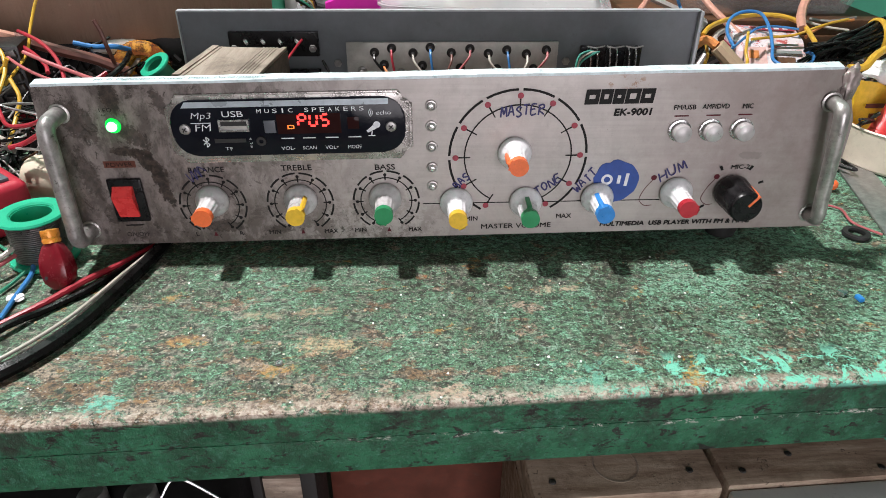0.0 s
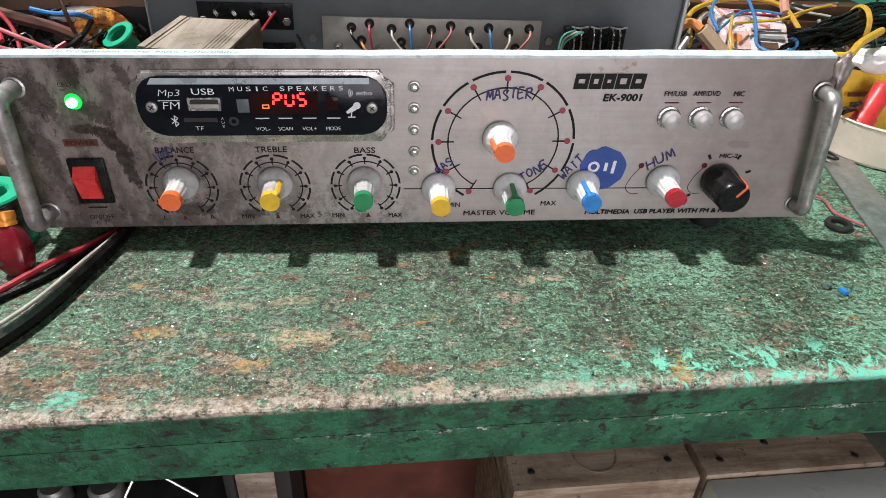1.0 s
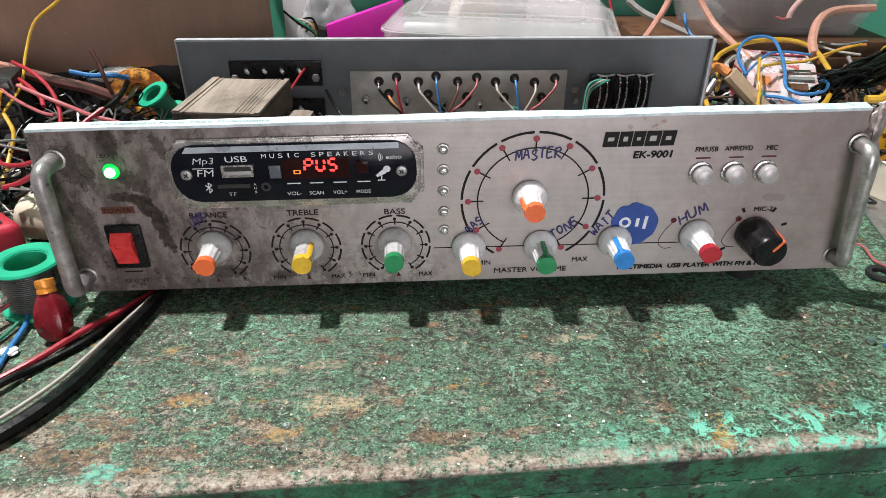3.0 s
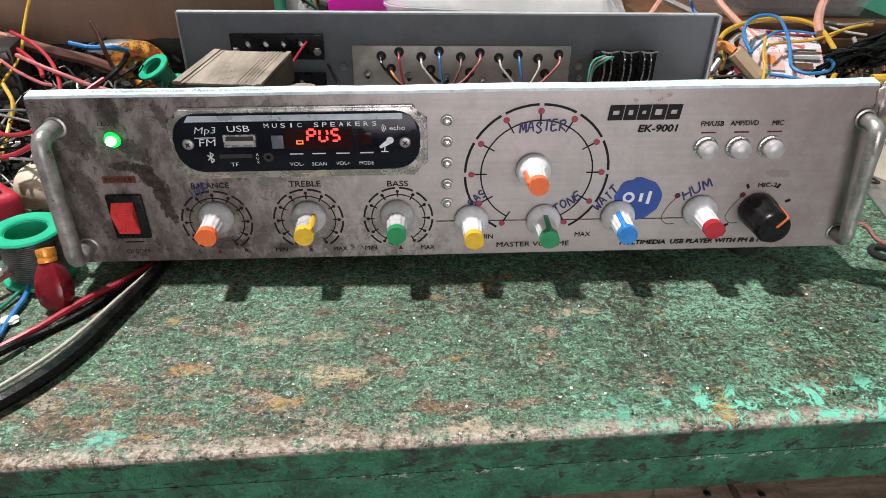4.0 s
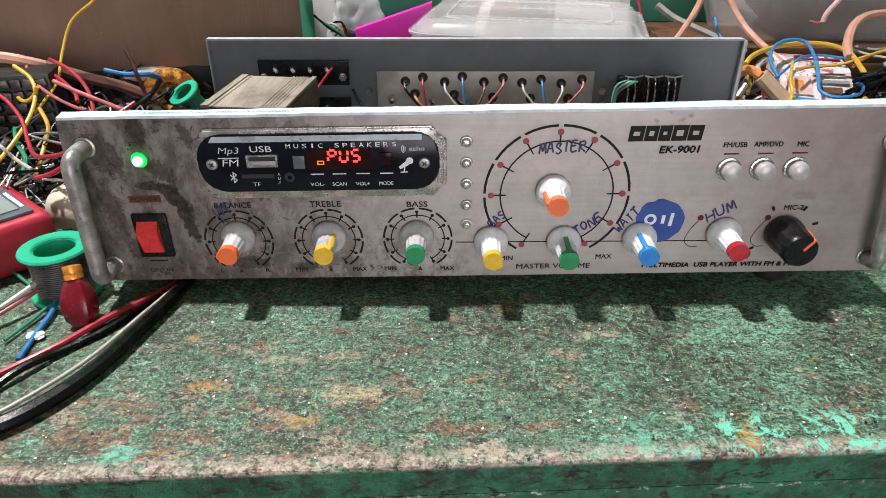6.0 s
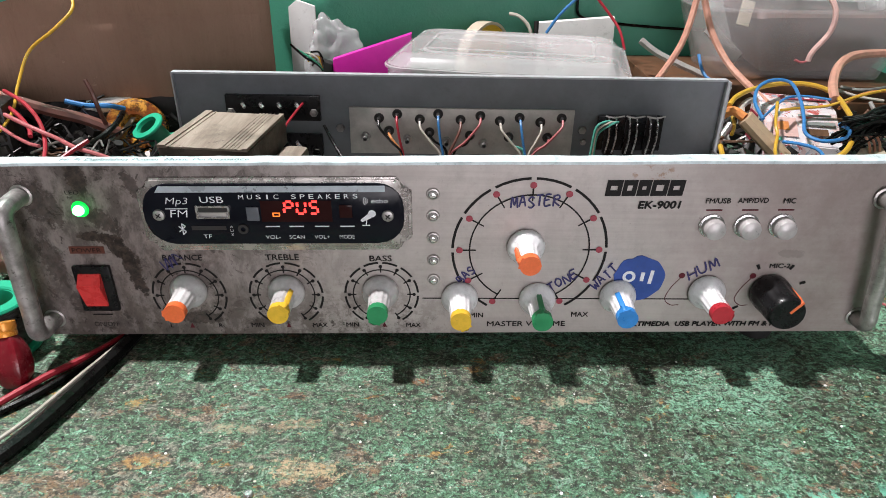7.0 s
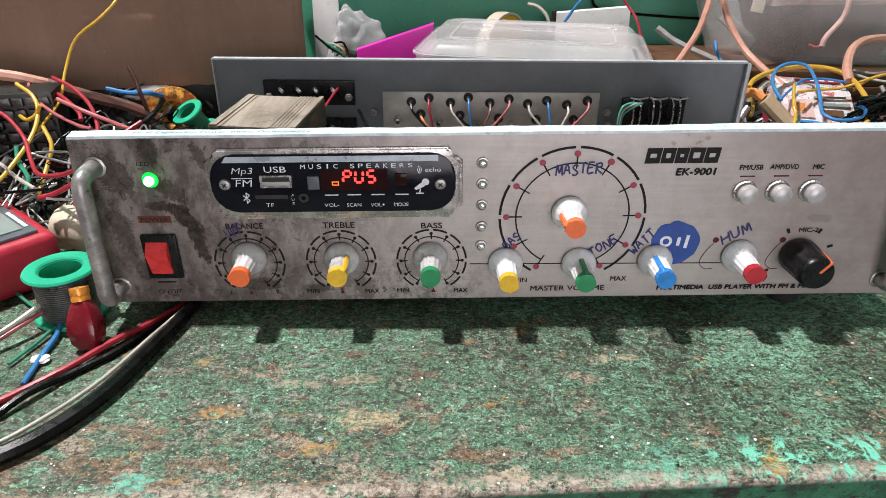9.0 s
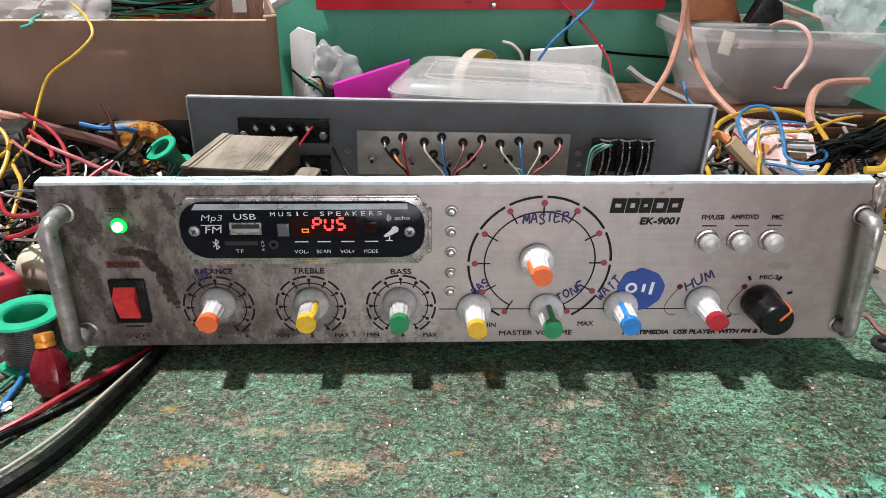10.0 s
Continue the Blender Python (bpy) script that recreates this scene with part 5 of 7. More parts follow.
# cardboard box, open at the top, with a loose corner flap
CB = pose(-0.1440, 0.280, 0.0, 0, 0, 14)
carton = thing("cardboard_box", "open brown corrugated cardboard box, scuffed, full of cables", "box", CB)
fr = bmesh.new()
nx, nz = 60, 14
gv = {}
for i in range(nx + 1):
    for j in range(nz + 1):
        x, z = -0.50 + 0.50 * i / nx, 0.050 + 0.078 * j / nz
        dent = 0.0020 * math.exp(-((z - 0.112) / 0.003) ** 2) + 0.0030 * noise.noise(Vector((x * 14, z * 22, 3))) + 0.0012 * noise.noise(Vector((x * 60, z * 20, 9)))
        edge = (0.0012 * noise.noise(Vector((x * 90, 0, 5))) if j in (0, nz) else 0)
        for s in (0, 1):
            gv[i, j, s] = fr.verts.new((x, dent + 0.004 * s, z + edge + 0.004 * (x / -0.5)))
for i in range(nx):
    for j in range(nz):
        fr.faces.new((gv[i, j, 0], gv[i + 1, j, 0], gv[i + 1, j + 1, 0], gv[i, j + 1, 0]))
        fr.faces.new((gv[i, j, 1], gv[i, j + 1, 1], gv[i + 1, j + 1, 1], gv[i + 1, j, 1]))
    for j in (0, nz):
        fr.faces.new((gv[i, j, 0], gv[i, j, 1], gv[i + 1, j, 1], gv[i + 1, j, 0]))
for j in range(nz):
    for i in (0, nx):
        fr.faces.new((gv[i, j, 0], gv[i, j, 1], gv[i, j + 1, 1], gv[i, j + 1, 0]))
part("front_wall", fr, "card", carton)
part("rim", tube([(-0.50 + 0.05 * k, 0.002, 0.1318 - 0.004 * k / 10) for k in range(11)], 0.0022, 8, 4, None, 0.5), "mask", carton, "pale torn upper edge")
part("back_wall", box(-0.50, 0.0050, 0.186, 0.190, 0.050, 0.134, 0.0006), "card", carton)
part("side_wall", box(0.0055, 0.0085, 0.0150, 0.190, 0.050, 0.132, 0.0006), "card", carton)
part("side_wall", box(-0.50, -0.496, 0.004, 0.186, 0.050, 0.128, 0.0006), "card", carton)
part("bottom", box(-0.496, -0.004, 0.005, 0.185, 0.050, 0.054), "card", carton)
corner = bmesh.new()
prev = None
for k in range(9):
    a = radians(-90 + 80 * k / 8)
    x, y = -0.002 + 0.011 * math.cos(a), 0.0135 + 0.011 * math.sin(a)
    lift = 0.003 * math.sin(k)
    ring = [corner.verts.new((x + o * math.cos(a), y + o * math.sin(a), z)) for o, z in ((0, 0.050), (0, 0.1300 + 0.1 * lift), (-0.003, 0.1300 + 0.1 * lift), (-0.003, 0.050))]
    if prev:
        for m in range(4):
            corner.faces.new((prev[m], prev[(m + 1) % 4], ring[(m + 1) % 4], ring[m]))
    else:
        corner.faces.new(ring)
    prev = ring
corner.faces.new(prev[::-1])
part("rounded_corner", corner, "card", carton, "worn rounded corner of the box")
part("corner_rim", tube([(-0.002 + 0.0095 * math.cos(radians(a)), 0.0135 + 0.0095 * math.sin(radians(a)), 0.1305) for a in range(-90, 0, 15)], 0.0020, 8, 3, None, 0.6), "mask", carton, "pale worn rim")
for k, xx in enumerate((-0.300, -0.275, -0.245)):
    part("slit", box(xx, xx + 0.0012, -0.0030, -0.0010, 0.098 + 0.004 * k, 0.131), "brown", carton, "dark cut in the cardboard")
part("white_label", box(-0.026, -0.012, 0.1840, 0.1858, 0.112, 0.126), "paper", carton, "small torn white label")
lone("support_case", box(-0.48, 0.0, 0.012, 0.190, -0.001, 0.0495, 0.003), "junk", "black equipment case under the cardboard box", "case", CB @ pose(0, 0, 0.0005))

random.seed(21)
coilw = thing("wire_coil", "large coil of many coloured wires in the cardboard box", "wire coil", pose(-0.248, 0.335, 0.056))
cols = ["w_black", "w_teal", "w_brown", "w_blue", "w_green", "w_black", "w_red", "w_brown", "w_black", "w_yellow", "w_green"]
for k in range(110):
    z0 = 0.008 + 0.106 * k / 110 + random.uniform(-0.003, 0.003)
    r0, ph, ecc = 0.043 + random.uniform(-0.006, 0.006) - 0.004 * math.sin(z0 * 40), random.uniform(0, 6.28), random.uniform(0.72, 0.94)
    tz = random.uniform(-0.006, 0.006)
    loop_ = [((r0 + 0.002 * math.sin(3 * a + ph)) * math.cos(a + ph), ecc * r0 * math.sin(a + ph), z0 + tz * math.sin(a) + 0.0012 * math.sin(4 * a)) for a in [i * 0.62 for i in range(11)]]
    part("loop", tube(loop_, random.uniform(0.0008, 0.0013), 6, 4), cols[(k * 7 + k // 5) % len(cols)], coilw)
lone("wire_end", tube([(-0.215, 0.292, 0.182), (-0.206, 0.284, 0.165), (-0.207, 0.282, 0.150), (-0.212, 0.284, 0.142)], 0.0014, 7, 6), "w_teal", "loose teal wire end from the coil", "wire")
lone("plastic_bag", crumple(0.052, (1.5, 0.8, 0.85), 4.2, 0.28, 5), "bag", "crumpled clear plastic bag in the cardboard box", "plastic bag", pose(-0.350, 0.290, 0.112, 0, 0, 14))

# food container with a raised lid
TB = pose(-0.047, 0.262, 0.0, 0, 0, -10.8)
tub = thing("food_container", "translucent plastic food container with a closed scuffed lid", "container", TB)


def pan(x0, x1, y0, y1, r, levels, n=6, cap_bottom=True, cap_top=False):
    """Rounded rectangular rings at (inset, z), skinned together."""
    bm = bmesh.new()
    rings = []
    for inset, z in levels:
        ring = []
        rr = max(0.001, r - inset * 0.5)
        for cx, cy, a0 in ((x1 - inset - rr, y1 - inset - rr, 0), (x0 + inset + rr, y1 - inset - rr, 90), (x0 + inset + rr, y0 + inset + rr, 180), (x1 - inset - rr, y0 + inset + rr, 270)):
            for i in range(n + 1):
                a = radians(a0 + 90 * i / n)
                ring.append(bm.verts.new((cx + rr * math.cos(a), cy + rr * math.sin(a), z)))
        rings.append(ring)
    for a, b in zip(rings, rings[1:]):
        for i in range(len(a)):
            bm.faces.new((a[i], a[(i + 1) % len(a)], b[(i + 1) % len(b)], b[i]))
    if cap_bottom:
        bm.faces.new(rings[0][::-1])
    if cap_top:
        bm.faces.new(rings[-1])
    return bm


part("body", pan(0.004, 0.183, 0.003, 0.130, 0.018, [(0.012, 0.0006), (0.010, 0.0026), (0.002, 0.066), (0.002, 0.068), (0.004, 0.067), (0.012, 0.004)], cap_bottom=True), "clear", tub, "cloudy tub body")
part("lid", pan(0.0, 0.187, 0.0, 0.134, 0.020, [(0.0015, 0.0660), (-0.001, 0.0665), (-0.001, 0.0775), (0.002, 0.0790), (0.006, 0.0830), (0.009, 0.0855), (0.012, 0.0862), (0.017, 0.0862), (0.020, 0.0845)], cap_bottom=False, cap_top=True), "clearlid", tub, "milky raised lid with a recessed panel")
part("lid_rim", pan(-0.002, 0.189, -0.002, 0.136, 0.021, [(0.0, 0.0745), (-0.0012, 0.0752), (-0.0012, 0.0768), (0.0, 0.0775)], cap_bottom=False), "clearlid", tub, "raised rim line")
part("lid_ridge", pan(0.024, 0.163, 0.022, 0.112, 0.016, [(0.0, 0.0846), (0.0006, 0.0860), (0.0022, 0.0860), (0.0030, 0.0846)], cap_bottom=False), "clearlid", tub, "pale inner ridge line")
random.seed(4)
bits = bmesh.new()
for k in range(90):
    p = Vector((random.uniform(0.02, 0.165), random.uniform(0.02, 0.11), random.uniform(0.008, 0.058)))
    d = Vector((random.uniform(-1, 1), random.uniform(-1, 1), random.uniform(-0.4, 0.4))).normalized() * random.uniform(0.006, 0.018)
    tube([p, p + d], random.uniform(0.0008, 0.0022), 6, 1, bits)
lone("metal_oddments", bits, "steel", "loose pins and small metal parts in the container", "hardware", TB, "", "stuff")

pk = thing("pink_tray", "bright magenta plastic tray standing on edge", "tray", pose(0, 0.415, 0))
part("panel", prism([(-0.108, 0.0005), (-0.030, 0.0005), (-0.030, 0.076), (-0.108, 0.050)], 0.010, 0.0015), "magenta", pk)
part("dark_end", prism([(-0.122, 0.0005), (-0.1085, 0.0005), (-0.1085, 0.046), (-0.118, 0.049)], 0.012, 0.002), "matt", pk, "black end piece")
lone("white_card", prism([(-0.158, 0.0005), (-0.128, 0.0005), (-0.130, 0.093), (-0.148, 0.099), (-0.157, 0.092)], 0.004, 0.0008), "paper", "white plastic card leaning against the wall", "card", pose(0, 0.455, 0))
lone("crumpled_bag", crumple(0.032, (0.85, 0.5, 1.15), 9.1, 0.40, 5, 1.15), "bag", "crumpled white plastic bag beside the pink tray", "plastic bag", pose(-0.112, 0.440, 0.044))
random.seed(31)
for k, col in enumerate(("w_black", "w_green", "w_white", "w_black", "w_yellow", "w_brown")):
    a = random.uniform(0, 1)
    lone("loose_wire", tube([(-0.150 + 0.004 * k, 0.415, 0.062 - 0.004 * k), (-0.135 + 0.003 * k, 0.405, 0.052 + 0.008 * a), (-0.118, 0.404, 0.040 + 0.006 * k * a), (-0.112 + 0.005 * a, 0.408, 0.012)], 0.0011, 6, 6), col, "thin loose wire by the crumpled bag", "wire", None, "loose wires by the bag")

roll = thing("tape_roll", "yellow tape roll standing against the wall", "tape roll", pose(0.045, 0.462, 0.0400, 90, 0, 50))
part("tape", lathe([(0.010, -0.006), (0.036, -0.006), (0.0366, -0.005), (0.0366, 0.005), (0.036, 0.006), (0.010, 0.006), (0.010, -0.006)], 40), "yellow", roll)
part("backing", lathe([(0.0368, -0.007), (0.0395, -0.007), (0.0395, 0.007), (0.0368, 0.007), (0.0368, -0.007)], 40), "beige", roll, "beige outer layer")
lone("wire_stub", tube([(0.068, 0.445, 0.090), (0.078, 0.440, 0.088), (0.088, 0.435, 0.078), (0.092, 0.432, 0.060)], 0.0018, 7, 6), "w_white", "short pale wire end by the tape roll", "wire")
lone("white_paper_pad", prism([(0.100, 0.0005), (0.182, 0.0005), (0.178, 0.087), (0.098, 0.080)], 0.010, 0.001), "paper", "white paper pad leaning against the wall", "paper", pose(0, 0.462, 0))
lone("dark_pen", tube([(0.0965, 0.440, 0.002), (0.0965, 0.446, 0.083)], 0.0024, 8, 1), "matt", "dark pen standing by the paper pad", "pen")

# red switch board on the wall
sb = thing("switch_board", "red painted electrical switch board with black sockets", "switch board", pose(0, 0.4995, 0))
part("board", prism([(-0.129, 0.1155), (0.242, 0.1250), (0.242, 0.36), (-0.129, 0.36)], 0.040, 0.002), "redboard", sb)
for x0, x1, zb in ((-0.081, -0.018, 0.1335), (-0.005, 0.037, 0.1360), (0.046, 0.088, 0.1375)):
    so = part("socket_panel", box(x0, x1, -0.0450, -0.0402, zb, zb + 0.075, 0.001), "black", sb, "black socket panel")
    n_ = 2
    for k in range(n_):
        xx = x0 + (x1 - x0) * (0.3 + 0.4 * k)
        part("pin_hole", lathe([(0.0022, 0.0), (0.0036, 0.0), (0.0036, 0.0012), (0.0022, 0.0016), (0.0022, 0.0)], 16, pose(xx, -0.0450, zb + 0.026, 90, 0, 0)), "steel", so)
    for xx in ((x0 + 0.006, x1 - 0.006) if x1 - x0 > 0.05 else ((x0 + x1) / 2,)):
        part("panel_screw", lathe([(0, 0.0015), (0.0015, 0.0014), (0.0026, 0.0)], 14, pose(xx, -0.0450, zb + 0.008, 90, 0, 0)), "dullsteel", so)
part("board_screw", lathe([(0, 0.002), (0.002, 0.0018), (0.0036, 0.0)], 16, pose(0.058, -0.0400, 0.1255, 90, 0, 0)), "steel", sb)
for k, ww in enumerate((0.004, 0.003, 0.005, 0.004)):
    part("print_bar", box(0.106 + 0.006 * k, 0.106 + 0.006 * k + ww, -0.0404, -0.0401, 0.142, 0.147), "ink", sb, "unreadable dark print")
lone("wall_wire", tube([(0.150, 0.496, 0.112), (0.146, 0.495, 0.095), (0.152, 0.494, 0.080), (0.19, 0.494, 0.074), (0.25, 0.494, 0.070), (0.31, 0.494, 0.068)], 0.0016, 6, 6), "w_black", "thin black wire along the wall", "wire")

# clear bin full of scrap
bn = thing("storage_bin", "large hazy plastic bin filled with scrap", "bin", pose(0.205, 0.360, -0.003, 0, 0, -2))
part("body", pan(0.030, 0.240, 0.0, 0.120, 0.016, [(0.030, 0.0452), (0.026, 0.0475), (0.004, 0.112), (0.003, 0.1135), (0.006, 0.112), (0.030, 0.049)]), "bin", bn)
part("rim", pan(0.027, 0.243, -0.003, 0.123, 0.018, [(0.004, 0.1105), (0.0, 0.1110), (0.0, 0.1220), (0.002, 0.1235), (0.005, 0.1225), (0.006, 0.112)], cap_bottom=False), "bin", bn, "pale rolled rim")
heap = pan(0.076, 0.232, 0.006, 0.114, 0.014, [(0.026, 0.0495), (0.020, 0.060), (0.004, 0.100), (0.010, 0.106), (0.030, 0.104)], 6, True, True)
for v in heap.verts:
    v.co += Vector((0.004 * noise.noise(v.co * 60), 0.002 * noise.noise(v.co * 80), 0.008 * noise.noise(v.co * 45)))
lone("scrap_heap", heap, "scrap", "brown scrap filling the storage bin", "scrap", pose(0.205, 0.360, 0.0, 0, 0, -2), "", "stuff")
lone("scrap_strip", box(-0.022, 0.022, -0.001, 0.001, -0.006, 0.006, 0.0006), "plate", "grey plastic strip inside the bin", "scrap", pose(0.262, 0.3745, 0.078, -15, 40, 0))
lone("scrap_strip", box(-0.006, 0.006, -0.001, 0.001, -0.011, 0.011, 0.0006), "beige", "beige scrap inside the bin", "scrap", pose(0.276, 0.372, 0.105, -15, 12, 0))
stand = thing("bin_stand", "dark wooden planks stacked under the bin", "planks", pose(0.19, 0.348, 0))
for k in range(3):
    part("plank", box(0.004 * k, 0.27 - 0.006 * k, 0.002 * k, 0.13, 0.0006 + 0.0147 * k, 0.0148 + 0.0147 * k, 0.0015), "brown", stand)
lone("rusty_bracket", prism([(0.248, 0.118), (0.244, 0.185), (0.272, 0.185), (0.308, 0.118), (0.285, 0.122)], 0.010, 0.0015), "rust", "rusty orange metal bracket on the bin", "bracket", pose(0, 0.425, 0))
for k, (a, b, wd) in enumerate((((0.240, 0.400, 0.178), (0.352, 0.392, 0.1300), 0.0040), ((0.262, 0.415, 0.176), (0.338, 0.400, 0.1290), 0.0030), ((0.30, 0.395, 0.150), (0.372, 0.388, 0.1275), 0.0025))):
    lone("wooden_stick", tube([a, b], wd, 4, 1), "wood", "thin wooden stick lying on the bin", "stick", None, "sticks on the bin")
lone("plastic_sheet", crumple(0.05, (1.75, 0.5, 0.50), 6.5, 0.22, 5), "paper", "white plastic sheet on the bin", "sheet", pose(0.360, 0.440, 0.166))
lone("plastic_bag", crumple(0.036, (0.9, 0.6, 1.1), 12.0, 0.30, 5), "bag", "clear crumpled plastic bag on the bin", "plastic bag", pose(0.402, 0.385, 0.150))
lone("black_clamp", prism([(0.300, 0.122), (0.336, 0.122), (0.330, 0.142), (0.312, 0.150)], 0.014, 0.002), "black", "black plastic clamp on the bin", "clamp", pose(0, 0.400, 0))
lone("silver_strip", tube([(0.186, 0.380, 0.078), (0.205, 0.375, 0.066), (0.245, 0.365, 0.050)], 0.0032, 4, 6), "plate", "bent silver trim strip", "strip")
for k, (xx, zz) in enumerate(((0.236, 0.040), (0.253, 0.043))):
    lone("white_connector", box(-0.006, 0.006, -0.004, 0.004, -0.008, 0.008, 0.0012), "paper", "white plastic connector in the scrap", "connector", pose(xx, 0.338, zz, 20, 25, 0))

# carton with plain colour bars, and what lies on it
ct = thing("small_carton", "white and red printed carton under tangled wires", "carton", pose(0.2505, 0.268, 0.0, 0, 0, -8))
cb_ = bmesh.new()
prof = [(0.0, 0.0006), (0.0, 0.060), (-0.024, 0.056), (-0.054, 0.036), (-0.054, 0.0006)]
L_ = [cb_.verts.new((0.0, y, z)) for y, z in prof]
R_ = [cb_.verts.new((0.056, y, z - (0.002 if z > 0.01 else 0))) for y, z in prof]
cb_.faces.new(L_)
cb_.faces.new(R_[::-1])
for i in range(5):
    cb_.faces.new((L_[i], L_[(i + 1) % 5], R_[(i + 1) % 5], R_[i]))
bmesh.ops.bevel(cb_, geom=cb_.edges[:], offset=0.0007, segments=2, affect="EDGES")
part("body", cb_, "carton", ct)
TOPF = pose(0, 0, 0.0592) @ pose(0, 0, 0, 9.5, 0, 0)
part("print_bar", box(0.018, 0.052, -0.011, -0.004, 0.0006, 0.0010), "redink", ct, "red printed bar", TOPF)
for k in range(4):
    part("print_bar", box(0.022 + 0.007 * k, 0.026 + 0.007 * k, -0.0095, -0.0055, 0.0011, 0.0013), "whiteink", ct, "", TOPF)
SL = pose(0, -0.024, 0.0562) @ pose(0, 0, 0, 33.7, 0, 0)
for x0, x1, y0, y1, c_ in ((0.006, 0.024, -0.030, -0.012, "w_rose"), (0.010, 0.018, -0.024, -0.016, "w_orange"), (0.028, 0.052, -0.018, -0.015, "lcd"), (0.026, 0.050, -0.010, -0.008, "lcd"), (0.004, 0.012, -0.034, -0.031, "w_teal"), (0.030, 0.046, -0.028, -0.022, "brown")):
    part("print_bar", box(x0, x1, y0, y1, 0.0003, 0.0007 + 0.0002 * (c_ == "w_orange")), c_, ct, "", SL)
part("print_bar", box(0.004, 0.050, -0.0549, -0.0542, 0.010, 0.026), "redink", ct, "dark red printed side")
part("print_bar", box(-0.0009, -0.0002, -0.024, -0.004, 0.026, 0.048), "redink", ct)

tp = thing("taped_cable", "cable joint wrapped in tan masking tape", "cable", None)
part("wrap", tube([(0.214, 0.196, 0.060), (0.228, 0.190, 0.047), (0.243, 0.184, 0.034)], 0.0085, 10, 5, None, 0.7), "mask", tp)
part("cable", tube([(0.243, 0.184, 0.034), (0.252, 0.178, 0.026), (0.268, 0.168, 0.016), (0.29, 0.150, 0.006)], 0.0035, 8, 6), "w_red", tp, "dark red cable")
part("cable", tube([(0.214, 0.196, 0.060), (0.206, 0.205, 0.062), (0.204, 0.230, 0.040), (0.205, 0.25, 0.008)], 0.0035, 8, 6), "w_orange", tp, "orange cable")

random.seed(12)
bd = thing("cable_bundle", "bundle of thin black cables with frayed ends", "cable bundle", None)
for k in range(26):
    a = random.uniform(0, 6.28)
    rr = random.uniform(0, 0.012)
    s0 = Vector((0.283 + random.uniform(-0.010, 0.012), 0.188 + random.uniform(-0.01, 0.01), 0.052 + random.uniform(-0.010, 0.012)))
    s1 = Vector((0.325, 0.200 + rr * math.cos(a), 0.060 + rr * math.sin(a)))
    part("strand", tube([s0, (s0 + s1) / 2 + Vector((0, 0, random.uniform(-0.002, 0.004))), s1, s1 + Vector((0.05, 0.03, 0.004)), s1 + Vector((0.13, 0.06, -0.02)), s1 + Vector((0.17, 0.07, -0.058))], random.uniform(0.0010, 0.0016), 6, 5), "w_black", bd)
part("band", tube([(0.345, 0.212 + 0.014 * math.cos(a), 0.061 + 0.014 * math.sin(a)) for a in [i * 0.7 for i in range(10)]], 0.0022, 6, 4), "w_yellow", bd, "yellow tie round the bundle")
cn = thing("pin_connector", "cream pin connector on yellow wires", "connector", pose(0.306, 0.186, 0.036, 30, -6, 10))
part("shell", box(-0.008, 0.008, -0.005, 0.005, -0.005, 0.005, 0.0008), "beige", cn)
for k in range(3):
    part("slot", box(-0.0055 + 0.0045 * k, -0.0032 + 0.0045 * k, -0.0053, -0.0048, -0.001, 0.003), "matt", cn)
for k in range(3):
    part("lead", tube([(-0.004 + 0.004 * k, 0, 0.005), (-0.005 + 0.004 * k, 0.004, 0.010), (-0.008 + 0.004 * k, 0.010, 0.014)], 0.0009, 6, 5), "w_peach", cn)

# rolls, strap and small items on the bench to one side
tr2 = thing("cream_tub", "low cream plastic tub standing open on the bench", "tub", pose(0.332, 0.122, 0.0006))
part("tub_wall", lathe([(0, 0), (0.046, 0), (0.0475, 0.002), (0.048, 0.0255), (0.0488, 0.0265), (0.0480, 0.0275), (0.0462, 0.0268), (0.0452, 0.0035), (0, 0.0030)], 48), "cream", tr2)
yr = thing("yellow_packet", "yellow printed packet standing in the cream tub", "packet", pose(0.332, 0.138, 0.0040, -6, 0, 3))
sheet = bmesh.new()
prev = None
for k in range(17):
    x = -0.037 + 0.074 * k / 16
    bulge = 0.0028 * math.cos(math.pi * x / 0.08) + 0.0006 * math.sin(x * 260)
    top = 0.0455 + 0.0010 * math.sin(x * 120)
    ring = [sheet.verts.new(p) for p in ((x, -bulge - 0.001, 0.0), (x, -bulge - 0.001, top * 0.6), (x, -0.0008, top), (x, 0.0008, top), (x, bulge + 0.001, top * 0.6), (x, bulge + 0.001, 0.0))]
    if prev:
        for m in range(6):
            sheet.faces.new((prev[m], prev[(m + 1) % 6], ring[(m + 1) % 6], ring[m]))
    else:
        sheet.faces.new(ring)
    prev = ring
sheet.faces.new(prev[::-1])
part("wrapper", sheet, "yellow", yr)
for k, (x0, x1, z0) in enumerate(((-0.030, -0.012, 0.028), (-0.026, -0.010, 0.021), (-0.006, 0.012, 0.027), (0.016, 0.030, 0.024))):
    part("print_bar", box(x0, x1, -0.0056, -0.0046, z0, z0 + 0.0030), "maroon", yr, "dark red unreadable print")
sd = thing("red_plug", "thick red plastic plug leaning in the cream tub", "plug", pose(0.2985, 0.1120, 0.0060, -18, 30, 0))
part("body", lathe([(0, 0), (0.006, 0), (0.0078, 0.003), (0.0082, 0.022), (0.0070, 0.024), (0.0070, 0.044), (0.0055, 0.046), (0, 0.046)], 22), "redplug", sd)
part("collar", lathe([(0.0083, 0.012), (0.0090, 0.013), (0.0090, 0.016), (0.0083, 0.017)], 22), "redplug", sd)
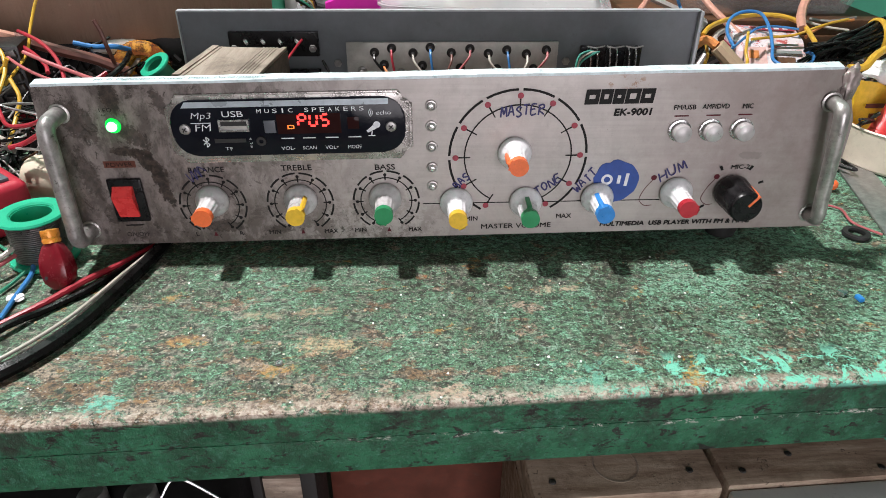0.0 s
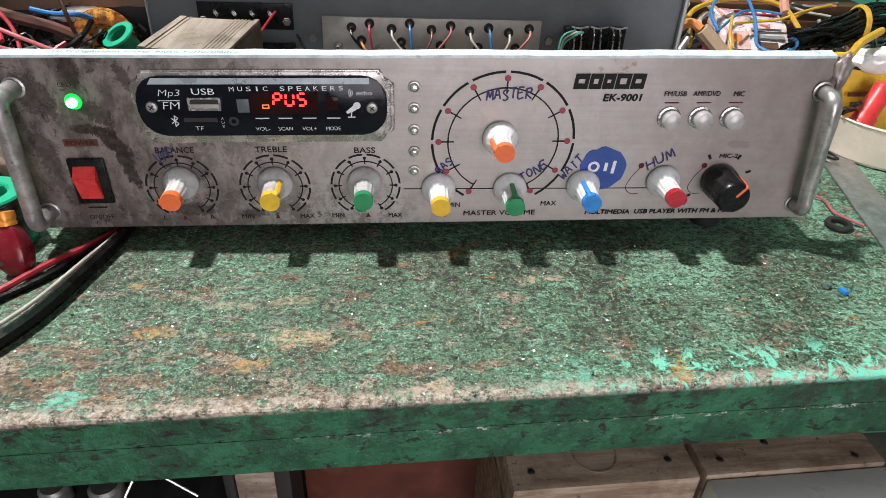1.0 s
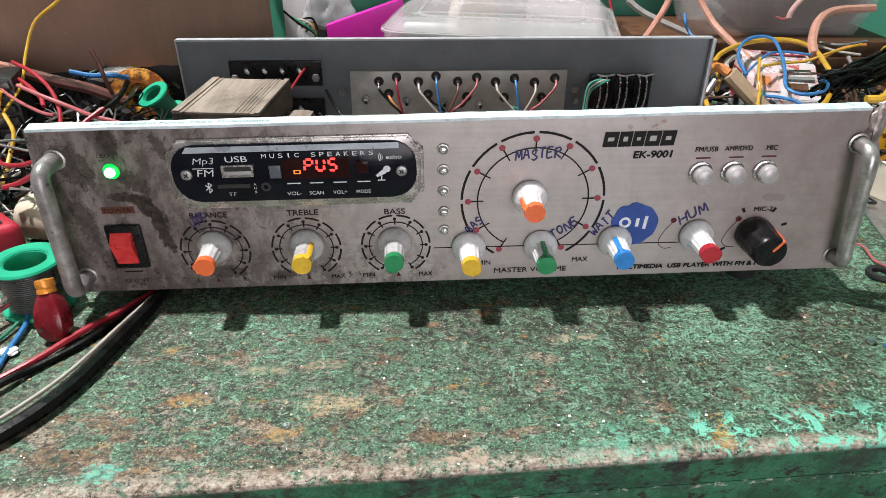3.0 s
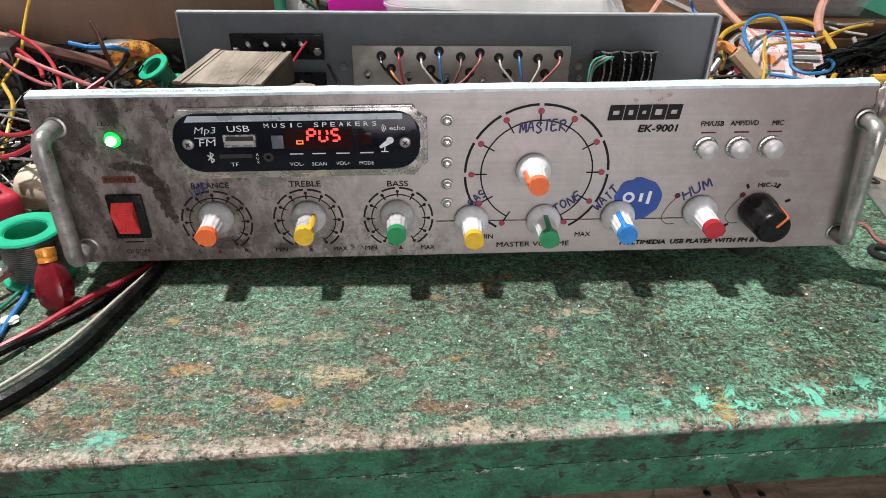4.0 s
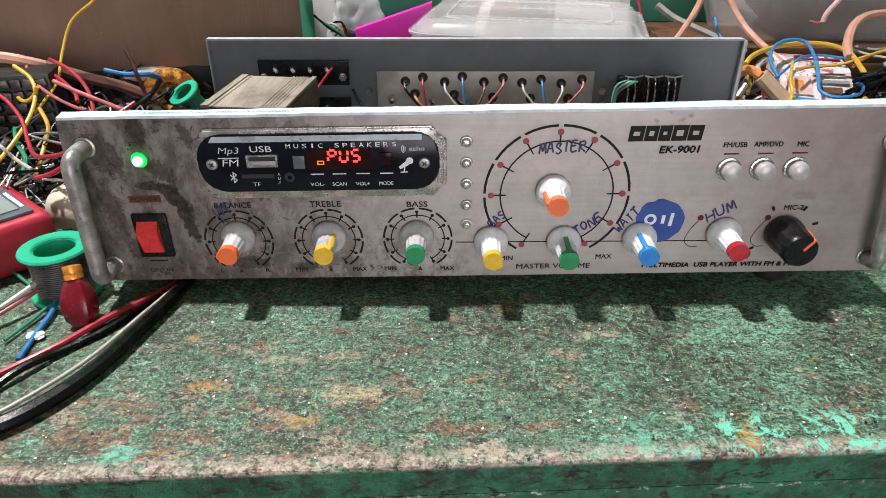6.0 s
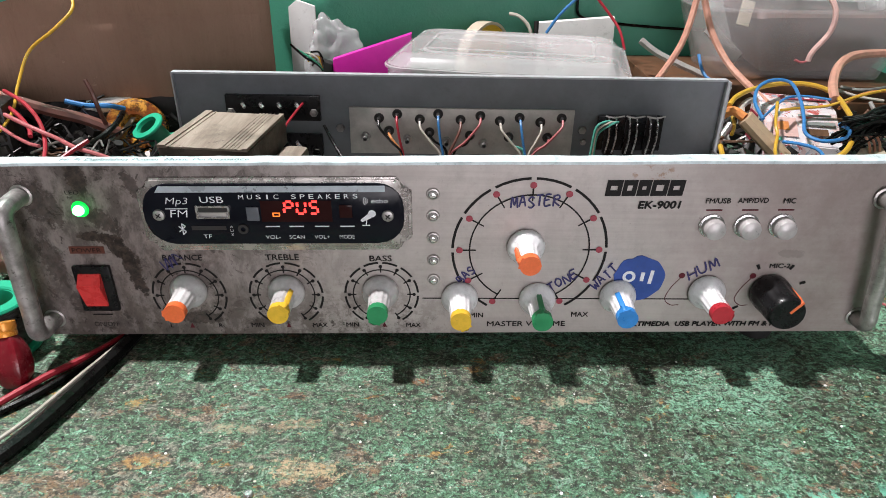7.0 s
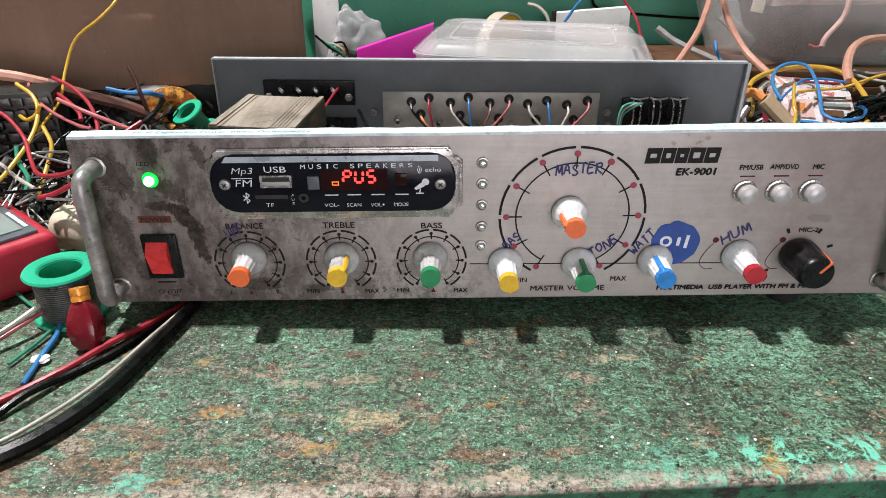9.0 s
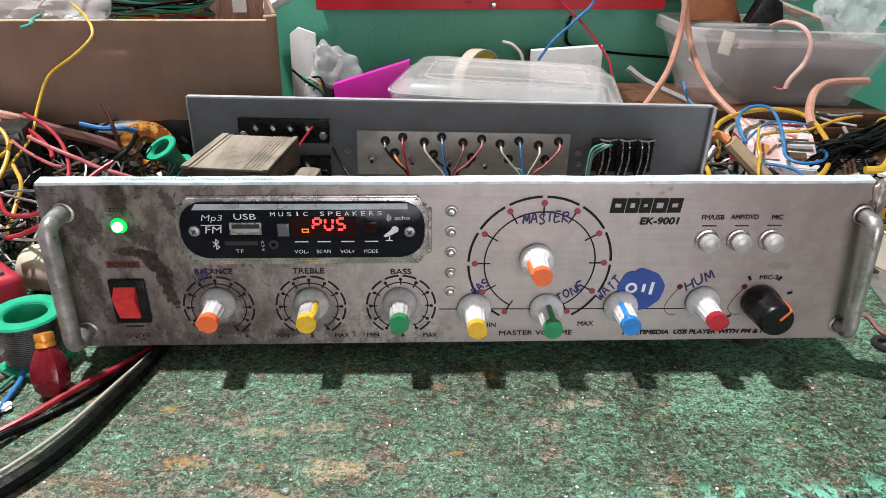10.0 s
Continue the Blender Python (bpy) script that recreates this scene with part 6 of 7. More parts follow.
lone("crumpled_paper", crumple(0.0115, (1.7, 0.75, 0.70), 2.6, 0.3, 4, 1.6), "paper", "crumpled white paper on the yellow packet", "paper", pose(0.318, 0.1400, 0.0570))
st = prism([(0, 0), (0.022, 0), (0.022, 0.17), (0.004, 0.17), (0, 0.16)], 0.0012, 0.0003)
lone("steel_strap", st, "dullsteel", "flat worn steel strap lying on the bench", "strap", pose(0.240, -0.045, 0.0006, -90, 0, 0) @ pose(0, 0, 0, 0, 13, 0))
lone("rubber_ring", lathe([(0.0045, 0.0), (0.0072, 0.0), (0.0076, 0.0012), (0.0072, 0.0024), (0.0045, 0.0024), (0.0042, 0.0012), (0.0045, 0.0)], 28), "matt", "small black rubber ring on the bench", "ring", pose(0.236, 0.012, 0.0005))
lone("blue_chip", box(-0.0012, 0.0012, -0.0022, 0.0022, 0.0004, 0.0026, 0.0004), "blue", "small blue plastic scrap on the bench", "scrap", pose(0.2025, -0.050, 0, 0, 0, 8))
lone("metal_chip", box(-0.002, 0.002, -0.002, 0.002, 0.0004, 0.0026, 0.0006), "steel", "tiny metal scrap on the bench", "scrap", pose(0.1965, -0.045, 0, 0, 0, 30))
lone("orange_bead", crumple(0.004, (1, 1, 0.9), 3.0, 0.15, 2), "orange", "small orange plastic bead on the bench", "bead", pose(0.252, 0.070, 0.0044))

# multimeter
mt = thing("multimeter", "red and grey digital multimeter lying on the bench", "multimeter", pose(-0.2305, 0.034, 0.0, 0, 0, -40.5))
part("case", box(-0.074, 0.0, -0.140, 0.0, 0.0005, 0.030, 0.006, None, 4), "meter", mt, "red rubber case")
part("face", box(-0.068, -0.006, -0.134, -0.007, 0.0301, 0.0318, 0.0006), "meterface", mt, "dark grey face")
part("screen", box(-0.062, -0.012, -0.036, -0.012, 0.0319, 0.0326, 0.0003), "lcd", mt, "blank grey display")
part("name_bar", box(-0.040, -0.014, -0.0105, -0.0085, 0.0319, 0.0322), "whiteink", mt, "pale printed name bar")
for k in range(2):
    part("button", box(-0.030 + -0.026 * k, -0.014 - 0.026 * k, -0.050, -0.043, 0.0319, 0.0345, 0.0010), "bluelabel" if k else "lcd", mt, "blue-grey push button")
part("dial", lathe([(0, 0.008), (0.014, 0.008), (0.018, 0.005), (0.019, 0)], 30), "black", mt, "", pose(-0.037, -0.085, 0.0319))
lone("cream_tube", lathe([(0, -0.028), (0.0125, -0.028), (0.0135, -0.026), (0.0135, 0.028), (0, 0.028)], 26), "beige", "cream plastic tube behind the multimeter", "tube", pose(-0.222, 0.066, 0.0140, 0, 90, -12))

# solder reel
rl = thing("solder_reel", "green plastic reel of solder wire on the bench", "solder reel", pose(-0.2125, -0.001, 0.0006))
part("upper_flange", lathe([(0.0100, 0.0256), (0.0165, 0.0256), (0.0171, 0.0264), (0.0165, 0.0274), (0.0108, 0.0274), (0.0100, 0.0266), (0.0100, 0.0256)], 44), "spool", rl)
part("lower_flange", lathe([(0.0085, 0), (0.0165, 0), (0.0170, 0.0012), (0.0165, 0.0024), (0.0085, 0.0024), (0.0085, 0)], 44), "spool", rl)
part("hub", lathe([(0.0096, 0.002), (0.0106, 0.002), (0.0106, 0.026), (0.0096, 0.026), (0.0096, 0.002)], 32), "spool", rl, "dark hollow hub")
wnd = [(0.0108, 0.0026)]
for k in range(20):
    z0 = 0.0030 + 0.0011 * k
    wnd += [(0.0132, z0), (0.0138, z0 + 0.00035), (0.0138, z0 + 0.00075), (0.0132, z0 + 0.0011)]
part("winding", lathe(wnd + [(0.0108, 0.0250)], 36), "solder", rl, "grey solder winding")

pg = thing("probe_plug", "dark red banana plug with a brass collar", "plug", pose(-0.1905, -0.0300, 0.0038, -22, -9, 0))
def flat_body(a, h):
    return 0.92 / (abs(math.cos(a)) ** 5 + abs(math.sin(a) * 1.2) ** 5) ** 0.2
part("body", lathe([(0, -0.0035), (0.004, -0.003), (0.0070, 0.001), (0.0080, 0.007), (0.0072, 0.013), (0.0050, 0.0185), (0.0038, 0.0200), (0, 0.0200)], 28, None, flat_body), "probe", pg)
part("collar", lathe([(0, 0.0201), (0.0042, 0.0201), (0.0044, 0.0215), (0.0040, 0.0227), (0.0044, 0.0240), (0.0042, 0.0265), (0, 0.0270)], 24), "brass", pg, "orange brass collar")
part("hole", lathe([(0, 0.0), (0.0009, 0.0)], 10, pose(-0.002, -0.0080, 0.004, 80, 0, 0)), "matt", pg)
lone("black_lump", crumple(0.0125, (1, 0.9, 0.9), 7.7, 0.3, 3, 3.0), "black", "shiny black faceted lump on the bench", "lump", pose(-0.2360, -0.055, 0.0118))
lone("paper_scrap", crumple(0.0032, (1.2, 0.9, 0.3), 1.7, 0.5, 3), "paper", "tiny white paper scrap on the bench", "scrap", pose(-0.209, -0.040, 0.0018))

# circuit clutter behind one end of the amplifier
ky = thing("finned_block", "dark block of small metal fins", "heat sink", pose(-0.352, 0.150, 0.0, 0, 0, 12))
part("base", box(0.0, 0.065, 0.0, 0.03, 0.0006, 0.070, 0.002), "junk", ky)
fin = finish(box(-0.0032, 0.0032, -0.0035, 0.0, -0.0028, 0.0028, 0.0008), "fin")
fin.materials.append(M["darkmetal"])
for i in range(8):
    for j in range(8):
        ob = new("fin", fin)
        ob.parent = ky
        ob.matrix_basis = pose(0.004 + 0.0080 * i, -0.0002, 0.010 + 0.0078 * j, 0, random.uniform(-14, 14), random.uniform(-10, 10))
lone("wound_coil", lathe([(0.006, -0.008), (0.021, -0.008), (0.0225, -0.005), (0.0225, 0.005), (0.021, 0.007), (0.016, 0.0085), (0.010, 0.008), (0.006, 0.004), (0.006, -0.008)], 96, None, lambda a, h: 1 + 0.008 * math.cos(48 * a)), "copper", "glossy orange and amber wound coil leaning behind the chassis", "coil", pose(-0.240, 0.244, 0.0300, 64, 0, 12))
gr = thing("green_reel", "empty green plastic reel leaning on the clutter", "reel", pose(-0.2150, 0.2080, 0.0430, 24, -24, 0))
part("flange", lathe([(0.0075, 0), (0.0122, 0), (0.0126, 0.001), (0.0122, 0.002), (0.0080, 0.0024), (0.0075, 0)], 36), "spool", gr)
part("hub", lathe([(0.0072, -0.018), (0.0082, -0.018), (0.0082, 0.0), (0.0072, 0.0), (0.0072, -0.018)], 28), "w_green", gr, "dark hollow hub")
part("flange", lathe([(0.0075, -0.021), (0.0122, -0.021), (0.0122, -0.019), (0.0075, -0.019), (0.0075, -0.021)], 36), "spool", gr)
lone("torn_sheet", crumple(0.013, (1.6, 0.30, 0.42), 5.0, 0.3, 4), "paper", "torn white sheet under the box", "sheet", pose(-0.258, 0.252, 0.046, 0, 0, 14))
lone("brown_stick", tube([(-0.255, 0.225, 0.020), (-0.235, 0.250, 0.046)], 0.0020, 4, 1), "wood", "short brown wooden stick in the clutter", "stick")
lone("brown_stick", tube([(-0.236, 0.252, 0.046), (-0.210, 0.240, 0.020)], 0.0014, 4, 1), "wood", "short brown wooden stick in the clutter", "stick")
lone("relay", box(-0.012, 0.012, -0.009, 0.009, 0, 0.020, 0.001), "brown", "brown relay block in the clutter", "relay", pose(-0.225, 0.105, 0.0006, 0, 0, 8))
lone("white_block", box(-0.011, 0.011, -0.005, 0.005, 0, 0.018, 0.0015), "paper", "white connector block in the chassis", "connector", pose(-0.172, 0.100, 0.0120, 0, 0, 20))


def clutter(name, material, seed, n, x0, x1, y0, y1, z1, size, label, keep=None):
    """Many small loose parts heaped over a stretch of the bench."""
    random.seed(seed)
    bm = bmesh.new()
    for k in range(n):
        x, y = random.uniform(x0, x1), random.uniform(y0, y1)
        if keep and not keep(x, y):
            continue
        z = z1 * random.random() ** 1.6
        s = size * random.uniform(0.4, 1.4)
        m = pose(x, y, 0, random.uniform(-40, 40), random.uniform(-40, 40), random.uniform(0, 180))
        kind = random.random()
        if kind < 0.22:
            piece = box(-s, s, -s * random.uniform(0.3, 0.9), s * 0.6, -s * 0.4, s * 0.5)
        elif kind < 0.42:
            piece = lathe([(0, -s), (s * 0.5, -s), (s * 0.5, s), (0, s)], 10)
        else:
            p = [Vector((random.uniform(-4, 4) * s, random.uniform(-4, 4) * s, random.uniform(-0.3, 1.6) * s)) for _ in range(4)]
            piece = tube(p, s * 0.14, 5, 5)
        piece.transform(m)
        low = min(v.co.z for v in piece.verts)
        piece.transform(Matrix.Translation((0, 0, max(z - low * 0.5, -low + 0.0008))))
        join(bm, piece)
    return lone(name, bm, material, label, "clutter", None, "", "stuff")


left_of = lambda x, y: (x < -0.200) and not (x < -0.222 and y < 0.05)
right_of = lambda x, y: not (0.285 < x < 0.38 and y < 0.175) and not (x < 0.30 and y < 0.10)
clutter("dark_clutter", "junk", 1, 560, -0.46, -0.20, 0.09, 0.27, 0.034, 0.0048, "heap of small dark electronic parts", left_of)
clutter("metal_clutter", "dullsteel", 2, 110, -0.40, -0.20, 0.06, 0.22, 0.034, 0.0045, "loose metal leads and tags in the heap", left_of)
clutter("pale_clutter", "plate", 3, 45, -0.40, -0.20, 0.06, 0.22, 0.032, 0.0045, "pale plastic bits in the heap", left_of)
clutter("brown_clutter", "brown", 5, 60, -0.42, -0.20, 0.07, 0.25, 0.024, 0.0045, "brown parts in the heap", left_of)
clutter("dark_wire_scraps", "w_black", 7, 160, -0.42, -0.20, 0.08, 0.25, 0.046, 0.0050, "loose black wire ends over the heap", left_of)
clutter("red_clutter", "w_red", 6, 30, -0.36, -0.20, 0.05, 0.16, 0.03, 0.004, "red wire ends in the heap", left_of)
clutter("dark_clutter", "junk", 11, 200, 0.208, 0.46, 0.11, 0.345, 0.026, 0.0075, "heap of dark parts beside the carton", right_of)
clutter("metal_clutter", "dullsteel", 12, 80, 0.208, 0.46, 0.12, 0.345, 0.030, 0.0045, "loose metal parts beside the carton", right_of)
clutter("brown_clutter", "brown", 13, 70, 0.16, 0.40, 0.22, 0.345, 0.034, 0.006, "brown scrap parts beside the bin", right_of)
clutter("pale_clutter", "plate", 14, 40, 0.16, 0.46, 0.22, 0.345, 0.034, 0.0045, "pale bits beside the bin", right_of)
clutter("chassis_clutter", "junk", 21, 60, -0.183, -0.160, 0.03, 0.19, 0.020, 0.0055, "dark parts inside the chassis")
clutter("chassis_clutter", "dullsteel", 22, 50, -0.183, 0.185, 0.02, 0.19, 0.022, 0.0040, "small metal parts inside the chassis", lambda x, y: not (-0.165 < x < -0.07 and 0.08 < y < 0.16))

def flakes(name, material, seed, n, size, label):
    """Tiny chips of paint and dust lying on the bench top."""
    random.seed(seed)
    bm = bmesh.new()
    for k in range(n):
        x, y = random.uniform(-0.24, 0.26), random.uniform(-0.112, -0.012)
        s = size * random.uniform(0.4, 1.2)
        a0 = random.uniform(0, 6.28)
        ring = [(x + s * random.uniform(0.6, 1.2) * math.cos(a0 + i * 1.256), y + 0.05 * x + s * random.uniform(0.6, 1.2) * math.sin(a0 + i * 1.256)) for i in range(5)]
        lo = [bm.verts.new((px, py, 0.00025)) for px, py in ring]
        hi = [bm.verts.new((px, py, 0.00025 + s * random.uniform(0.25, 0.7))) for px, py in ring]
        bm.faces.new(hi)
        for i in range(5):
            bm.faces.new((lo[i], lo[(i + 1) % 5], hi[(i + 1) % 5], hi[i]))
    return lone(name, bm, material, label, "debris", None, "", "stuff")


flakes("white_flakes", "paper", 51, 80, 0.0006, "tiny white paint chips on the bench top")
flakes("dark_flakes", "junk", 52, 70, 0.0006, "tiny dark chips on the bench top")
flakes("tan_flakes", "mask", 53, 90, 0.0007, "tiny tan wood chips on the bench top")
lone("screw_head", lathe([(0, 0.0011), (0.0014, 0.0010), (0.0019, 0.0003), (0.0019, 0)], 16), "steel", "small screw head in the bench top", "screw", pose(-0.0735, -0.0895, 0.0003))

# ---- below the bench ----
cr = thing("wooden_crate", "weathered wooden crate under the bench, stained boards", "crate", pose(0.0, -0.030, 0.0, 0, 0, 3))
part("board", box(0.047, 0.157, -0.040, 0.30, -0.150, -0.122, 0.003), "crate", cr)
part("board", box(0.1595, 0.272, -0.040, 0.30, -0.150, -0.1205, 0.003), "crate", cr)
part("end_board", box(0.160, 0.272, -0.066, -0.0405, -0.160, -0.1235, 0.002), "paper", cr, "white painted front board")
part("side", box(0.047, 0.272, -0.035, 0.30, -0.745, -0.1505), "crate", cr)
for xx, yy in ((0.060, -0.028), (0.062, 0.02), (0.142, -0.026), (0.172, -0.030), (0.205, -0.02), (0.255, -0.034), (0.18, 0.01)):
    part("nail", lathe([(0, 0.0008), (0.0016, 0.0006), (0.0022, 0)], 14), "darkmetal", cr, "", pose(xx, yy, -0.1219 if xx < 0.158 else -0.1204))
for xx, yy, rr, zz in ((0.100, -0.018, 0.0125, -0.12195), (0.215, 0.012, 0.0090, -0.12045)):
    part("ring_stain", lathe([(rr, 0), (rr, 0.0002), (rr * 1.09, 0.0002), (rr * 1.09, 0)], 40), "wood", cr, "dark round stain", pose(xx, yy, zz))
mp = thing("maroon_panel", "dark maroon board behind the crate", "board")
part("panel", box(-0.080, 0.045, 0.02, 0.03, -0.745, -0.060), "maroon", mp)
part("top_rail", box(-0.080, 0.045, 0.018, 0.031, -0.0597, -0.040, 0.001), "maroon", mp)
ps = thing("wooden_post", "grey weathered post with dark sides under the bench", "post", pose(-0.094, -0.020, 0))
part("face", box(-0.011, 0.011, -0.03, 0.0, -0.745, -0.120, 0.001), "wood", ps)
part("side", box(-0.017, -0.0112, -0.032, 0.0, -0.745, -0.112, 0.001), "matt", ps)
part("side", box(0.0112, 0.020, -0.032, 0.0, -0.745, -0.112, 0.001), "matt", ps)
un = thing("open_circuit_case", "black open circuit case under the bench", "circuit case", pose(-0.36, -0.03, 0))
part("case", box(0.0, 0.24, -0.04, 0.22, -0.745, -0.135, 0.003), "matt", un)
for xx, rr in ((0.160, 0.008), (0.187, 0.009)):
    part("capacitor", lathe([(0, 0.012), (rr * 0.8, 0.012), (rr, 0.010), (rr, 0)], 24), "dullsteel", un, "round metal-topped capacitor", pose(xx, -0.024, -0.1345))
part("bare_wire", tube([(0.195, -0.03, -0.134), (0.205, -0.02, -0.118), (0.215, -0.02, -0.122), (0.235, -0.025, -0.134)], 0.0008, 5, 5), "steel", un)
lone("pale_sheet", prism([(-0.165, -0.745), (-0.110, -0.745), (-0.110, -0.100), (-0.165, -0.085)], 0.004), "lcd", "pale grey sheet under the bench", "sheet", pose(0, 0.05, 0))


# ---- wires ----
def wire(name, label, material, r, points):
    return lone(name, tube(points, r, 8, 7), material, label, "wire" if "wire" in name or "lead" in name or "strand" in name else "cable")


wire("power_cord", "thick black power cord lying on the bench", "w_black", 0.0036, [(-0.217, -0.122, 0.004), (-0.196, -0.105, 0.004), (-0.182, -0.092, 0.004), (-0.169, -0.069, 0.004), (-0.16, -0.036, 0.004), (-0.152, 0.004, 0.004), (-0.15, 0.05, 0.004), (-0.145, 0.1, 0.004)])
wire("cord_stripe", "pale cord lying along the black power cord", "w_white", 0.0009, [(-0.219, -0.117, 0.006), (-0.198, -0.101, 0.006), (-0.185, -0.085, 0.006), (-0.172, -0.061, 0.006), (-0.162, -0.028, 0.006), (-0.153, 0.004, 0.006), (-0.147, 0.05, 0.006)])
wire("red_lead", "red test lead lying on the bench", "w_red", 0.0017, [(-0.23, -0.094, 0.002), (-0.215, -0.074, 0.002), (-0.205, -0.062, 0.002), (-0.192, -0.047, 0.003), (-0.18, -0.027, 0.003), (-0.167, -0.008, 0.002), (-0.15, 0.02, 0.002)])
wire("black_lead", "thin black lead lying on the bench", "w_black", 0.0018, [(-0.226, -0.1, 0.002), (-0.21, -0.082, 0.002), (-0.2, -0.066, 0.004), (-0.19, -0.051, 0.002), (-0.177, -0.035, 0.002), (-0.162, -0.008, 0.002), (-0.14, 0.03, 0.002)])
wire("blue_wire", "thin blue wire curling on the bench", "w_blue", 0.0012, [(-0.207, -0.058, 0.002), (-0.209, -0.04, 0.002), (-0.21, -0.021, 0.003), (-0.214, -0.01, 0.004)])
wire("white_wire", "thin white wire across the bench", "w_white", 0.0013, [(-0.238, -0.037, 0.006), (-0.227, -0.022, 0.01), (-0.217, -0.001, 0.014), (-0.214, 0.035, 0.012), (-0.185, 0.015, 0.012)])
wire("pink_wire", "thin pink wire across the bench", "w_pink", 0.0012, [(-0.238, -0.039, 0.004), (-0.225, -0.021, 0.008), (-0.215, 0.004, 0.009), (-0.213, 0.033, 0.006), (-0.18, 0.01, 0.006)])
wire("green_wire", "frayed green wire round the spool", "w_green", 0.0009, [(-0.248, 0.013, 0.004), (-0.234, 0.003, 0.002), (-0.217, -0.008, 0.004), (-0.211, -0.0, 0.003), (-0.2, -0.009, 0.002)])
wire("green_wire", "frayed green wire round the spool", "w_green", 0.0009, [(-0.221, -0.044, 0.002), (-0.217, -0.029, 0.002), (-0.213, -0.016, 0.003), (-0.205, -0.007, 0.002)])
wire("yellow_wire", "yellow wire hanging over the cardboard box", "w_yellow", 0.0011, [(-0.277, 0.245, 0.141), (-0.26, 0.225, 0.135), (-0.251, 0.21, 0.125), (-0.261, 0.2, 0.113), (-0.282, 0.2, 0.098), (-0.289, 0.19, 0.079), (-0.288, 0.17, 0.062), (-0.291, 0.14, 0.05)])
wire("yellow_wire", "yellow wire in the tangle", "w_yellow", 0.0014, [(-0.314, 0.17, 0.074), (-0.299, 0.16, 0.068), (-0.293, 0.15, 0.059), (-0.29, 0.13, 0.049), (-0.295, 0.11, 0.037), (-0.298, 0.09, 0.03)])
wire("yellow_wire", "short yellow wire in the tangle", "w_yellow", 0.0013, [(-0.274, 0.12, 0.06), (-0.266, 0.11, 0.051), (-0.267, 0.1, 0.04), (-0.264, 0.08, 0.031)])
wire("yellow_wire", "short yellow wire in the tangle", "w_yellow", 0.0014, [(-0.313, 0.16, 0.057), (-0.302, 0.15, 0.055), (-0.295, 0.15, 0.058), (-0.29, 0.15, 0.065)])
wire("red_wire", "red wire looping in the tangle", "w_red", 0.0013, [(-0.33, 0.15, 0.065), (-0.309, 0.14, 0.061), (-0.288, 0.12, 0.053), (-0.275, 0.1, 0.045), (-0.26, 0.08, 0.044), (-0.235, 0.06, 0.052), (-0.217, 0.05, 0.061)])
wire("red_wire", "red wire in the tangle", "w_red", 0.0015, [(-0.251, 0.06, 0.038), (-0.241, 0.06, 0.041), (-0.222, 0.05, 0.052)])
wire("red_wire", "red wire beside the tangle", "w_red", 0.0014, [(-0.308, 0.19, 0.067), (-0.285, 0.17, 0.065), (-0.266, 0.15, 0.061), (-0.26, 0.14, 0.058)])
wire("pink_wire", "thin pink wire in the tangle", "w_pink", 0.0011, [(-0.317, 0.19, 0.071), (-0.306, 0.17, 0.067), (-0.284, 0.15, 0.061), (-0.258, 0.13, 0.058), (-0.244, 0.12, 0.059)])
wire("pink_wire", "thin pink wire in the open chassis", "w_pink", 0.0013, [(-0.272, 0.14, 0.072), (-0.253, 0.13, 0.068), (-0.232, 0.12, 0.064), (-0.212, 0.1, 0.066), (-0.193, 0.09, 0.065), (-0.181, 0.08, 0.066)])
wire("red_wire", "red wire end in the open chassis", "w_red", 0.0013, [(-0.215, 0.08, 0.062), (-0.21, 0.09, 0.066), (-0.203, 0.1, 0.07)])
wire("red_wire", "red wire arching in the open chassis", "w_red", 0.0013, [(-0.294, 0.18, 0.076), (-0.271, 0.16, 0.074), (-0.252, 0.14, 0.068), (-0.24, 0.12, 0.06), (-0.234, 0.1, 0.051)])
wire("green_wire", "green wire in the tangle", "w_green", 0.0014, [(-0.301, 0.13, 0.043), (-0.296, 0.12, 0.037), (-0.28, 0.1, 0.034), (-0.271, 0.08, 0.033)])
wire("teal_wire", "teal wire across the box rim", "w_teal", 0.0013, [(-0.294, 0.2, 0.13), (-0.292, 0.21, 0.131), (-0.306, 0.24, 0.13), (-0.305, 0.25, 0.132)])
wire("white_wire", "fine pale wire across the box", "w_white", 0.0008, [(-0.315, 0.26, 0.132), (-0.305, 0.27, 0.145), (-0.296, 0.28, 0.152), (-0.283, 0.3, 0.16)])
wire("brown_cable", "thick brown cable behind the tangle", "w_brown", 0.0042, [(-0.308, 0.195, 0.068), (-0.28, 0.2, 0.057), (-0.258, 0.205, 0.049), (-0.238, 0.21, 0.038)])
wire("peach_cable", "thick peach cable behind the tangle", "w_peach", 0.004, [(-0.35, 0.18, 0.078), (-0.33, 0.185, 0.076), (-0.313, 0.19, 0.071), (-0.302, 0.2, 0.064)])
wire("blue_cable", "short blue cable below the box", "w_blue", 0.002, [(-0.283, 0.23, 0.055), (-0.268, 0.23, 0.052), (-0.252, 0.23, 0.052), (-0.245, 0.24, 0.047)])
wire("black_wire", "stiff black wire end standing up", "w_brown", 0.0016, [(-0.245, 0.21, 0.039), (-0.244, 0.2, 0.058), (-0.246, 0.2, 0.07), (-0.249, 0.2, 0.079)])
wire("black_wire", "black wire in the tangle", "w_black", 0.002, [(-0.243, 0.15, 0.046), (-0.241, 0.18, 0.042), (-0.235, 0.2, 0.047), (-0.237, 0.22, 0.05)])
wire("white_lead", "pale wire across the tangle", "w_white", 0.0012, [(-0.326, 0.13, 0.039), (-0.308, 0.12, 0.035), (-0.287, 0.1, 0.034), (-0.265, 0.08, 0.035)])
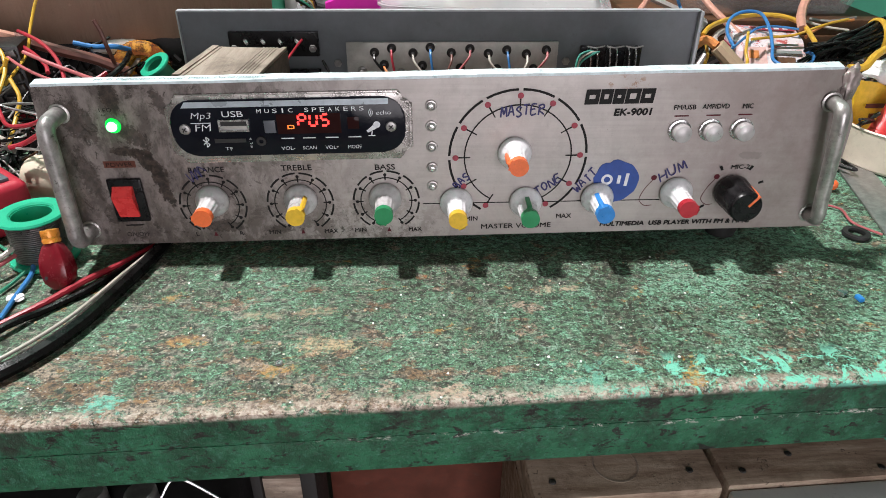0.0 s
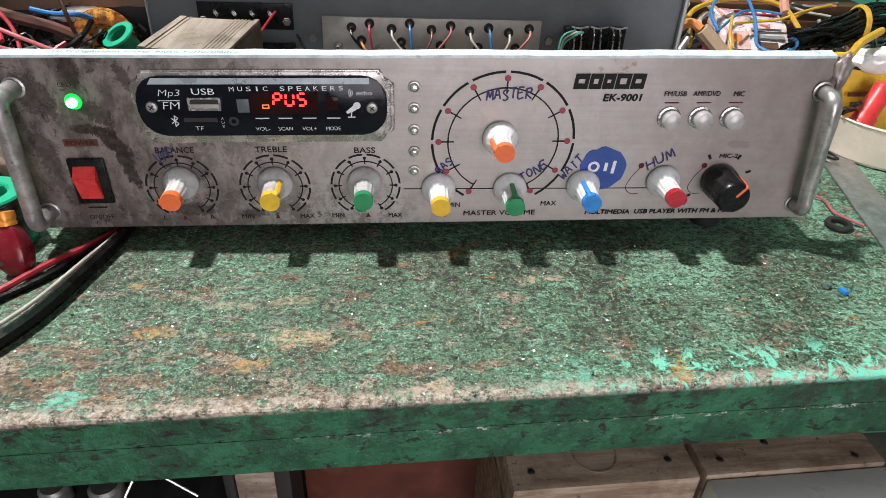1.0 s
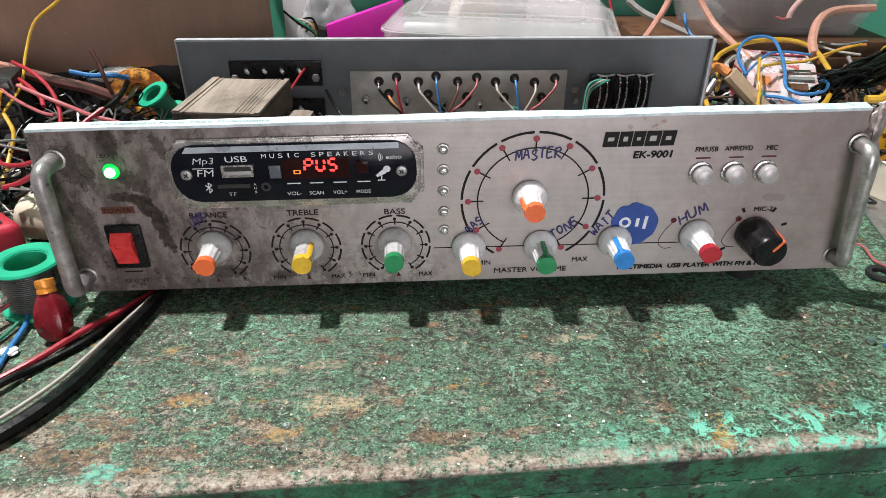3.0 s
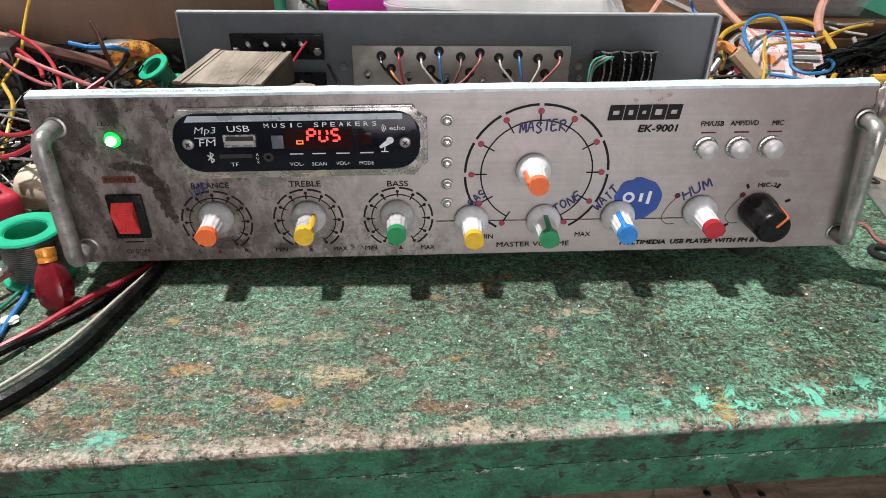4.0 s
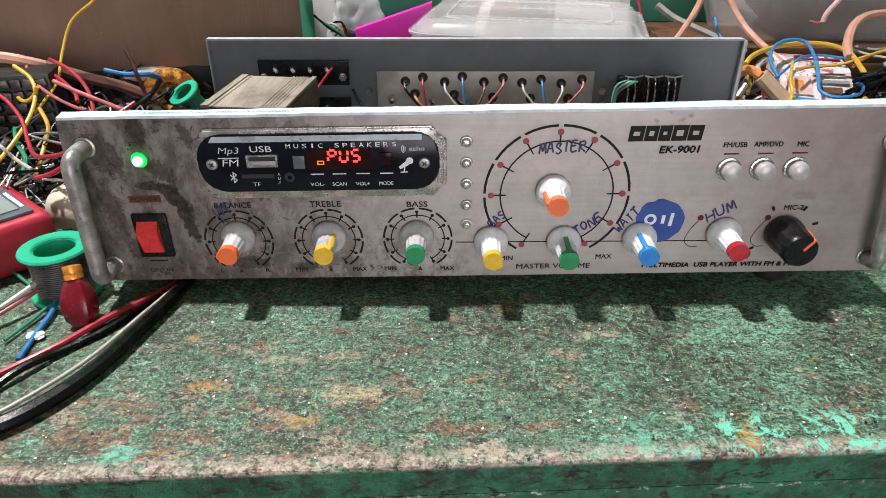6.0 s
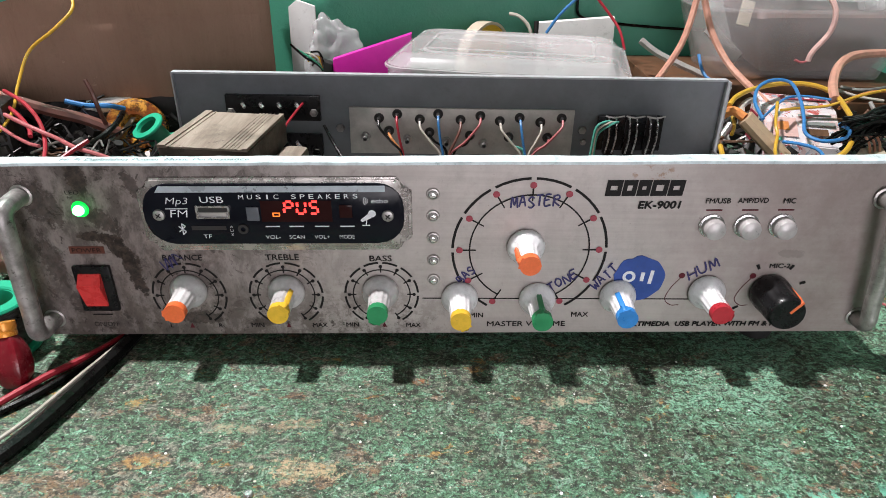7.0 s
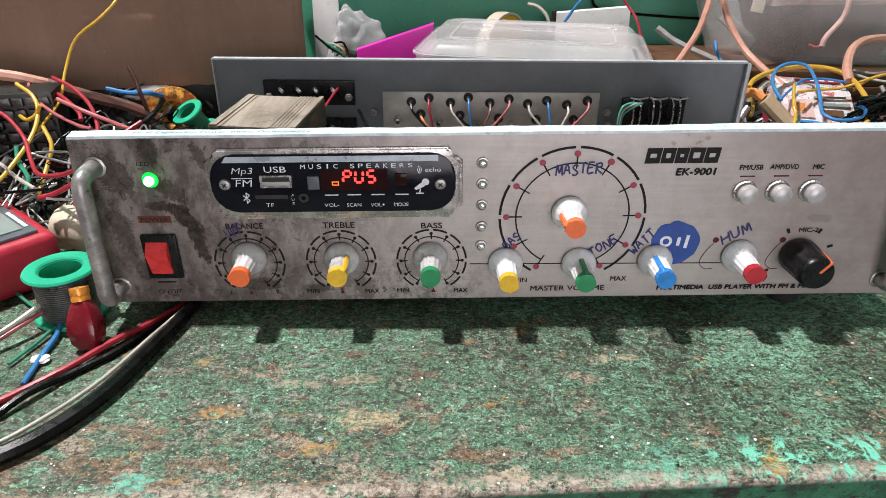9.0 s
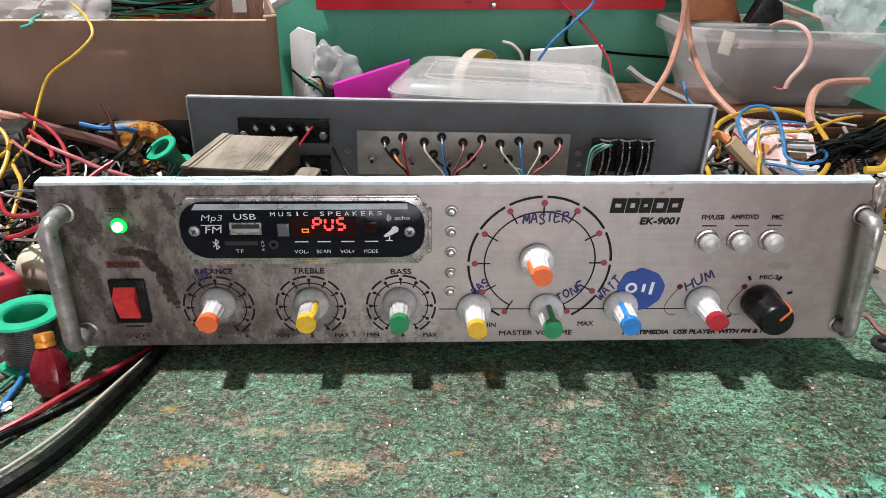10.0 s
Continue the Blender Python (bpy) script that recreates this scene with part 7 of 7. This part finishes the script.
wire("peach_cable", "thick peach cable hanging from above", "w_peach", 0.0029, [(0.207, 0.33, 0.191), (0.211, 0.33, 0.166), (0.213, 0.33, 0.14), (0.213, 0.33, 0.117), (0.204, 0.32, 0.088), (0.188, 0.31, 0.064), (0.167, 0.28, 0.056)])
wire("peach_cable", "thick peach cable hanging from above", "w_peach", 0.0029, [(0.205, 0.34, 0.191), (0.209, 0.34, 0.165), (0.218, 0.34, 0.138), (0.226, 0.34, 0.115), (0.233, 0.33, 0.093), (0.244, 0.31, 0.072), (0.253, 0.28, 0.06), (0.255, 0.25, 0.055)])
wire("peach_cable", "thick peach cable arching beside the bin", "w_peach", 0.0037, [(0.301, 0.24, 0.062), (0.308, 0.26, 0.069), (0.327, 0.29, 0.078), (0.352, 0.31, 0.082), (0.398, 0.33, 0.08)])
wire("rose_wire", "stripped pale rose wire over the bin", "w_rose", 0.0022, [(0.31, 0.36, 0.123), (0.308, 0.335, 0.13), (0.312, 0.31, 0.129), (0.317, 0.3, 0.118), (0.317, 0.3, 0.102), (0.307, 0.3, 0.086), (0.305, 0.3, 0.078)])
wire("rose_strand", "bare strand at the end of the rose wire", "w_pink", 0.001, [(0.306, 0.3, 0.079), (0.3, 0.3, 0.077), (0.294, 0.3, 0.079)])
wire("blue_cable", "blue wire hanging past the red board", "w_blue", 0.0015, [(0.144, 0.43, 0.17), (0.154, 0.42, 0.148), (0.153, 0.42, 0.133), (0.136, 0.42, 0.115), (0.116, 0.42, 0.095), (0.103, 0.42, 0.076)])
wire("red_cable", "red wire hanging past the red board", "w_red", 0.0013, [(0.089, 0.43, 0.169), (0.104, 0.43, 0.151), (0.125, 0.43, 0.131), (0.147, 0.42, 0.112), (0.164, 0.41, 0.093), (0.171, 0.4, 0.082), (0.175, 0.39, 0.067)])
wire("white_cable", "white conduit cable on the wall", "paper", 0.007, [(-0.109, 0.48, 0.166), (-0.134, 0.485, 0.142), (-0.152, 0.485, 0.133), (-0.17, 0.485, 0.123), (-0.189, 0.485, 0.111)])
wire("yellow_cable", "thick yellow cable arching over the carton", "w_yellow", 0.0019, [(0.207, 0.21, 0.065), (0.216, 0.22, 0.069), (0.238, 0.24, 0.07), (0.269, 0.26, 0.069), (0.292, 0.26, 0.068), (0.305, 0.25, 0.064), (0.298, 0.22, 0.062), (0.295, 0.2, 0.056), (0.285, 0.18, 0.049), (0.266, 0.16, 0.045), (0.239, 0.15, 0.044), (0.208, 0.14, 0.046), (0.189, 0.13, 0.047)])
wire("blue_wire", "blue wire looping over the carton", "w_blue", 0.0013, [(0.229, 0.2, 0.058), (0.23, 0.22, 0.065), (0.24, 0.24, 0.071), (0.255, 0.25, 0.074), (0.269, 0.25, 0.072), (0.269, 0.23, 0.064), (0.264, 0.21, 0.056), (0.257, 0.19, 0.051), (0.264, 0.18, 0.049), (0.279, 0.18, 0.051), (0.281, 0.18, 0.057), (0.279, 0.19, 0.058)])
wire("blue_wire", "blue wire looping over the carton", "w_blue", 0.001, [(0.232, 0.21, 0.054), (0.254, 0.235, 0.058), (0.264, 0.24, 0.063), (0.281, 0.245, 0.063), (0.298, 0.24, 0.062)])
wire("blue_wire", "blue wire below the carton", "w_blue", 0.0012, [(0.237, 0.18, 0.048), (0.243, 0.17, 0.05), (0.25, 0.16, 0.05), (0.251, 0.15, 0.047), (0.242, 0.13, 0.046)])
wire("yellow_wire", "thin yellow wire across the carton", "w_yellow", 0.0011, [(0.251, 0.22, 0.059), (0.271, 0.23, 0.058), (0.291, 0.23, 0.06), (0.31, 0.23, 0.067), (0.337, 0.24, 0.07)])
wire("yellow_wire", "thin yellow wire beside the carton", "w_yellow", 0.0012, [(0.252, 0.23, 0.062), (0.239, 0.2, 0.055), (0.237, 0.19, 0.05), (0.228, 0.17, 0.044), (0.219, 0.14, 0.039)])
wire("red_wire", "red wire below the carton", "w_red", 0.0013, [(0.232, 0.17, 0.042), (0.241, 0.16, 0.04), (0.245, 0.14, 0.044), (0.246, 0.13, 0.046)])
wire("red_wire", "short red wire beside the plate", "w_red", 0.0018, [(0.211, 0.22, 0.061), (0.216, 0.21, 0.059), (0.218, 0.2, 0.059)])
wire("white_cable", "bent white cable end", "w_white", 0.0023, [(0.218, 0.21, 0.059), (0.221, 0.22, 0.061), (0.23, 0.23, 0.063), (0.24, 0.24, 0.061)])
wire("yellow_wire", "short yellow wire beside the plate", "w_yellow", 0.0013, [(0.214, 0.22, 0.058), (0.214, 0.21, 0.05), (0.209, 0.2, 0.046)])
wire("yellow_wire", "yellow wire at the chassis corner", "w_yellow", 0.0018, [(0.198, 0.19, 0.041), (0.196, 0.18, 0.039), (0.192, 0.17, 0.039)])
wire("orange_wire", "orange and yellow wire at the bin", "w_orange", 0.0013, [(0.3, 0.23, 0.058), (0.313, 0.24, 0.062), (0.331, 0.25, 0.065), (0.348, 0.25, 0.067)])
wire("white_wire", "pale wire under the bin", "w_white", 0.0013, [(0.323, 0.28, 0.06), (0.336, 0.27, 0.057), (0.353, 0.26, 0.056)])
wire("grey_wire", "grey wire under the bin", "dullsteel", 0.0014, [(0.339, 0.3, 0.057), (0.352, 0.29, 0.057), (0.375, 0.29, 0.06)])
wire("blue_wire", "blue wire under the peach cables", "w_blue", 0.0014, [(0.228, 0.34, 0.074), (0.229, 0.33, 0.064), (0.232, 0.32, 0.058), (0.241, 0.31, 0.055)])
wire("yellow_cable", "yellow cable at the tape roll", "w_yellow", 0.0026, [(0.271, 0.12, 0.065), (0.282, 0.12, 0.066), (0.294, 0.13, 0.071), (0.32, 0.15, 0.074)])
wire("red_lead", "thin pink wire beside the rubber ring", "w_pink", 0.0008, [(0.237, 0.047, 0.002), (0.243, 0.04, 0.002), (0.241, 0.024, 0.002), (0.25, 0.01, 0.002)])
